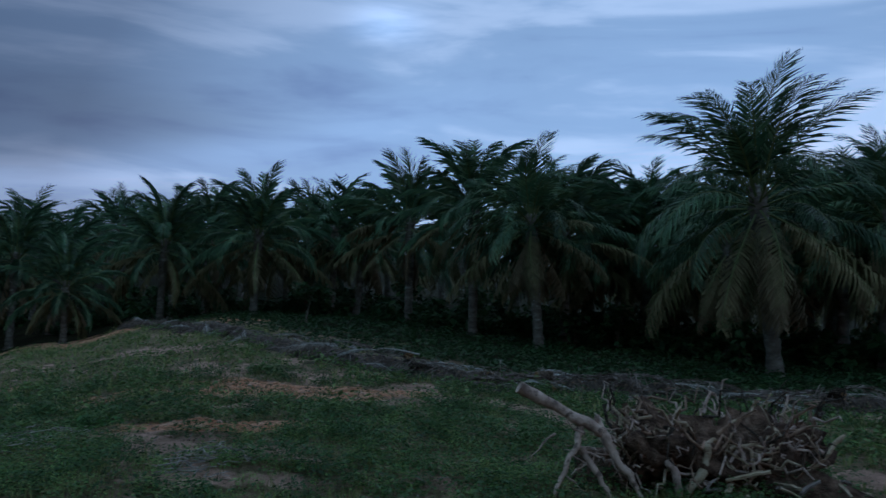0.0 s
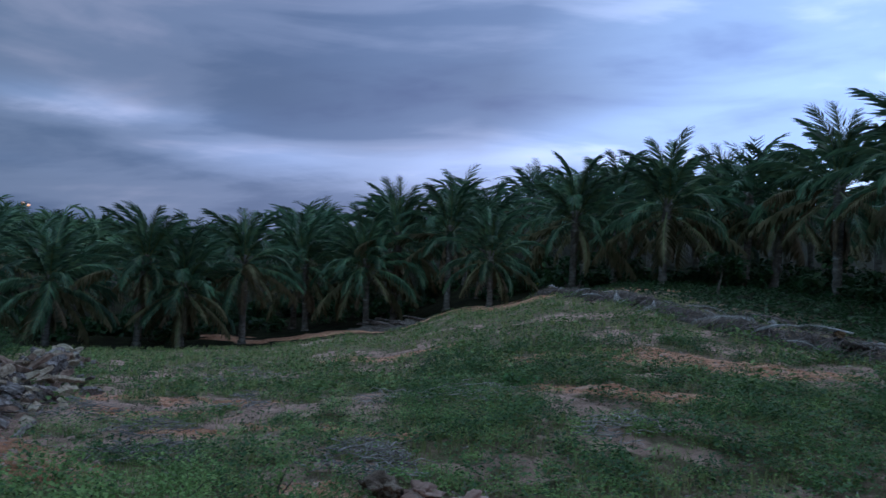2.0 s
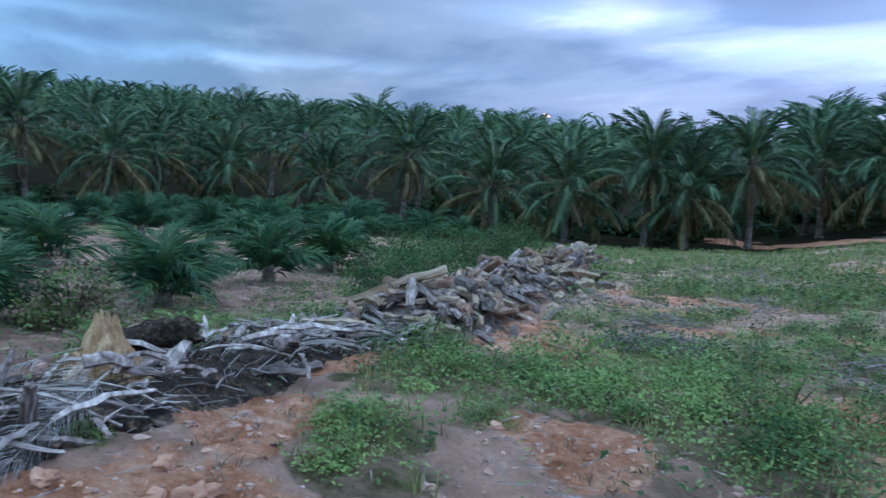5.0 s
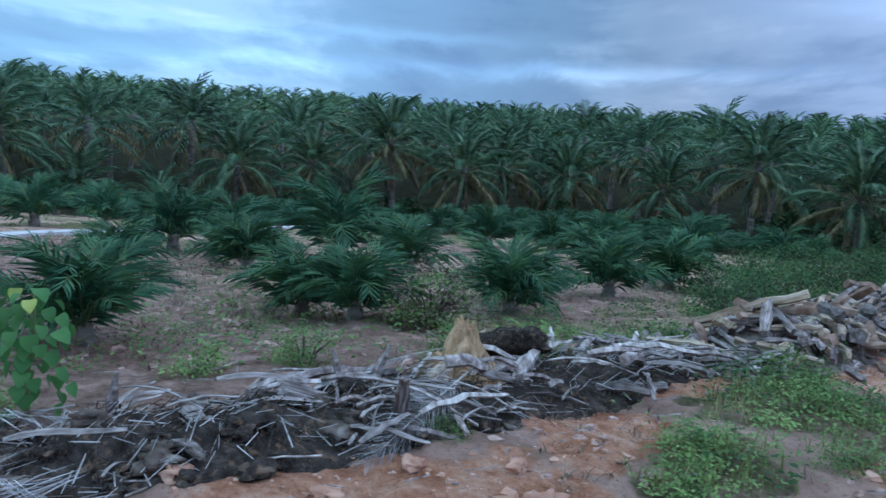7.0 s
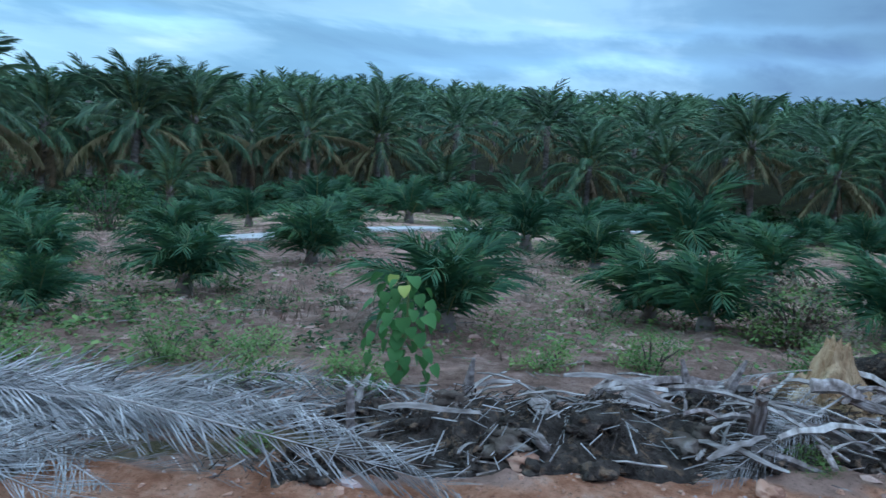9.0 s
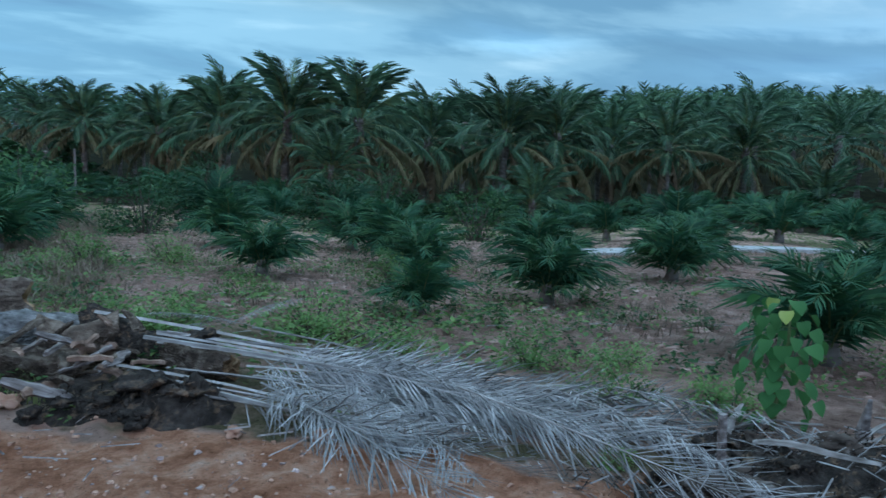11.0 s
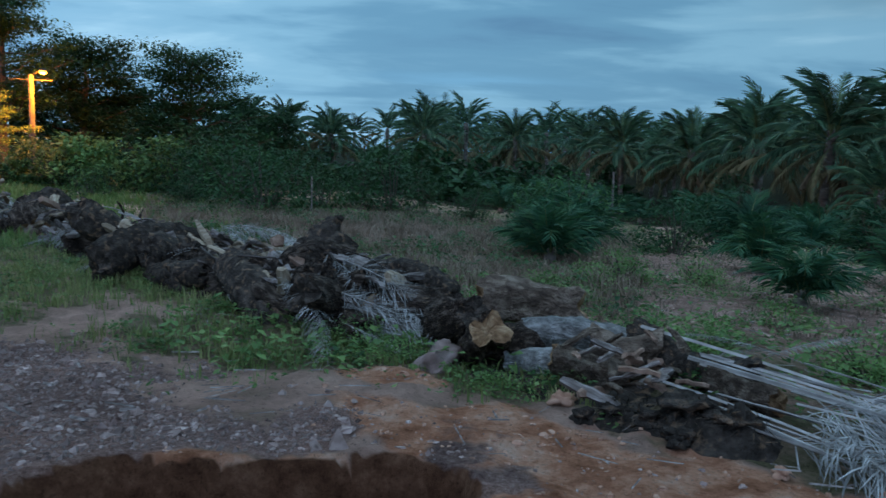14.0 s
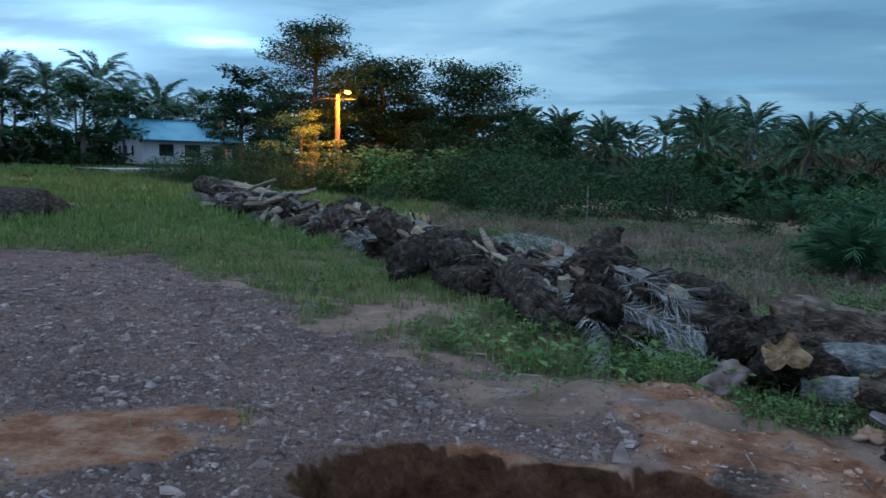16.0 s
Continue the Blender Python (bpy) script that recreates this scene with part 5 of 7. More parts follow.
# dark root clods at the heap's near end, a stake, a pale root stump
for i in range(80):
    x, y, _ = heap.along(rng.uniform(0.03, 0.62), rng.uniform(-0.6, 0.45))
    s = rng.uniform(0.025, 0.085)
    me = blob_mesh("clod", i, (s, s * rng.uniform(0.7, 1.2), s * rng.uniform(0.6, 0.9)), rng.choice([fibre_dark, fibre_dark, soil_brown]), 0.7, 3)
    ob = new("root_clod", me)
    ob.matrix_basis = pose(x, y, heap.top(x, y) + s * 0.3, 0, 0, rng.uniform(0, 360))
    tagged(ob, "dark clod of palm roots and soil", "clod", "root clods in the heap")
v, f = tube([(0, 0, -0.15), (0.005, 0, 0.1), (0.0, 0.005, 0.36)], [0.022, 0.023, 0.021], 8)
ob = new("stake", mesh_of("stake", v, f, wood_grey))
ob.matrix_basis = pose(-4.2, -2.1, gz(-4.2, -2.1), 3, 2, 0)
tagged(ob, "pale grey wooden stake upright in red soil", "stake")
for x, y, h, lean in [(-5.0, -1.75, 0.32, 4), (-5.6, -1.2, 0.28, -30), (-5.7, -0.55, 0.3, 25), (-5.65, -0.4, 0.3, -15)]:
    v, f = tube([(0, 0, -0.1), (0.02, 0, h * 0.5), (0.0, 0.03, h)], [0.03, 0.03, 0.012], 6, 0.2, int(h * 100))
    ob = new("broken_stalk", mesh_of("broken_stalk", v, f, wood_grey))
    ob.matrix_basis = pose(x, y, heap.top(x, y), lean, lean * 0.4, 0)
    tagged(ob, "pale broken frond stalk sticking up from the heap", "stalk", "broken stalks")


def root_stump(seed, height, width, mat, m, label, legs=8):
    rng2 = random.Random(seed)
    ob = thing("root_stump", m, label, "stump")
    verts, faces, n, sides = [], [], 13, 18
    for k in range(n + 1):
        h = k / n
        for q in range(sides):
            a = 2 * math.pi * q / sides
            ridge = 0.10 * math.sin(a * 4 + seed + h * 1.5) + 0.22 * noise.noise(Vector((math.cos(a) * 1.6, math.sin(a) * 1.6, h * 3.2 + seed))) + 0.10 * noise.noise(Vector((math.cos(a) * 5, math.sin(a) * 5, h * 9)))
            r = width * (0.50 - 0.40 * h ** 0.8) * (1 + ridge * 1.3)
            verts.append((r * math.cos(a) + 0.04 * h, r * math.sin(a), height * h + (0.05 * rng2.uniform(-1, 1) if k == n else 0.0) - 0.05))
            if k:
                b = k * sides
                faces.append((b - sides + q, b - sides + (q + 1) % sides, b + (q + 1) % sides, b + q))
    verts.append((0.04, 0, height - 0.09))
    faces += [(n * sides + q, n * sides + (q + 1) % sides, len(verts) - 1) for q in range(sides)]
    piece("core", mesh_of("core", verts, faces, mat), ob)
    for k in range(legs):
        a = 2 * math.pi * k / legs + rng2.uniform(-0.3, 0.3)
        c, s = math.cos(a), math.sin(a)
        w = width * rng2.uniform(0.7, 1.0)
        t = width / 0.5
        v, f = tube([(c * w * 0.3, s * w * 0.3, height * rng2.uniform(0.25, 0.4)), (c * w * 0.48, s * w * 0.48, height * 0.16), (c * w * 0.62, s * w * 0.62, height * 0.02), (c * w * 0.72, s * w * 0.72, -0.1)], [0.05 * t, 0.06 * t, 0.05 * t, 0.03 * t], 7, 0.35, seed + k)
        piece("root", mesh_of("root", v, f, mat), ob)
    return ob


stump_wood = material("split_root_wood", [(0.26, 0.15, 0.08), (0.47, 0.31, 0.175), (0.62, 0.45, 0.28)], 0.9, 5, detail=8, bump=0.9, bump_scale=14, distance=0.05, vary=0.25, stretch=(3, 3, 1))
root_stump(3, 0.5, 0.56, stump_wood, pose(-6.0, 0.2, heap.top(-6.0, 0.2) - 0.06, 0, 0, 20), "pale yellow root stump standing upright on the heap")
put_log(logs[2], -6.35, 0.45, heap.top(-6.35, 0.45) + 0.1, 70, -25, 0, 0.45)
lay("split_wood", CHIPS[5], -4.95, -0.25, heap.top(-4.95, -0.25) + 0.22, 10, -70, "upright pale slab of palm wood on the heap", "wood", "split wood on the debris heaps", 30, 0.5)

# ---- the long row of cut fronds under the hill's palms ----
far_row = Ridge([(17, 14.0), (8.5, 15.0), (5.7, 15.6), (3.2, 16.6), (0.4, 16.6), (-3.2, 22.0), (-7.0, 30.5), (-11.0, 38.0), (-16, 46)], 0.6, 0.3, 53)
far_row.build("frond_row_litter", fibre_dark, "grey matted litter under the row of cut fronds", 0.25)
for i in range(150):
    f = (i + rng.random()) / 150
    x, y, way = far_row.along(f * 0.93, rng.gauss(0, 0.4))
    lay("dead_frond", rng.choice(FAR_DRY), x, y, far_row.top(x, y) + rng.uniform(-0.05, 0.22), way + rng.choice([0, 180]) + rng.uniform(-42, 42), rng.uniform(-10, 10), "cut grey palm frond in the long row below the palms", "dead frond", "cut fronds in the long row", rng.uniform(-60, 60), rng.uniform(0.35, 0.65))
for i in range(16):
    x, y, way = far_row.along(rng.uniform(0.02, 0.6), rng.gauss(0, 0.3))
    put_log(rng.choice(logs), x, y, far_row.top(x, y) + 0.05, way + rng.uniform(-60, 60), rng.uniform(-15, 15), 0, rng.uniform(0.3, 0.5))
bank = Ridge([(-23.5, 44.5), (-26.5, 47.0), (-30.0, 49.0)], 1.6, 0.5, 59)
bank.build("bank_litter", soil_brown, "brown litter below the palms", 0.3)
POLE = chip_mesh(131, 3.0, 0.2, 0.12, frond_brown, 0.05)
for i in range(16):
    x, y, way = bank.along(rng.random(), rng.gauss(0, 0.5))
    lay("split_wood", POLE, x, y, bank.top(x, y) + 0.1, way + rng.uniform(-15, 15), rng.uniform(-5, 5), "long brown pole lying at the palms' feet", "wood", "poles at the forest edge", 0, rng.uniform(0.7, 1.2))

# ---- the uprooted tree beside the clearing ----


def crooked(rng2, start, end, r0, r1, n=7, wob=0.12, sag=0.0):
    a, b = Vector(start), Vector(end)
    size = (b - a).length
    path = []
    for k in range(n + 1):
        f = k / n
        p = a.lerp(b, f) + Vector([rng2.uniform(-1, 1) * wob * size * math.sin(math.pi * f) for _ in range(3)]) + Vector((0, 0, sag * size * math.sin(math.pi * f)))
        path.append(tuple(p))
    return tube(path, [r0 + (r1 - r0) * (k / n) for k in range(n + 1)], 8, 0.12, rng2.randrange(999))


root_earth = material("root_bound_earth", [(0.04, 0.024, 0.018), (0.11, 0.066, 0.048), (0.24, 0.15, 0.11)], 1.0, 9, detail=10, bump=1.0, bump_scale=30, distance=0.05, vary=0.3)


def uprooted_tree():
    rng2 = random.Random(11)
    ox, oy = 2.9, 7.4
    oz = gz(ox, oy)
    ob = thing("uprooted_tree", pose(ox, oy, oz), "uprooted tree stump with bare forked branches and tangled roots", "stump")
    bones = [([(-2.26, -0.25, 0.98), (-1.96, -0.2, 0.84), (-1.64, -0.2, 0.69), (-1.45, -0.2, 0.58)], 0.082, 0.085, wood_pink), ([(-1.45, -0.2, 0.58), (-1.32, -0.25, 0.36), (-1.19, -0.3, 0.19), (-1.06, -0.35, -0.05)], 0.075, 0.04, wood_pink),
             ([(-1.63, -0.2, 0.67), (-1.68, -0.25, 0.48), (-1.79, -0.3, 0.3), (-1.93, -0.35, -0.02)], 0.062, 0.03, wood_pink), ([(-1.66, -0.3, 0.42), (-1.5, -0.35, 0.18), (-1.38, -0.4, -0.06)], 0.045, 0.03, wood_pink),
             ([(-1.44, -0.2, 0.56), (-1.48, -0.18, 0.73)], 0.06, 0.04, wood_pink), ([(-0.77, -0.45, -0.08), (-0.64, -0.45, 0.1), (-0.49, -0.42, 0.29), (-0.46, -0.4, 0.5)], 0.075, 0.05, wood_split),
             ([(-0.76, -0.45, -0.05), (-0.79, -0.45, 0.22), (-0.87, -0.42, 0.34)], 0.07, 0.045, wood_pink), ([(-1.11, 0.15, 0.84), (-1.08, 0.1, 0.55), (-0.92, 0.0, 0.42), (-0.7, -0.1, 0.3)], 0.05, 0.07, root_brown),
             ([(0.62, 0.3, 0.1), (0.3, 0.4, 0.5), (-0.1, 0.5, 0.78)], 0.04, 0.02, wood_pink), ([(0.55, 0.2, 0.1), (0.5, 0.2, 0.5), (0.62, 0.15, 0.95)], 0.035, 0.018, wood_pink), ([(0.4, -0.3, 0.1), (0.75, -0.35, 0.42), (0.95, -0.3, 0.6)], 0.045, 0.03, wood_split)]
    for k, (path, r0, r1, mat) in enumerate(bones):
        fine = []
        for a, b in zip(path, path[1:]):
            fine += [Vector(a).lerp(Vector(b), q / 4) + Vector([rng2.uniform(-0.014, 0.014) for _ in range(3)]) for q in range(4)]
        fine.append(Vector(path[-1]))
        m = len(fine) - 1
        v, f = tube(fine, [(r0 + (r1 - r0) * q / m) * 0.66 * rng2.uniform(0.85, 1.18) for q in range(m + 1)], 9, 0.13, 300 + k)
        piece("branch", mesh_of("branch", v, f, mat, shade=True), ob, None, "bare barkless branch" if mat is wood_pink else "")
    for k in range(16):
        a = Vector((rng2.uniform(-1.9, -0.7), rng2.uniform(-0.5, 0.1), rng2.uniform(0.1, 0.7)))
        v, f = crooked(rng2, a, a + Vector((rng2.uniform(-0.5, 0.4), rng2.uniform(-0.3, 0.3), rng2.uniform(-0.25, 0.2))), 0.012, 0.004, 4, 0.12)
        piece("twig", mesh_of("twig", v, f, wood_pink), ob)
    for seed2, size, at in ((5, (0.55, 0.45, 0.5), (-0.7, 0.2, 0.22)), (6, (0.42, 0.36, 0.42), (0.32, 0.2, 0.2)), (7, (0.75, 0.35, 0.36), (0.1, -0.1, 0.15))):
        piece("root_mass", blob_mesh("root_mass", seed2, tuple(0.85 * q for q in size), root_earth, 1.1, 4, 0.9), ob, pose(*at), "dark earthy mass of roots")
    for k in range(300):
        a, e = rng2.uniform(0, 2 * math.pi), rng2.uniform(-0.05, 1.3)
        d = Vector((math.cos(a) * 1.15, math.sin(a) * 0.6, 0.72 * math.sin(e) + 0.05))
        start = Vector((-0.2, 0.1, 0.08)) + d * rng2.uniform(0.6, 0.95)
        t = Vector((-math.sin(a) * rng2.uniform(-1, 1), math.cos(a) * rng2.uniform(-1, 1), rng2.uniform(-0.8, 0.8))).normalized()
        end = start + t * rng2.uniform(0.15, 0.55) + d * rng2.uniform(-0.05, 0.15)
        end.z = max(end.z, -0.05)
        v, f = crooked(rng2, start, end, rng2.uniform(0.008, 0.026), 0.005, 5, 0.22)
        piece("root", mesh_of("root", v, f, rng2.choice([root_brown, root_brown, wood_pink, wood_pink, wood_split, fibre_dark]), shade=True), ob)
    for k in range(30):
        x, y = rng2.uniform(-0.7, 1.0), rng2.uniform(-0.8, 0.1)
        piece("splinter", rng2.choice(CHIPS), ob, pose(x, y, 0.06 + 0.5 * rng2.random() * max(0.1, 1 - abs(x - 0.1)), rng2.uniform(-40, 40), rng2.uniform(-30, 30), rng2.uniform(0, 360)) @ Matrix.Scale(rng2.uniform(0.15, 0.4), 4))
    return ob


uprooted_tree()

# ---- scattered litter in the clearing ----


def stick_heap(x, y, r, n, mats, label, seed, long=0.5):
    rng2 = random.Random(seed)
    bits, z0 = [], gz(x, y)
    for k in range(n):
        a, d = rng2.uniform(0, 2 * math.pi), r * rng2.random() ** 0.6
        px, py = d * math.cos(a), d * math.sin(a)
        zz = float(gz(x + px, y + py)) - z0 + 0.04 + 0.28 * (1 - d / r) * rng2.random()
        t = rng2.uniform(0, math.pi)
        h = long * rng2.uniform(0.3, 0.8) / 2
        rise = rng2.uniform(-0.12, 0.12)
        bits.append(crooked(rng2, (px - h * math.cos(t), py - h * math.sin(t), zz - rise * h), (px + h * math.cos(t), py + h * math.sin(t), zz + rise * h), rng2.uniform(0.004, 0.009), 0.003, 3, 0.12))
    v, f = join(bits)
    ob = new("stick_heap", mesh_of("stick_heap", v, f, mats))
    ob.matrix_basis = pose(x, y, z0)
    return tagged(ob, label, "sticks", "small heaps of sticks in the clearing", kind="stuff")


for k, (x, y, r, n) in enumerate([(-4.25, 5.85, 0.5, 60), (-6.2, 5.2, 0.55, 45), (-2.4, 7.8, 0.45, 30), (-8.5, 9.4, 0.55, 30), (-5.0, 9.8, 0.7, 30), (-6.6, 10.4, 0.6, 20), (-9.5, 7.2, 0.7, 35), (-12.5, 14.5, 1.2, 40), (-7.4, 6.4, 0.5, 25), (-16.5, 18, 1.2, 30)]):
    stick_heap(x, y, r, n * 2, sheath_grey, "small heap of pale dry sticks and frond ribs", 500 + k)
for k, (x, y, s) in enumerate([(-3.35, 5.1, 0.14), (-3.1, 4.85, 0.11), (-2.9, 4.95, 0.16), (-2.7, 4.6, 0.1), (-2.3, 4.55, 0.13), (-2.5, 4.85, 0.1), (-1.9, 4.3, 0.12), (-1.6, 4.45, 0.09)]):
    ob = new("soil_clod", blob_mesh("soil_clod", 90 + k, (s * 0.7, s * 0.5, s * 0.4), soil_pink, 1.1, 4))
    ob.matrix_basis = pose(x, y, gz(x, y) + s * 0.2, 0, 0, k * 50)
    tagged(ob, "pinkish clod of turned soil in the clearing", "clod", "soil clods in the clearing")
ob = new("root_clod", blob_mesh("clod", 71, (0.12, 0.1, 0.1), bark_brown, 0.9, 4))
ob.matrix_basis = pose(-3.6, 4.95, gz(-3.6, 4.95) + 0.08)
tagged(ob, "dark clod of palm roots and soil", "clod", "root clods in the heap")
for i, (x, y, s) in enumerate([(-4.55, -0.2, 0.1), (-4.35, -1.3, 0.13), (-4.2, -0.6, 0.1), (-2.2, -5.35, 0.12), (-3.2, -3.75, 0.09), (-2.9, -4.1, 0.08), (-4.1, 0.35, 0.16), (-4.5, 0.3, 0.1)]):
    ob = new("clay_lump", blob_mesh("clay_lump", 80 + i, (s * 0.6, s * 0.5, s * 0.42), clay_red, 0.7, 3))
    ob.matrix_basis = pose(x, y, gz(x, y) + s * 0.25, 0, 0, i * 47)
    tagged(ob, "lump of turned red laterite clay", "clay lump", "clay lumps")
ob = new("pale_rock", blob_mesh("rock", 33, (0.2, 0.12, 0.13), stone_pale, 0.3, 3))
ob.matrix_basis = pose(-1.55, -6.15, gz(-1.55, -6.15) + 0.06, 0, 20, 40)
tagged(ob, "pale stone slab beside the palm logs", "rock")
ob = new("soil_mound", blob_mesh("soil_mound", 34, (2.6, 1.8, 1.1), fibre_dark, 0.15, 4))
ob.matrix_basis = pose(13.2, -15.6, gz(13.2, -15.6) - 0.15, 0, 0, 20)
tagged(ob, "dark mound of tipped soil beside the road", "soil mound")
for ob in logs:
    discard(ob)

# ---- young palms in the replanted valley ----
young = [young_leaf, rachis_green]
YOUNG_FRONDS = [frond_data(random.Random(130 + k), length=1.2, droop=58 + 24 * k, pairs=26, leaf=0.36, width=0.06, hang=0.7, thick=0.016, ribs=6, first=0.15, splay=0.6) for k in range(3)]
YOUNG_MESHES = [mesh_of("young_frond", v, f, young, s) for v, f, s in YOUNG_FRONDS]


def make_young(seed, count=22, whole=False):
    rng2 = random.Random(seed)
    ob = thing("young_palm", Matrix(), "young oil palm with bushy blue-green fronds and no trunk", "palm tree", "young oil palms in the valley")
    v, f = tube([(0, 0, -0.2), (0, 0, 0.1), (0, 0, 0.32)], [0.13, 0.12, 0.07], 10, 0.2, seed)
    piece("stem", mesh_of("stem", v, f, bark_palm, shade=True), ob)
    verts, faces, slots = [], [], []
    for i in range(count):
        f = i / (count - 1)
        m = pose(0, 0, 0.26 - 0.14 * f, 0, 0, i * 137.5 + rng2.uniform(-12, 12)) @ pose(0.03, 0, 0, 0, -(88 - 50 * f + rng2.uniform(-9, 9)), 0) @ pose(0, 0, 0, rng2.uniform(-30, 30), 0, 0) @ Matrix.Scale(rng2.uniform(0.75, 1.05), 4)
        k = rng2.randrange(3)
        if not whole:
            piece("frond", YOUNG_MESHES[k], ob, m)
            continue
        b = len(verts)
        verts += [tuple(m @ Vector(p)) for p in YOUNG_FRONDS[k][0]]
        faces += [tuple(q + b for q in face) for face in YOUNG_FRONDS[k][1]]
        slots += YOUNG_FRONDS[k][2]
    if whole:
        piece("crown", mesh_of("crown", verts, faces, young, slots), ob)
    return ob


young_kinds = [make_young(s) for s in (141, 142, 143)]
small_kinds = [make_young(s, 16, True) for s in (144, 145)]
YOUNG = [(-8.3, -6.2, 0.92), (-6.35, -6.35, 0.62), (-12.2, -6.7, 1.05), (-7.0, -10.3, 0.9), (-10.2, -11.0, 1.1), (-7.45, -2.75, 0.95), (-8.85, -0.55, 0.85), (-9.7, -1.15, 0.9), (-10.1, 1.3, 0.95), (-12.6, 3.3, 1.0), (-15.4, 5.4, 1.1), (-15.5, -2.6, 1.1),
         (-18.3, -3.4, 1.1), (-11.6, 1.7, 0.8), (-15.7, 0.4, 1.1), (-21.3, 5.4, 1.2), (-21.6, 0.5, 1.2), (-9.3, -9.4, 0.9), (-13.2, -10.2, 1.1), (-9.1, -14.9, 1.2), (-4.66, -14.15, 1.15), (-6.3, -17.6, 1.3), (-12.0, -14.5, 1.2), (-14.5, -7.6, 1.0), (-16.5, -8.5, 1.15), (-4.8, -15.4, 1.0), (-13.8, -4.4, 0.9)]
rng = random.Random(31)
for x, y, size in YOUNG:
    place(rng.choice(young_kinds), x, y, rng.uniform(0, 360), size * 0.88, sink=0.02)
for iy in range(-9, 6):
    for ix in range(-12, 1):
        x, y = ix * 5.6 + (2.8 if iy % 2 else 0) + rng.uniform(-1.4, 1.4), iy * 5.4 + rng.uniform(-1.4, 1.4)
        r, a = math.hypot(x - CX, y - CY), math.degrees(math.atan2(-(x - CX), y - CY)) % 360
        if 17 < r < float(table(FRONT, a)) - 9 and 58 + (0 if r > 26 else 12) < a < 168 and all(math.hypot(x - p, y - q) > 2.2 for p, q, _ in YOUNG) and not (a > 74 and -6 < r - float(table(LANE, a)) < 3):
            place(rng.choice(small_kinds), x, y, rng.uniform(0, 360), rng.uniform(1.15, 1.75), sink=0.02)
for ob in young_kinds + small_kinds:
    discard(ob)

# ---- trees, shrubs and big weeds ----


def leaf_card(rng2, p, size, d, up, verts, faces, fold=0.25):
    """One leaf: two halves folded along the midrib."""
    d = d.normalized()
    s = d.cross(up).normalized()
    w = size * rng2.uniform(0.28, 0.4)
    n = s.cross(d)
    b = len(verts)
    verts += [tuple(p), tuple(p + d * size * 0.45 + s * w + n * w * fold), tuple(p + d * size), tuple(p + d * size * 0.45 - s * w + n * w * fold)]
    faces += [(b, b + 1, b + 2), (b, b + 2, b + 3)]


def foliage(rng2, centres, per, spread, size, flat=0.5, droop=0.2, tilt=1.0):
    verts, faces = [], []
    for c in centres:
        for _ in range(per):
            o = Vector((max(-1.5, min(1.5, rng2.gauss(0, 1))), max(-1.5, min(1.5, rng2.gauss(0, 1))), max(-1.4, min(1.4, rng2.gauss(0, 1))) * flat)) * spread
            d = Vector((rng2.uniform(-1, 1), rng2.uniform(-1, 1), (rng2.uniform(-0.6, 0.35) - droop) * tilt))
            leaf_card(rng2, c + o, size * rng2.uniform(0.6, 1.25), d, Vector((rng2.uniform(-0.4, 0.4), rng2.uniform(-0.4, 0.4), 1)), verts, faces)
    return verts, faces


def make_tree(seed, height, spread, label, leaf=0.3, clusters=70, per=26, trunk_h=0.35, mat=None, category="tree", group="", layers=True, name="tree"):
    """A trunk, its limbs reaching up and out in tiers, and a ragged crown of many single leaves."""
    rng2 = random.Random(seed)
    ob = thing(name, Matrix(), label, category, group)
    r0 = height * 0.022 + 0.02
    top = Vector((rng2.uniform(-0.3, 0.3), rng2.uniform(-0.3, 0.3), height * 0.93))
    v, f = tube([(0, 0, -0.3), (0.04, 0.02, height * 0.25), tuple(top * 0.6), tuple(top)], [r0 * 1.3, r0, r0 * 0.6, r0 * 0.15], 9, 0.1, seed)
    piece("trunk", mesh_of("trunk", v, f, bark_tree, shade=True), ob)
    centres = []
    limbs = max(6, int(clusters / 7))
    for k in range(limbs):
        f0 = trunk_h + (0.95 - trunk_h) * (k + 0.5) / limbs
        a = k * 2.4 + rng2.uniform(-0.5, 0.5)
        reach = spread * (0.95 - 0.62 * ((f0 - trunk_h) / (1 - trunk_h)) ** 1.3) * rng2.uniform(0.6, 1.15)
        s0 = top * f0
        e = s0 + Vector((math.cos(a) * reach, math.sin(a) * reach, reach * rng2.uniform(0.1, 0.45)))
        v, f = crooked(rng2, s0, e, r0 * 0.45 * (1.1 - f0), r0 * 0.08, 5, 0.06)
        piece("limb", mesh_of("limb", v, f, bark_tree), ob)
        for q in range(7):
            t = 0.3 + 0.75 * (q + rng2.random()) / 7
            centres.append(s0.lerp(e, t) + Vector((rng2.gauss(0, 0.16), rng2.gauss(0, 0.16), rng2.gauss(0.05, 0.08))) * spread * 0.45)
    v, f = foliage(rng2, centres, per, spread * 0.12, leaf, 0.3 if layers else 0.8, 0.2, 0.7 if layers else 1.0)
    piece("crown", mesh_of("crown", v, f, mat or tree_leaf), ob)
    return ob


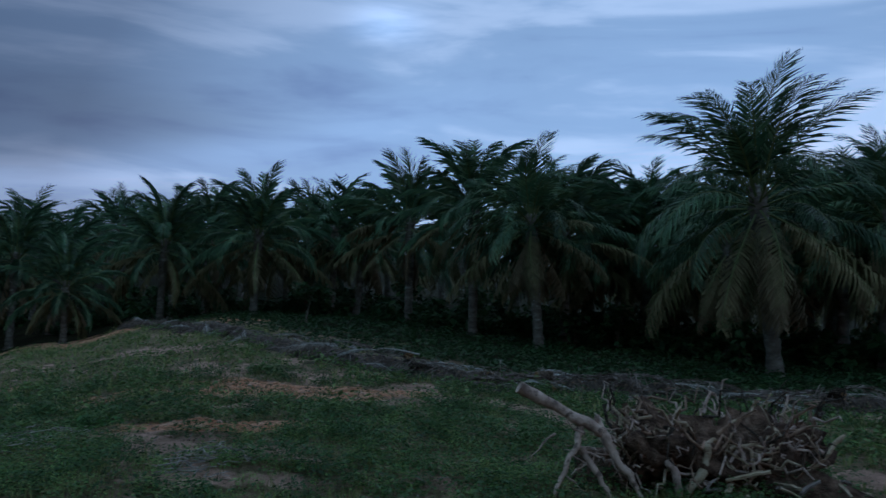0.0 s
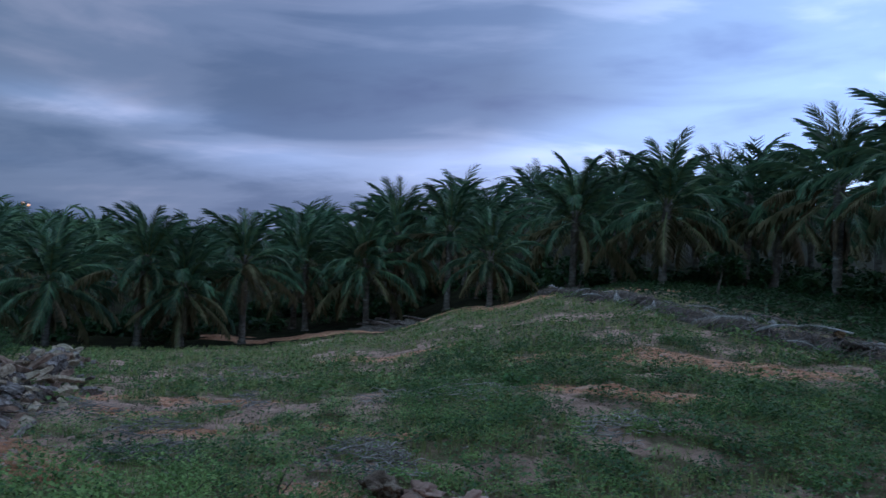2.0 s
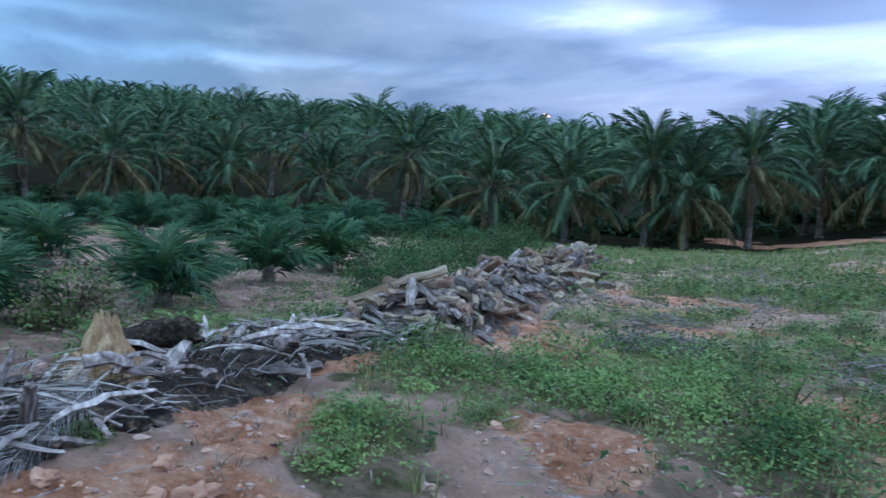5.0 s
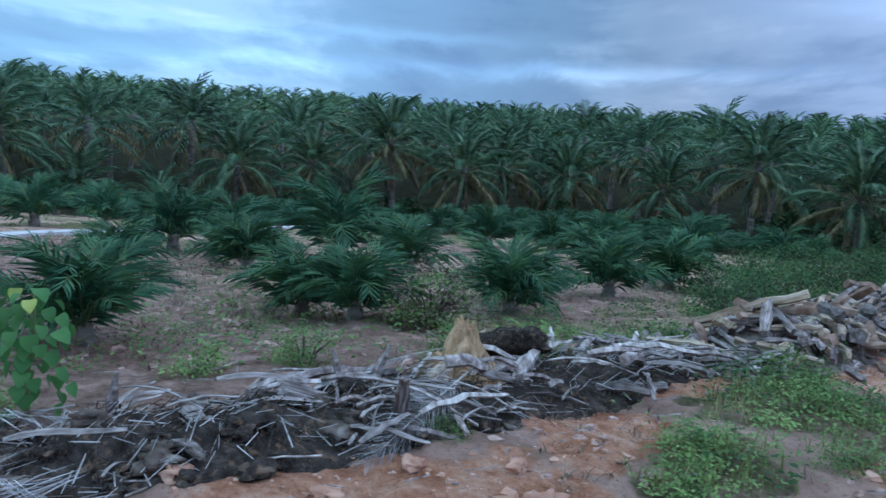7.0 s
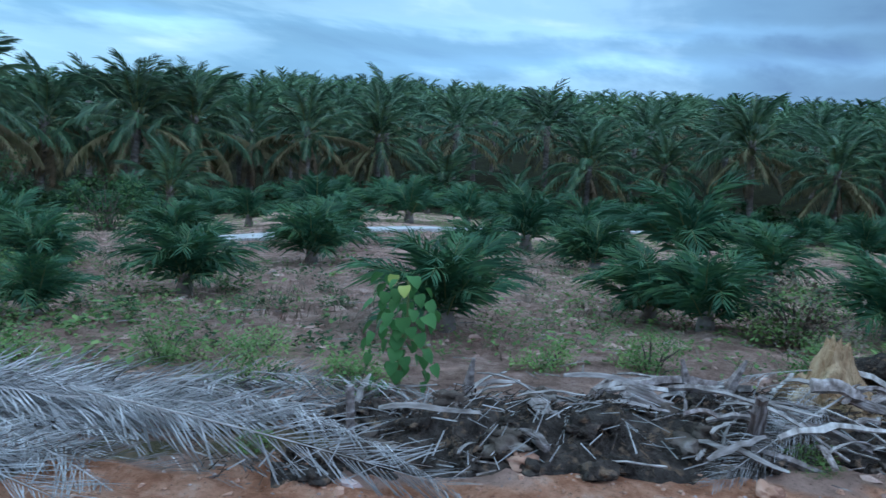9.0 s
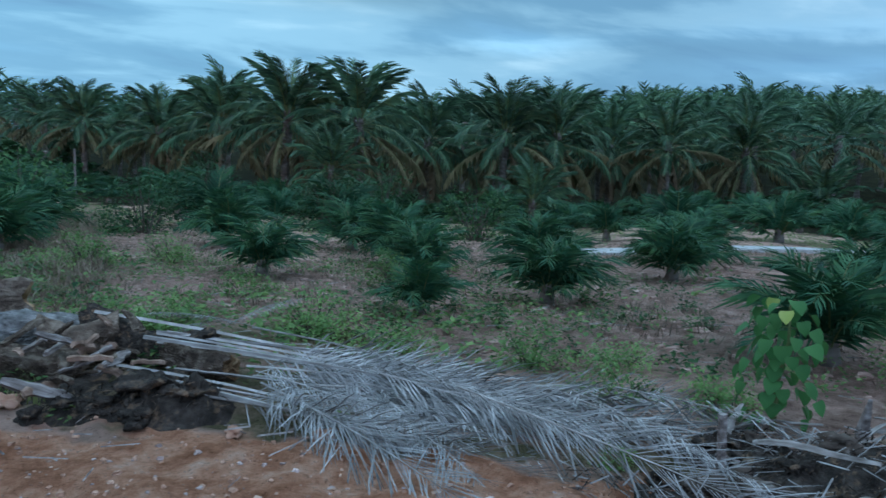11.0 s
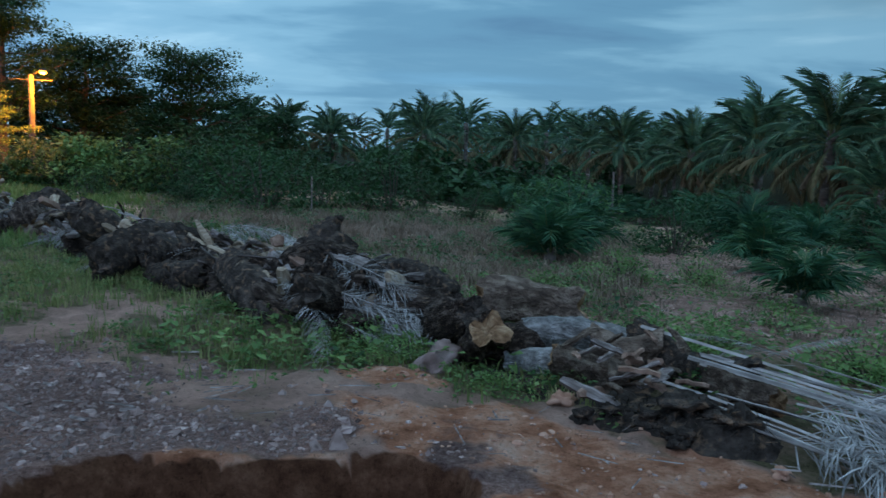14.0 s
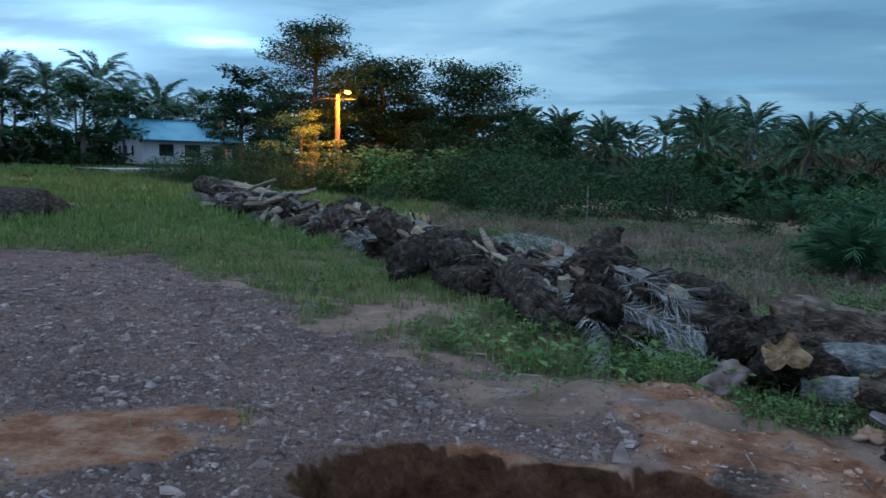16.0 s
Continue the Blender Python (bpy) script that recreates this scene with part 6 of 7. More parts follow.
def make_bush(seed, height, width, label, leaf=0.09, count=900, mat=None, group="", name="bush", category="bush"):
    rng2 = random.Random(seed)
    ob = thing(name, Matrix(), label, category, group)
    centres, n = [], max(10, int(count / 26))
    for k in range(n):
        a, d = rng2.uniform(0, 2 * math.pi), rng2.random() ** 0.5
        h = height * rng2.uniform(0.12, 1.0) * math.sqrt(max(0.05, 1 - d * d * 0.85))
        centres.append(Vector((math.cos(a) * d * width / 2, math.sin(a) * d * width / 2, h)))
    bits = []
    for k in range(0, n, 3):
        c = centres[k]
        bits.append(tube([(c.x * 0.12, c.y * 0.12, -0.1), tuple(Vector((c.x * 0.5, c.y * 0.5, c.z * 0.6))), tuple(c)], [0.012 * height + 0.004, 0.008 * height + 0.003, 0.003], 4, cap=False))
    v, f = join(bits)
    tagged(piece("stem", mesh_of("stem", v, f, bark_tree), ob), kind="stuff")
    v, f = foliage(rng2, centres, 26, 0.10 * max(width, height), leaf, 0.7)
    v = [(x, y, max(z, 0.0)) for x, y, z in v]
    tagged(piece("foliage", mesh_of("foliage", v, f, mat or weed_leaf), ob), kind="stuff")
    return ob


def spot(ob, x, y, turn=0.0, size=1.0):
    ob.matrix_basis = pose(x, y, gz(x, y) - 0.03, 0, 0, turn) @ Matrix.Scale(size, 4)
    return ob


TREE_LABEL = "dark layered broadleaf tree behind the street lamp"
spot(make_tree(601, 10.4, 4.6, TREE_LABEL, 0.19, 240, 88, trunk_h=0.24), 16.3, -46.2)
spot(make_tree(602, 6.4, 3.4, "low spreading broadleaf tree near the house", 0.32, 90, 26, trunk_h=0.25), *polar(205.4, 92.0), 0, 1.75)
spot(make_tree(603, 7.4, 4.6, TREE_LABEL, 0.2, 250, 96, trunk_h=0.1), 13.6, -51.0, 0, 1.16)
spot(make_tree(604, 7.4, 5.2, TREE_LABEL, 0.2, 250, 96, trunk_h=0.1), 8.6, -57.5, 0, 1.2)
spot(make_tree(605, 5.6, 3.6, TREE_LABEL, 0.2, 130, 80, trunk_h=0.12), 3.0, -62.0)
spot(make_tree(606, 4.3, 2.7, "small layered sapling lit orange by the street lamp", 0.15, 70, 46, trunk_h=0.16, name="sapling", mat=weed_leaf), *polar(201.3, 42.6))
spot(make_tree(607, 3.6, 1.6, "small broadleaf sapling in front of the house", 0.22, 42, 22, trunk_h=0.3, name="sapling"), *polar(206.4, 46.0))

SHRUB = "dense dark green shrub at the edge of the valley"
shrubs = [make_bush(620, 2.3, 3.0, SHRUB, 0.135, 2100, tree_leaf, "shrubs between the valley and the road"), make_bush(621, 1.7, 2.6, SHRUB, 0.12, 1800, shrub_leaf, "shrubs between the valley and the road"), make_bush(622, 2.8, 2.6, SHRUB, 0.15, 2000, tree_leaf, "shrubs between the valley and the road"), make_bush(623, 2.1, 2.4, "pale broad-leaved shrub in the roadside thicket", 0.22, 1100, weed_leaf, "shrubs between the valley and the road")]
under = [make_bush(630 + k, 2.0, 2.8, "dark undergrowth shrub at the feet of old palms", 0.42, 290, tree_leaf, "undergrowth below the palms") for k in range(2)]
SHRUBS = [(1.0, -23.4, 0, 1.0), (3.2, -24.6, 2, 0.85), (-2.9, -26.8, 0, 1.1), (-0.6, -25.5, 1, 1.0), (-5.6, -27.0, 2, 0.9), (5.9, -30.5, 2, 0.95), (8.6, -33.5, 0, 1.05), (11.6, -38.6, 2, 0.9), (10.0, -36.0, 1, 1.2), (13.2, -36.8, 0, 0.6), (17.4, -37.5, 2, 0.6), (18.6, -39.6, 0, 0.95), (21.0, -41.0, 2, 0.8), (16.5, -33.0, 1, 0.7), (18.5, -35.5, 0, 0.7), (22.5, -39.0, 1, 0.9),
          (6.8, -27.8, 1, 1.0), (-7.4, -22.0, 1, 1.1), (-9.5, -19.5, 0, 0.9), (-12.5, -22.5, 2, 0.9), (-2.0, -31.5, 2, 1.1), (2.5, -31, 0, 1.2), (-8.5, -29, 0, 1.2), (-13.5, -27, 2, 1.0), (-17, -22, 0, 1.0), (-19.5, -17.5, 1, 1.1), (5.5, -37, 2, 1.2), (0.5, -38, 0, 1.3), (-5, -36, 2, 1.2), (-11, -35, 0, 1.3), (-16.5, -31.5, 2, 1.1), (-22, -25, 0, 1.0)]
rng = random.Random(55)
# a thicket hides the lamp's foot and the end of the house
for a, r, k, size in [(210.2, 41, 1, 0.85), (208.8, 39, 0, 0.8), (207.2, 38, 2, 0.8), (205.6, 38.5, 0, 1.0), (204.0, 37.5, 1, 1.2), (202.4, 37, 0, 0.85), (200.4, 36.5, 1, 0.9), (198.9, 36.5, 3, 0.95), (197.4, 35.5, 1, 1.3), (196.4, 34.5, 3, 1.05), (195.4, 35.5, 0, 1.0), (194.2, 33.5, 3, 1.0), (192.6, 32.5, 2, 0.85), (191.0, 31.0, 3, 1.05), (189.8, 30.0, 1, 1.2), (206.4, 36.0, 1, 0.8), (203.0, 34.5, 1, 0.7), (188.6, 29.0, 0, 0.95), (186.2, 27.5, 1, 1.2)]:
    x, y = polar(a, r)
    place(shrubs[k], x, y, rng.uniform(0, 360), size)
for x, y, k, size in SHRUBS:
    if rng.random() < 0.86:
        place(shrubs[k], x, y, rng.uniform(0, 360), size * rng.uniform(0.55, 1.15))
# undergrowth at the feet of the old palms
for a in np.arange(60, 170, 1.2):
    r = float(table(FRONT, a)) - rng.uniform(5, 11)
    x, y = polar(a + rng.uniform(-1, 1), r)
    place(rng.choice(under), x, y, rng.uniform(0, 360), rng.uniform(0.7, 1.15))
# dark shrubs added behind the trunks, standing in for the forest's inner shade
for a in list(np.arange(-34, 62, 0.7)):
    r = float(table(FRONT, a)) + rng.uniform(-1, 12)
    x, y = polar(a + rng.uniform(-1, 1), r)
    place(rng.choice(under), x, y, rng.uniform(0, 360), rng.uniform(0.7, 1.35))
for x, y, size in [(-10.6, 4.3, 0.4), (-11.8, 5.2, 0.45), (-13.4, 6.4, 0.5), (-15.0, 7.8, 0.5), (-17.0, 9.6, 0.6), (-19.2, 11.6, 0.6), (-21.5, 13.6, 0.65), (-24.0, 15.8, 0.7), (-14.5, 5.8, 0.5), (-18.5, 8.6, 0.6), (-23, 12.5, 0.7), (-27, 18.5, 0.8)]:
    place(shrubs[1], x, y, rng.uniform(0, 360), size)
for a in np.arange(160, 204, 0.8):
    x, y = polar(a + rng.uniform(-1, 1), rng.uniform(50, 78))
    place(rng.choice(under), x, y, rng.uniform(0, 360), rng.uniform(1.2, 2.1))
for a in np.arange(204, 228, 0.7):
    x, y = polar(a, rng.uniform(96, 112))
    place(rng.choice(under), x, y, rng.uniform(0, 360), rng.uniform(1.3, 2.0))
for a in np.arange(214, 228, 0.8):
    x, y = polar(a, rng.uniform(76, 90))
    place(rng.choice(under), x, y, rng.uniform(0, 360), rng.uniform(1.0, 1.6))
for ob in shrubs + under:
    discard(ob)

WEED = "leafy green weed clump on rough ground"
clumps = [make_bush(640, 0.34, 0.6, WEED, 0.034, 1200, weed_leaf, "weed clumps", "weed", "weed"), make_bush(641, 0.24, 0.75, WEED, 0.032, 1250, weed_leaf, "weed clumps", "weed", "weed"), make_bush(642, 0.5, 0.62, WEED, 0.038, 1300, weed_leaf, "weed clumps", "weed", "weed")]
WEEDS = [(-4.75, -5.95, 2, 1.1), (-5.2, -4.0, 2, 0.8), (-5.0, -3.2, 0, 0.9), (-5.6, -3.5, 1, 0.9), (-5.3, -2.6, 0, 0.9), (-4.9, -5.1, 1, 1.0), (-6.6, -0.9, 2, 0.8), (-6.3, -1.6, 0, 0.8), (-6.9, 0.3, 2, 0.9), (-6.6, 0.9, 0, 0.7), (-1.3, -6.5, 1, 0.8), (-1.9, -5.65, 1, 0.7), (-1.0, -7.0, 0, 0.9), (-0.6, -7.9, 1, 0.9), (-3.3, -6.7, 2, 0.9), (-3.9, -6.9, 0, 1.0), (-0.1, -8.9, 0, 0.8), (0.9, -9.9, 1, 0.9), (-2.9, -7.6, 1, 1.1), (-2.3, -8.2, 2, 1.0),
         (-5.6, 3.2, 2, 0.8), (-5.2, 3.6, 0, 1.0), (-4.7, 3.1, 1, 1.1), (-4.4, 3.6, 0, 1.0), (-5.9, 3.9, 1, 1.2), (-4.0, 4.1, 2, 0.8), (-3.75, 4.5, 0, 0.9), (-3.6, 3.7, 1, 1.0), (-4.9, 4.3, 1, 1.0), (-5.6, 2.5, 1, 1.0), (-3.4, 4.2, 0, 0.7), (-4.55, 2.1, 0, 0.7), (-4.6, 10.7, 2, 0.7), (-4.4, 1.1, 0, 0.7), (-4.75, 1.4, 1, 0.8), (-5.0, 0.0, 0, 0.45), (-4.1, -2.6, 0, 0.4), (-3.9, 0.0, 0, 0.35), (-3.5, -4.0, 1, 0.35), (-6.2, 2.7, 0, 1.0), (-8.55, 0.2, 2, 1.3), (-7.9, -8.5, 2, 1.2), (-5.6, -8.4, 0, 1.2), (-5.1, -11.8, 2, 1.4), (-4.4, -11.0, 0, 1.2), (-3.4, -9.8, 1, 1.2), (-6.6, -12.4, 2, 1.2)]
for x, y, k, size in WEEDS:
    place(clumps[k], x, y, rng.uniform(0, 360), size)
for ob in clumps:
    discard(ob)

# the tall sapling with broad heart-shaped leaves
rng2 = random.Random(91)
big = thing("broadleaf_sapling", pose(-5.25, -2.3, gz(-5.25, -2.3)), "sapling with broad pale green heart-shaped leaves, two yellowing", "sapling")
v, f = tube([(0, 0, -0.1), (0.03, 0.02, 0.3), (0.0, 0.05, 0.52), (-0.03, 0.03, 0.74)], [0.016, 0.014, 0.01, 0.005], 7)
piece("stem", mesh_of("stem", v, f, rachis_green), big)


def broad_leaf(size, mat):
    verts, faces = [(0, 0, 0)], []
    rim = [(0.02, 0.28), (0.0, 0.42), (0.2, 0.5), (0.5, 0.44), (0.8, 0.22), (1.02, 0.0)]
    mid = [(0.0, 0.0), (0.25, 0.0), (0.5, 0.0), (0.75, 0.0)]
    for k, (x, _) in enumerate(mid):
        verts.append((x * size, 0, -0.10 * size * x * x))
    base = len(verts)
    for side in (1, -1):
        for x, y in rim:
            verts.append((x * size, side * y * size, (0.12 * y - 0.22 * x * x) * size))
    for side in range(2):
        b = base + 6 * side
        tri = [(1, b, b + 1), (1, b + 1, b + 2), (1, b + 2, 2), (2, b + 2, b + 3), (2, b + 3, 3), (3, b + 3, b + 4), (3, b + 4, 4), (4, b + 4, b + 5)]
        faces += tri if side else [t[::-1] for t in tri]
    return mesh_of("leaf", verts, faces, mat, shade=True)


leaf_big, leaf_yellow = broad_leaf(0.09, pale_leaf), broad_leaf(0.095, yellow_leaf)
for k in range(72):
    h = 0.06 + 0.66 * (k / 71) ** 0.9
    a = k * 137.5 + rng2.uniform(-20, 20)
    yellow = k in (66, 69)
    m = pose(0, 0.04 * h, h, 0, 0, a if not yellow else (20 if k == 66 else 250)) @ pose(rng2.uniform(0.09, 0.24) * (1.1 - 0.4 * h), 0, 0.04, rng2.uniform(-25, 25), rng2.uniform(25, 70), 0)
    piece("leaf", leaf_yellow if yellow else leaf_big, big, m @ Matrix.Scale(rng2.uniform(0.8, 1.15), 4), "yellowing broad leaf" if yellow else "")
pale = make_bush(660, 0.75, 0.9, "pale feathery dry-green shrub beside young palms", 0.05, 1500, dry_blade)
spot(pale, -8.5, 0.25)
umbrella = make_tree(661, 1.9, 1.6, "small umbrella-shaped tree in front of the dark palms", 0.2, 28, 22, trunk_h=0.7)
spot(umbrella, *polar(5.8, 40.0))
# a small pale-leaved herb in the clearing
herb = make_bush(662, 0.3, 0.5, "pale green broad-leaved herb in the clearing", 0.11, 90, pale_leaf, name="herb", category="weed")
spot(herb, -4.55, 10.8)
herb2 = make_bush(663, 0.5, 0.7, "bright green leafy sapling at the plantation's edge", 0.18, 200, pale_leaf, name="sapling", category="sapling")
spot(herb2, *polar(118.0, 48.0), 0, 1.9)

# ---- street lamp, poles, house ----
pole_concrete = material("weathered_pole_concrete", [(0.12, 0.112, 0.10), (0.18, 0.168, 0.152)], 0.9, 4, bump=0.3)
LX, LY = 12.9, -40.6
lz = gz(LX, LY)
lamp = thing("street_lamp", pose(LX, LY, lz), "concrete street lamp pole glowing orange beside the road", "street lamp")
v, f = tube([(0, 0, -0.3), (0, 0, 2.5), (0, 0, 4.95)], [0.16, 0.14, 0.115], 8)
piece("pole", mesh_of("pole", v, f, pole_concrete), lamp)
v, f = tube([(0, 0, 4.75), (-0.2, 0.16, 5.0), (-0.6, 0.54, 5.12)], [0.025, 0.025, 0.025], 8)
piece("arm", mesh_of("arm", v, f, dark_metal), lamp)
bm = bmesh.new()
bmesh.ops.create_cube(bm, size=1.0)
for vert in bm.verts:
    vert.co = Vector((vert.co.x * 0.42 * (1.0 if vert.co.z < 0 else 0.7), vert.co.y * 0.2, vert.co.z * 0.13))
bmesh.ops.bevel(bm, geom=bm.edges[:], offset=0.025, segments=2, affect="EDGES")
head = part("lamp_head", bm, dark_metal, lamp)
head.matrix_basis = pose(-0.72, 0.64, 5.14, 0, 0, 140)
glow_mat = bpy.data.materials.new("sodium_glow")
glow_mat.use_nodes = True
gp2 = glow_mat.node_tree.nodes["Principled BSDF"]
gp2.inputs["Base Color"].default_value = (1, 0.6, 0.2, 1)
gp2.inputs["Emission Color"].default_value, gp2.inputs["Emission Strength"].default_value = (1.0, 0.36, 0.05, 1), 6.0
bm = bmesh.new()
bmesh.ops.create_uvsphere(bm, u_segments=16, v_segments=8, radius=0.16)
for vert in bm.verts:
    vert.co.z *= 0.6
bulb = part("lamp_bowl", bm, glow_mat, lamp, "glowing orange lamp bowl")
bulb.matrix_basis = pose(-0.76, 0.68, 5.03)
bar = tube([(-0.9, -0.3, 4.72), (0.9, 0.3, 4.72)], [0.03, 0.03], 6)
piece("crossarm", mesh_of("crossarm", *bar, dark_metal), lamp)
light = new("street_lamp_light", bpy.data.lights.new("street_lamp_light", "POINT"))
light.data.energy, light.data.color, light.data.shadow_soft_size = 3600.0, (1.0, 0.27, 0.012), 0.15
light.location = (LX - 0.78, LY + 0.72, lz + 4.78)


def wire(a, b, sag, name="power_line"):
    n = 14
    path = [tuple(Vector(a).lerp(Vector(b), k / n) - Vector((0, 0, sag * math.sin(math.pi * k / n)))) for k in range(n + 1)]
    v, f = tube(path, [0.012] * (n + 1), 5)
    return tagged(new(name, mesh_of(name, v, f, dark_metal)), "thin black overhead power line on the lamp pole", "power line", "power lines")


wire((LX - 0.8, LY - 0.27, lz + 4.75), (44.0, -60.0, 6.2), 0.7)
wire((LX + 0.8, LY + 0.27, lz + 4.75), (45.0, -59.0, 6.4), 0.7)
v, f = tube([(0, 0, -0.2), (0.02, 0, 1.0), (0.05, 0.02, 1.75)], [0.05, 0.05, 0.045], 7)
ob = new("fence_post", mesh_of("fence_post", v, f, concrete))
ob.matrix_basis = pose(*polar(206.3, 41.0), gz(*polar(206.3, 41.0)), 0, 3, 0)
tagged(ob, "pale leaning fence post in the shrubs", "post")
v, f = tube([(0, 0, -0.2), (0, 0, 1.4), (0, 0, 2.6)], [0.06, 0.058, 0.055], 8)
ob = new("marker_pole", mesh_of("marker_pole", v, f, pole_concrete))
x, y = polar(159.6, 40)
ob.matrix_basis = pose(x, y, gz(x, y))
tagged(ob, "pale bare pole standing among young palms", "pole")
x, y = polar(181.0, 22.0)
v, f = tube([(0, 0, -0.2), (0, 0, 0.6), (0, 0, 1.1)], [0.022, 0.022, 0.022], 6)
ob = new("stake", mesh_of("stake", v, f, wood_grey))
ob.matrix_basis = pose(x, y, gz(x, y), 2, 0, 0)
tagged(ob, "thin grey marker stake in dry grass", "stake")


def make_house():
    hx, hy, turn = 45.1, -80.2, 59.0
    ob = thing("house", pose(hx, hy, gz(hx, hy) - 0.1, 0, 0, turn), "white bungalow with a pale blue metal gable roof", "house")
    L, W, H, R = 10.5, 6.5, 2.9, 1.75  # length, width, wall and roof heights

    def box(name, lo, hi, mat, parent, label=""):
        bm = bmesh.new()
        bmesh.ops.create_cube(bm, size=1.0)
        for vert in bm.verts:
            vert.co = Vector([(lo[i] + hi[i]) / 2 + vert.co[i] * (hi[i] - lo[i]) for i in range(3)])
        return part(name, bm, mat, parent, label)

    t = 0.15
    y0 = W / 2
    for a, b in zip([-L / 2, -2.9, 0.5, 3.4], [-4.1, -1.4, 1.7, L / 2]):
        box("wall", (a if a < b else b, y0 - t, 0), (b if b > a else a, y0, H), wall_paint, ob)
    for a, b, sill in [(-4.1, -2.9, 0.0), (-1.4, 0.5, 0.9), (1.7, 3.4, 0.9)]:
        box("wall", (a, y0 - t, 2.15), (b, y0, H), wall_paint, ob)
        if sill:
            box("wall", (a, y0 - t, 0), (b, y0, sill), wall_paint, ob)
            w = box("window", (a + 0.03, y0 - t + 0.02, sill), (b - 0.03, y0 - 0.06, 2.15), dark_metal, ob, "dark recessed window")
            box("pane", (a + 0.1, y0 - 0.058, sill + 0.07), ((a + b) / 2 - 0.04, y0 - 0.045, 2.08), glass_dark, w)
            box("pane", ((a + b) / 2 + 0.04, y0 - 0.058, sill + 0.07), (b - 0.1, y0 - 0.045, 2.08), glass_dark, w)
        else:
            box("door", (a + 0.03, y0 - 0.1, 0.02), (b - 0.03, y0 - 0.05, 2.13), dark_metal, ob, "dark brown door")
    box("wall", (-L / 2, -W / 2, 0), (L / 2, -W / 2 + t, H), wall_paint, ob)
    for side in (-1, 1):
        x0 = side * L / 2
        bm = bmesh.new()
        lo, hi = (x0, x0 - side * t)
        pts = [(-W / 2 + t, 0), (W / 2 - t, 0), (W / 2 - t, H), (0, H + R - 0.05), (-W / 2 + t, H)]
        ring = [[bm.verts.new((x, y, z)) for y, z in pts] for x in (lo, hi)]
        bm.faces.new(ring[0])
        bm.faces.new(ring[1][::-1])
        for k in range(5):
            bm.faces.new((ring[0][k], ring[1][k], ring[1][(k + 1) % 5], ring[0][(k + 1) % 5]))
        bmesh.ops.recalc_face_normals(bm, faces=bm.faces[:])
        part("gable_wall", bm, wall_paint, ob)
        for wy in (-1.5, -0.1, 1.3):
            xo = x0 + side * 0.02
            w = box("window", (min(xo, x0 - side * 0.02), wy - 0.3, 0.8), (max(xo, x0 - side * 0.02), wy + 0.3, 2.0), wall_paint, ob, "narrow white-framed window")
            box("pane", (min(xo, xo + side * 0.012), wy - 0.22, 0.88), (max(xo, xo + side * 0.012), wy + 0.22, 1.92), glass_dark, w)
    for side in (-1, 1):  # corrugated roof sheets
        n, verts, faces = 90, [], []
        e = 0.75
        for k in range(n + 1):
            x = -(L / 2 + e) + (L + 2 * e) * k / n
            bumpy = 0.03 * (k % 2)
            ridge, eave = (x, 0, H + R + 0.06 + bumpy), (x, side * (W / 2 + e), H - R * e / (W / 2) + 0.06 + bumpy)
            verts += [ridge, eave, (ridge[0], ridge[1], ridge[2] - 0.05), (eave[0], eave[1], eave[2] - 0.05)]
            if k:
                b = 4 * k
                faces += [(b - 4, b, b + 1, b - 3), (b - 2, b - 1, b + 3, b + 2), (b - 3, b + 1, b + 3, b - 1)]
        piece("roof_sheet", mesh_of("roof_sheet", verts, faces, roof_blue), ob)
    box("roof_ridge", (-(L / 2 + 0.75), -0.16, H + R + 0.06), (L / 2 + 0.75, 0.16, H + R + 0.13), roof_blue, ob)
    return ob


make_house()
tagged(ribbon("yard_paving", [polar(208.0, 67), polar(211.5, 62), polar(215.0, 60)], 5.0, 0.25, concrete), "pale concrete yard in front of the house", "paving", kind="structure")

# coconut palms behind the house
coco_up = [frond_mesh("coconut_frond", 700 + k, green, length=4.8, droop=75 + 22 * k, pairs=40, leaf=0.85, width=0.13, hang=0.9, ribs=9) for k in range(3)]


def make_coconut(seed, stem):
    rng3 = random.Random(seed)
    ob = thing("coconut_palm", Matrix(), "tall coconut palm with long drooping fronds", "palm tree", "coconut palms by the house")
    v, f = tube([(0, 0, -0.3), (0.2, 0.05, stem * 0.4), (0.1, 0.2, stem)], [0.22, 0.15, 0.12], 10, 0.05, seed)
    piece("trunk", mesh_of("trunk", v, f, bark_palm, shade=True), ob)
    for i in range(19):
        elev = 82 - 95 * i / 18 + rng3.uniform(-6, 6)
        piece("frond", rng3.choice(coco_up), ob, pose(0.1, 0.2, stem, 0, 0, i * 137.5 + rng3.uniform(-15, 15)) @ pose(0.08, 0, 0, rng3.uniform(-15, 15), -elev, 0))
    return ob


coco_kinds = [make_coconut(710, 7.5), make_coconut(711, 6.2)]
for bearing, r, k, size in [(214.6, 84, 0, 1.0), (217.4, 88, 0, 0.95), (220.2, 90, 1, 1.1), (222.6, 86, 0, 0.92), (210.6, 96, 1, 1.0), (208.2, 104, 0, 0.85), (205.8, 108, 1, 0.95), (213.0, 100, 1, 1.0), (216.0, 105, 1, 1.05), (225, 92, 0, 0.95), (203, 112, 1, 0.9)]:
    x, y = polar(bearing, r)
    place(coco_kinds[k], x, y, rng.uniform(0, 360), size)
for ob in coco_kinds:
    discard(ob)
backs = make_tree(720, 5.5, 3.6, "dark broadleaf tree behind the grassy yard", 0.36, 60, 26, trunk_h=0.15)
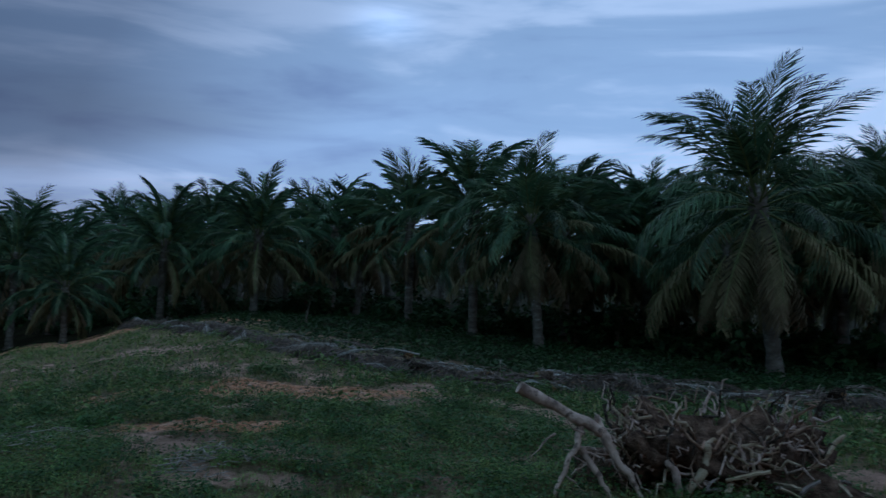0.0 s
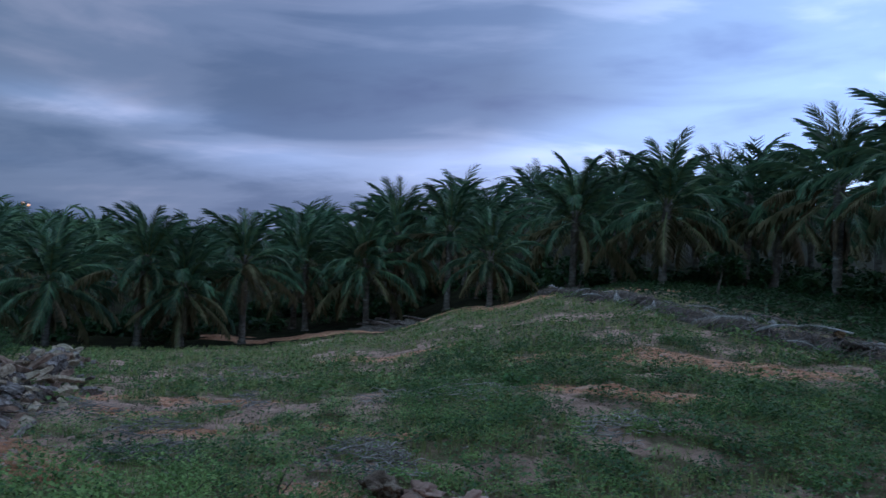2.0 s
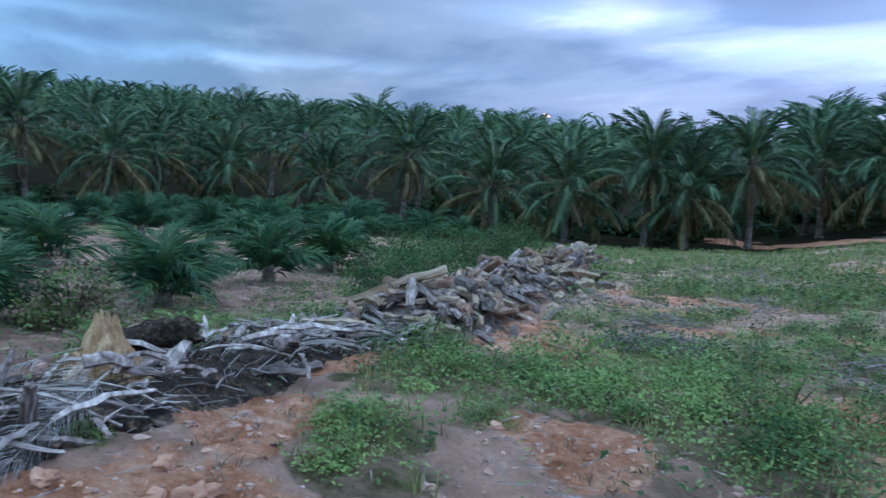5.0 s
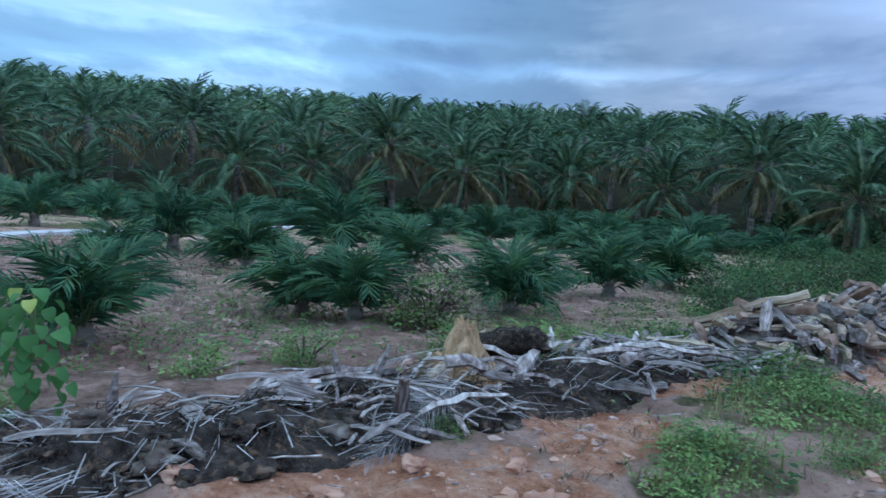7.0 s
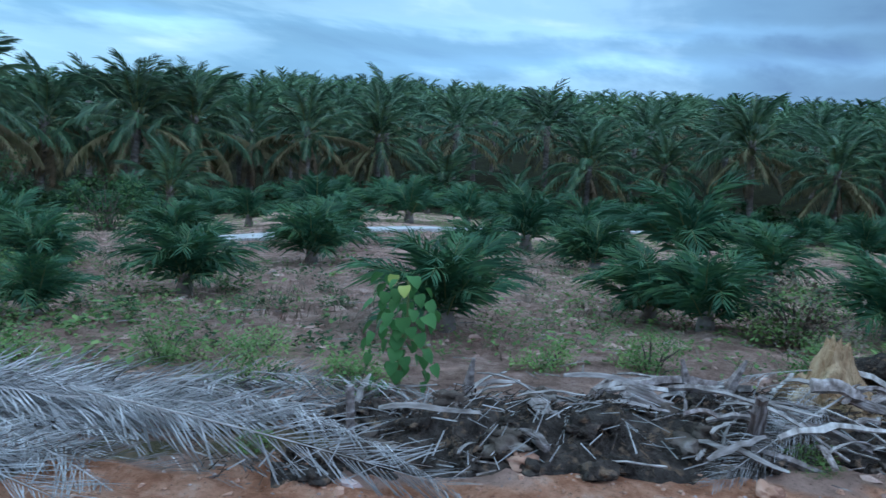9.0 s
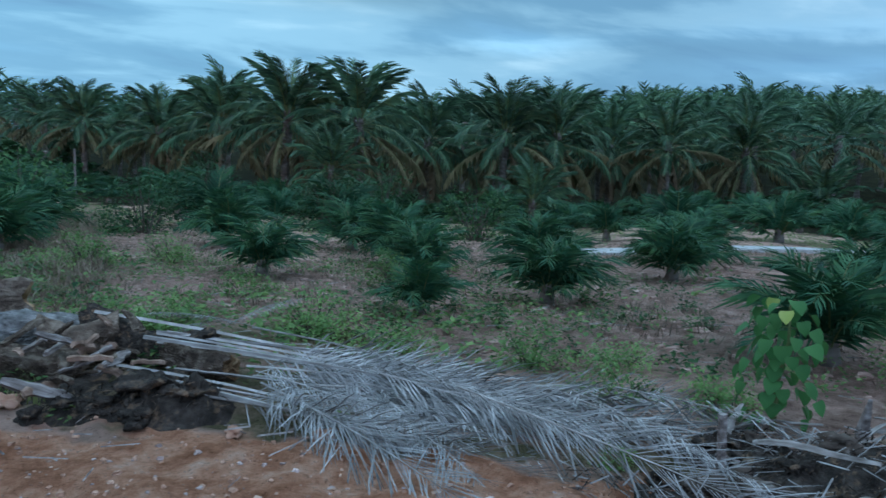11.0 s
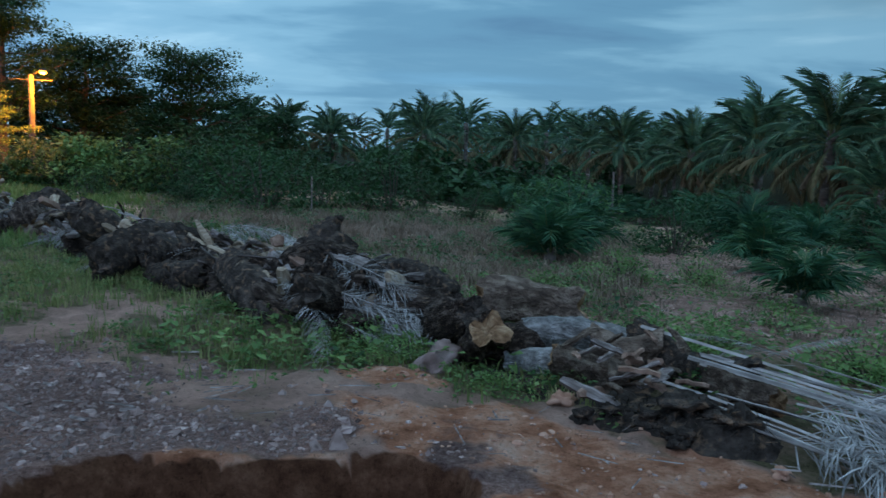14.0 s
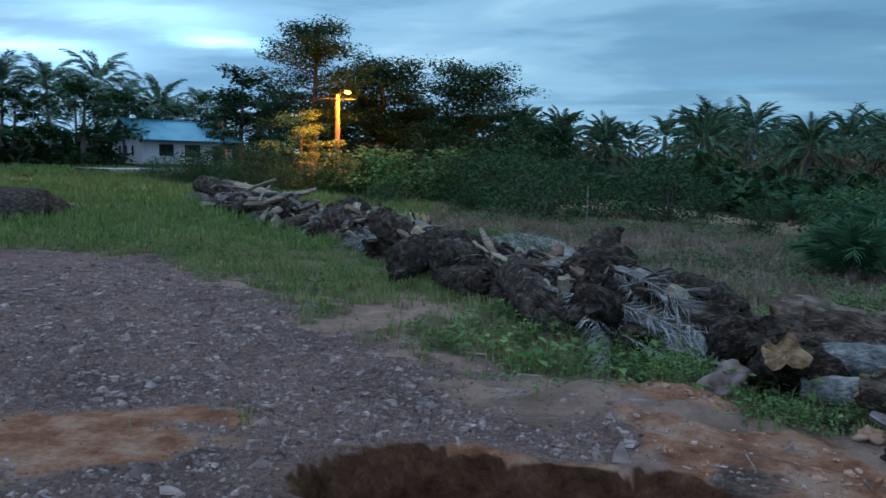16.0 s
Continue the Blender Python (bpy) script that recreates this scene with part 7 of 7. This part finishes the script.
for bearing, r, size in [(215.5, 78, 1.0), (219.5, 80, 0.9), (223, 76, 0.9), (213, 90, 1.0), (206.5, 98, 1.1), (210, 100, 1.0), (200, 95, 1.1), (203.5, 92, 1.0), (196.5, 80, 1.0), (192.5, 86, 1.0), (188, 90, 0.9)]:
    x, y = polar(bearing, r)
    place(backs, x, y, rng.uniform(0, 360), size * 1.5)
discard(backs)
# two lit windows far off on the hill
far_glow = bpy.data.materials.new("far_lamp_glow")
far_glow.use_nodes = True
fg = far_glow.node_tree.nodes["Principled BSDF"]
fg.inputs["Emission Color"].default_value, fg.inputs["Emission Strength"].default_value = (1.0, 0.4, 0.08, 1), 1.3
for k, (bearing, s) in enumerate([(53.35, 0.071), (53.05, 0.069)]):
    x, y = polar(bearing, 330)
    bm = bmesh.new()
    bmesh.ops.create_uvsphere(bm, u_segments=10, v_segments=6, radius=0.55)
    me = bpy.data.meshes.new("hill_lamp")
    bm.to_mesh(me)
    bm.free()
    me.materials.append(far_glow)
    post = thing("hill_lamp", pose(x, y, float(land(x, y))), "far orange lamp above the hill plantation", "street lamp", "far lamps on the hill")
    h = 1.5 + s * 330 - float(land(x, y))
    piece("bulb", me, post, pose(0, 0, h))
    v, f = tube([(0, 0, -0.5), (0, 0, h)], [0.12, 0.1], 6)
    piece("pole", mesh_of("pole", v, f, dark_metal), post)

# ---- grass, herbs, gravel and litter ----


def scatter(seed, n, lo, hi, spread=(0, 360), power=0.5):
    r = np.random.RandomState(seed)
    d = lo + (hi - lo) * r.rand(n) ** power
    a = np.radians(spread[0] + (spread[1] - spread[0]) * r.rand(n))
    return CX - d * np.sin(a), CY + d * np.cos(a), r


def blades(name, seed, n, lo, hi, spread, per, tall, wide, mat, label, keep, power=0.7, lean=0.5):
    """Tufts of bent blades, each two faces, laid out with arrays."""
    x, y, r = scatter(seed, n, lo, hi, spread, power)
    ok = keep(x, y, r)
    x, y = x[ok], y[ok]
    grow = 0.5 + 1.0 * fbm(x, y, 0.8, seed)
    x, y, grow = np.repeat(x, per), np.repeat(y, per), np.repeat(grow, per)
    m = len(x)
    jit = tall * 0.35
    x, y = x + r.normal(0, jit, m), y + r.normal(0, jit, m)
    z = ground_z(x, y) - 0.01
    h = tall * grow * r.uniform(0.5, 1.3, m)
    a, l = r.uniform(0, 2 * np.pi, m), h * lean * r.uniform(0.2, 1.3, m)
    dx, dy = np.cos(a), np.sin(a)
    w = wide * r.uniform(0.6, 1.3, m)
    sx, sy = -dy * w, dx * w
    p = np.stack([np.stack([x - sx, y - sy, z], -1), np.stack([x + sx, y + sy, z], -1),
                  np.stack([x + dx * l * 0.35 + sx * 0.8, y + dy * l * 0.35 + sy * 0.8, z + h * 0.6], -1), np.stack([x + dx * l * 0.35 - sx * 0.8, y + dy * l * 0.35 - sy * 0.8, z + h * 0.6], -1),
                  np.stack([x + dx * l, y + dy * l, z + h * 0.95], -1)], 1).reshape(-1, 3)
    b = (np.arange(m) * 5)[:, None]
    return stuff(name, p, [b + np.array([[0, 1, 2, 3]]), b + np.array([[3, 2, 4]])], mat, label)


def stuff(name, p, groups, mat, label, category="plants"):
    faces = []
    for g in groups:
        faces += g.tolist()
    me = bpy.data.meshes.new(name)
    me.from_pydata(p.tolist(), [], faces)
    me.materials.append(mat)
    return tagged(new(name, me), label, category, kind="stuff")


def leaves(name, seed, n, lo, hi, spread, per, tall, size, mat, label, keep, power=0.7):
    """Low herbs: small flat leaves held out round short stalks."""
    x, y, r = scatter(seed, n, lo, hi, spread, power)
    ok = keep(x, y, r)
    x, y = x[ok], y[ok]
    grow = 0.5 + 1.0 * fbm(x, y, 0.8, seed)
    x, y, grow = np.repeat(x, per), np.repeat(y, per), np.repeat(grow, per)
    m = len(x)
    x, y = x + r.normal(0, tall * 0.6, m), y + r.normal(0, tall * 0.6, m)
    z = ground_z(x, y) + tall * grow * r.uniform(0.05, 1.0, m)
    a, tilt = r.uniform(0, 2 * np.pi, m), r.uniform(-0.7, 0.5, m)
    s = size * r.uniform(0.6, 1.4, m)
    dx, dy, dz = np.cos(a) * s, np.sin(a) * s, tilt * s
    sx, sy = -np.sin(a) * s * 0.36, np.cos(a) * s * 0.36
    up = r.uniform(-0.1, 0.3, m) * s
    p = np.stack([np.stack([x, y, z], -1), np.stack([x + dx * 0.5 + sx, y + dy * 0.5 + sy, z + dz * 0.5 + up], -1), np.stack([x + dx, y + dy, z + dz], -1), np.stack([x + dx * 0.5 - sx, y + dy * 0.5 - sy, z + dz * 0.5 + up], -1)], 1).reshape(-1, 3)
    b = (np.arange(m) * 4)[:, None]
    return stuff(name, p, [b + np.array([[0, 1, 2]]), b + np.array([[0, 2, 3]])], mat, label)


def domes(name, seed, n, lo, hi, spread, per, rad, tall, size, mat, label, keep, power=0.8):
    """Round weed clumps: leaves set over and inside a low dome, largest where growth is thick."""
    x, y, r = scatter(seed, n, lo, hi, spread, power)
    ok = keep(x, y, r)
    x, y = x[ok], y[ok]
    grow = r.uniform(0.45, 1.25, len(x)) * (0.6 + 0.9 * fbm(x, y, 0.7, seed))
    x, y, grow = np.repeat(x, per), np.repeat(y, per), np.repeat(grow, per)
    m = len(x)
    a, e = r.uniform(0, 2 * np.pi, m), np.arcsin(r.uniform(0.02, 1.0, m))
    d = grow * r.uniform(0.55, 1.1, m)
    ox, oy, oz = np.cos(a) * np.cos(e) * rad * d, np.sin(a) * np.cos(e) * rad * d, np.sin(e) * tall * d
    x, y = x + ox, y + oy
    z = ground_z(x, y) + oz
    t = a + r.normal(0, 0.9, m)
    q = size * r.uniform(0.6, 1.35, m)
    dx, dy, dz = np.cos(t) * q, np.sin(t) * q, q * r.uniform(-0.6, 0.5, m)
    w = r.uniform(0.26, 0.42, m) * q
    sx, sy, up = -np.sin(t) * w, np.cos(t) * w, r.uniform(-0.1, 0.3, m) * q
    p = np.stack([np.stack([x, y, z], -1), np.stack([x + dx * 0.5 + sx, y + dy * 0.5 + sy, z + dz * 0.5 + up], -1), np.stack([x + dx, y + dy, z + dz], -1), np.stack([x + dx * 0.5 - sx, y + dy * 0.5 - sy, z + dz * 0.5 + up], -1)], 1).reshape(-1, 3)
    b = (np.arange(m) * 4)[:, None]
    return stuff(name, p, [b + np.array([[0, 1, 2]]), b + np.array([[0, 2, 3]])], mat, label)


def in_green(x, y, r):
    return r.rand(len(x)) < greenness(x, y)


def in_dry(x, y, r):
    g, red, dry = zones(x, y)
    return r.rand(len(x)) < dry * (1 - red) * smooth(0.33, 0.48, fbm(x, y, 0.5, 67))


yard_blade = material("lush_grass_blade", [(0.10, 0.17, 0.05), (0.18, 0.27, 0.08), (0.27, 0.32, 0.12)], 0.6, 2, vary=0.5, bump=0, spec=0.1, thin=0.3)
blades("grass", 801, 9000, 3.3, 17, (-35, 75), 6, 0.12, 0.005, grass_blade, "patchy green grass over the clearing", in_green)
open_field = lambda x, y, r: in_green(x, y, r) & (polygon_inside(x, y, SHADE) < r.uniform(0, 2, len(x)))
blades("grass_far", 802, 6500, 14, 50, (-35, 62), 5, 0.2, 0.013, grass_blade, "rough green grass farther over the clearing", open_field, 0.9)
# dark herbs take the grass's place here to imitate the palms' shade
leaves("shade_herbs", 818, 9000, 17, 52, (-44, 24), 5, 0.26, 0.16, tree_leaf, "dark leafy herbs deepening the shade under the hill's palms", lambda x, y, r: polygon_inside(x, y, SHADE) > r.uniform(0, 2, len(x)), 0.9)
leaves("herbs", 803, 9000, 3.3, 15, (-30, 75), 8, 0.12, 0.027, weed_leaf, "low broad-leaved green weeds in the clearing", in_green)
leaves("herbs_far", 804, 5500, 12, 45, (-35, 75), 6, 0.16, 0.06, weed_leaf, "green weeds over the far clearing", open_field, 0.9)
leaves("weed_tufts", 816, 2300, 3.6, 26, (-32, 75), 34, 0.22, 0.045, shrub_leaf, "darker weed tufts scattered over the clearing", in_green, 0.8)
domes("weed_clumps_near", 851, 560, 3.7, 12, (-30, 78), 150, 0.22, 0.19, 0.029, weed_leaf, "leafy green weed clumps over the near clearing", in_green, 0.7)
domes("weed_clumps_dark", 852, 230, 4.2, 16, (-30, 78), 190, 0.26, 0.26, 0.034, shrub_leaf, "taller dark weed clumps in the clearing", in_green, 0.7)
domes("weed_clumps_hill", 856, 620, 6.5, 18, (-36, 26), 110, 0.34, 0.3, 0.05, shrub_leaf, "thick dark weeds below the hill", open_field, 0.7)
domes("weed_clumps_far", 853, 1500, 11, 46, (-36, 64), 34, 0.42, 0.3, 0.11, weed_leaf, "weed clumps over the far clearing", lambda x, y, r: in_green(x, y, r) & (polygon_inside(x, y, SHADE) < 0.5), 0.85)
domes("verge_clumps", 854, 420, 4.6, 24, (150, 222), 60, 0.2, 0.16, 0.042, weed_leaf, "weed clumps along the gravel road", lambda x, y, r: in_green(x, y, r) & (np.hypot(x + 2.6, y + 5.2) > 0.9))
domes("valley_clumps", 855, 520, 5.2, 22, (80, 186), 60, 0.24, 0.22, 0.055, shrub_leaf, "dark leafy weeds behind the debris rows", lambda x, y, r: r.rand(len(x)) < smooth(0.40, 0.54, fbm(x, y, 0.45, 93) + 0.06 * smooth(9, 5.5, np.hypot(x - CX, y - CY))) * (1 - zones(x, y)[0]) * (1 - zones(x, y)[1]) * (heap.rise(x, y) < 0))
blades("straw", 817, 5000, 3.4, 26, (-32, 78), 6, 0.06, 0.005, dry_blade, "dead straw between the weeds of the clearing", lambda x, y, r: r.rand(len(x)) < (1 - zones(x, y)[0]) * 0.8, 0.7, 1.8)
blades("field_grass", 857, 9000, 8, 30, (158, 192), 5, 0.24, 0.008, dry_blade, "brown dead grass behind the debris row", lambda x, y, r: (r.rand(len(x)) < 0.85) & (row.rise(x, y) < 0) & (polygon_inside(x, y, ROAD_EDGE) < -2.6), 0.8, 0.8)
domes("field_clumps", 858, 420, 7.5, 30, (156, 192), 70, 0.3, 0.3, 0.075, shrub_leaf, "dark weeds in the dead grass behind the row", lambda x, y, r: (r.rand(len(x)) < smooth(0.36, 0.5, fbm(x, y, 0.5, 95))) & (row.rise(x, y) < 0) & (polygon_inside(x, y, ROAD_EDGE) < -2.6))
leaves("valley_patches", 815, 4500, 4.8, 14, (76, 190), 7, 0.14, 0.044, weed_leaf, "patches of small weeds behind the debris rows", lambda x, y, r: r.rand(len(x)) < smooth(0.42, 0.56, fbm(x, y, 0.55, 91)) * (1 - zones(x, y)[0]) * (1 - zones(x, y)[1]))
leaves("valley_weeds", 805, 7000, 5.5, 40, (75, 190), 8, 0.2, 0.08, weed_leaf, "green weeds among the young palms", in_green, 0.9)
blades("dry_grass", 806, 13000, 6, 28, (80, 192), 4, 0.11, 0.006, dry_blade, "thin dead straw grass in the valley", in_dry, 0.7, 1.6)
blades("verge_grass", 807, 9000, 4.5, 15, (160, 224), 6, 0.12, 0.006, grass_blade, "green grass verge along the gravel road", in_green)
blades("verge_grass_far", 811, 9000, 13, 44, (186, 226), 6, 0.22, 0.013, yard_blade, "green grass verge beyond the gravel road", in_green, 0.8)
leaves("verge_weeds", 808, 6000, 4.5, 22, (160, 218), 10, 0.11, 0.036, weed_leaf, "small weeds along the gravel road", in_green)
blades("yard_grass", 809, 5000, 24, 75, (198, 226), 4, 0.26, 0.026, yard_blade, "long green grass in front of the house", lambda x, y, r: -polygon_inside(x, y, ROAD_EDGE) > 0.3, 0.9)


def stones(name, seed, n, lo, hi, spread, size, mat, label, keep, power=0.8, chunky=True):
    """Angular stones half sunk in the ground: five-sided lumps with a broken top, or small peaks."""
    x, y, r = scatter(seed, n, lo, hi, spread, power)
    ok = keep(x, y, r)
    x, y = x[ok], y[ok]
    m = len(x)
    s = size * np.exp(r.normal(0, 0.5, m))
    z = ground_z(x, y) + s * 0.12
    if chunky:
        a5 = np.arange(5) * 2 * np.pi / 5
        base = np.concatenate([np.stack([np.cos(a5), np.sin(a5), -0.35 + 0 * a5], -1), np.stack([0.66 * np.cos(a5 + 0.3), 0.66 * np.sin(a5 + 0.3), 0.5 + 0 * a5], -1)])
        p = base[None] * s[:, None, None] * r.uniform(0.7, 1.2, (m, 10, 1)) * np.concatenate([r.uniform(0.7, 1.4, (m, 1, 2)), r.uniform(0.5, 1.1, (m, 1, 1))], -1)
        p = p + r.normal(0, 0.12, (m, 10, 3)) * s[:, None, None]
        c, q = np.cos(t := r.uniform(0, 6.3, m))[:, None], np.sin(t)[:, None]
        p = np.stack([p[..., 0] * c - p[..., 1] * q + x[:, None], p[..., 0] * q + p[..., 1] * c + y[:, None], p[..., 2] * 0.75 + z[:, None]], -1).reshape(-1, 3)
        k5 = np.arange(5)
        b = (np.arange(m) * 10)[:, None, None]
        side = np.stack([k5, (k5 + 1) % 5, 5 + (k5 + 1) % 5, 5 + k5], -1)
        return stuff(name, p, [(b + side[None]).reshape(-1, 4), (b[:, 0] + np.arange(5, 10)[None])], mat, label, "stones")
    base = np.array([[1, 0, -0.35], [0, 1, -0.35], [-1, 0, -0.35], [0, -1, -0.35], [0, 0, 0.85], [0, 0, -0.6]])
    p = base[None] * s[:, None, None] * r.uniform(0.6, 1.25, (m, 6, 1))
    p = p + r.normal(0, 0.24, (m, 6, 3)) * s[:, None, None]
    c, q = np.cos(r.uniform(0, 6.3, m))[:, None], np.sin(r.uniform(0, 6.3, m))[:, None]
    p = np.stack([p[..., 0] * c - p[..., 1] * q + x[:, None], p[..., 0] * q + p[..., 1] * c + y[:, None], p[..., 2] * 0.7 + z[:, None]], -1).reshape(-1, 3)
    tri = np.array([[0, 1, 4], [1, 2, 4], [2, 3, 4], [3, 0, 4]])  # the sunk half is never seen
    b = (np.arange(m) * 6)[:, None, None]
    return stuff(name, p, [(b + tri[None]).reshape(-1, 3)], mat, label, "stones")


def on_gravel(x, y, r):
    return (r.rand(len(x)) < zones(x, y)[0]) & (pit_shape(x, y) > 1.08)


def on_red(x, y, r):
    return (r.rand(len(x)) < zones(x, y)[1] * 0.9) & (pit_shape(x, y) > 1.08)


def on_soil(x, y, r):
    return r.rand(len(x)) < zones(x, y)[2]


stones("gravel", 821, 90000, 3.0, 12, (172, 232), 0.0098, stone_pale, "loose gravel and small stones on the road", on_gravel, 0.75, False)
stones("larger_gravel", 822, 9000, 3.0, 16, (170, 236), 0.0145, stone_pale, "larger pale stones scattered on the gravel road", on_gravel)
stones("red_rubble", 823, 20000, 2.8, 9, (0, 200), 0.0095, clay_red, "crumbs of red laterite along the bank", on_red)
stones("pale_rubble", 824, 5000, 2.8, 9, (40, 200), 0.008, stone_pale, "pale stones in the red laterite", on_red)
bare = lambda x, y, r: r.rand(len(x)) < (1 - greenness(x, y)) * (1 - zones(x, y)[0])
stones("field_crumbs", 826, 9000, 3.3, 16, (-30, 80), 0.016, soil_pink, "crumbs of pinkish soil over the bare patches", bare, 0.7)
stones("soil_crumbs", 825, 7000, 6, 26, (80, 190), 0.028, soil_pink, "soil crumbs over the dry valley ground", on_soil)


def litter(name, seed, n, keep, lo, hi, spread, long, mat, label, bed=None, thick=0.008, tilt=0.06):
    """Thin twigs and shreds of frond lying about."""
    x, y, r = scatter(seed, n, lo, hi, spread, 0.8)
    ok = keep(x, y, r)
    x, y = x[ok], y[ok]
    m = len(x)
    h, a = long * r.uniform(0.3, 1.0, m) / 2, r.uniform(0, np.pi, m)
    dx, dy = np.cos(a) * h, np.sin(a) * h
    w = thick * r.uniform(0.5, 1.5, m)
    over = (lambda p, q: ground_z(p, q) + np.maximum(0, bed.rise(p, q))) if bed else ground_z
    lift = r.uniform(0, tilt, m)
    z0, z1 = over(x - dx, y - dy) + 0.015 + lift * r.rand(m), over(x + dx, y + dy) + 0.015 + lift
    sx, sy = -np.sin(a) * w, np.cos(a) * w
    p = np.stack([np.stack([x - dx + sx, y - dy + sy, z0], -1), np.stack([x - dx - sx, y - dy - sy, z0], -1), np.stack([x - dx, y - dy, z0 + w * 1.4], -1), np.stack([x + dx + sx, y + dy + sy, z1], -1), np.stack([x + dx - sx, y + dy - sy, z1], -1), np.stack([x + dx, y + dy, z1 + w], -1)], 1).reshape(-1, 3)
    b = (np.arange(m) * 6)[:, None]
    return stuff(name, p, [b + np.array([[0, 1, 4, 3]]), b + np.array([[1, 2, 5, 4]]), b + np.array([[2, 0, 3, 5]])], mat, label, "litter")


anywhere = lambda x, y, r: (r.rand(len(x)) < 1 - zones(x, y)[0]) & (pit_shape(x, y) > 1.25)
litter("twig_litter", 831, 3000, anywhere, 3.5, 18, (-30, 190), 0.22, wood_grey, "grey twigs and frond shreds on the ground", None, 0.004)
near = lambda bed: (lambda x, y, r: bed.rise(x, y) > 0.0)
litter("row_shreds", 832, 4500, lambda x, y, r: (row.rise(x, y) > 0) & (y < -7.2), 3.5, 26, (140, 212), 0.4, frond_brown, "torn grey fibre and frond shreds over the debris row", row, 0.0035, 0.2)
litter("row_fibres", 835, 12000, lambda x, y, r: (row.rise(x, y) > 0) & (y < -7.4), 3.5, 26, (140, 212), 0.16, fibre_dark, "black fibres over the debris row", row, 0.005, 0.08)
litter("heap_shreds", 836, 3500, near(heap), 3.2, 9, (60, 140), 0.2, leaf_grey, "torn grey frond shreds over the wood heap", heap, 0.003, 0.1)
litter("butt_fibres", 839, 9000, near(butts), 3.2, 7, (130, 185), 0.1, fibre_dark, "black root fibres round the frond butts", butts, 0.003, 0.09)
litter("heap_fibres", 837, 20000, near(heap), 3.2, 9, (60, 140), 0.1, fibre_dark, "black root fibres over the wood heap", heap, 0.003, 0.07)
litter("tail_splinters", 833, 9000, near(tail), 6, 30, (45, 75), 0.26, frond_brown, "splinters over the split wood heap", tail, 0.008, 0.12)
litter("frond_row_shreds", 838, 60000, near(far_row), 12, 48, (-60, 22), 0.6, frond_brown, "shreds of dry frond over the long row", far_row, 0.008, 0.2)
road_bits = lambda x, y, r: (r.rand(len(x)) < zones(x, y)[0]) & (pit_shape(x, y) > 1.2)
litter("road_twigs", 834, 160, road_bits, 3.2, 12, (170, 230), 0.16, wood_grey, "small twigs lying on the gravel road")
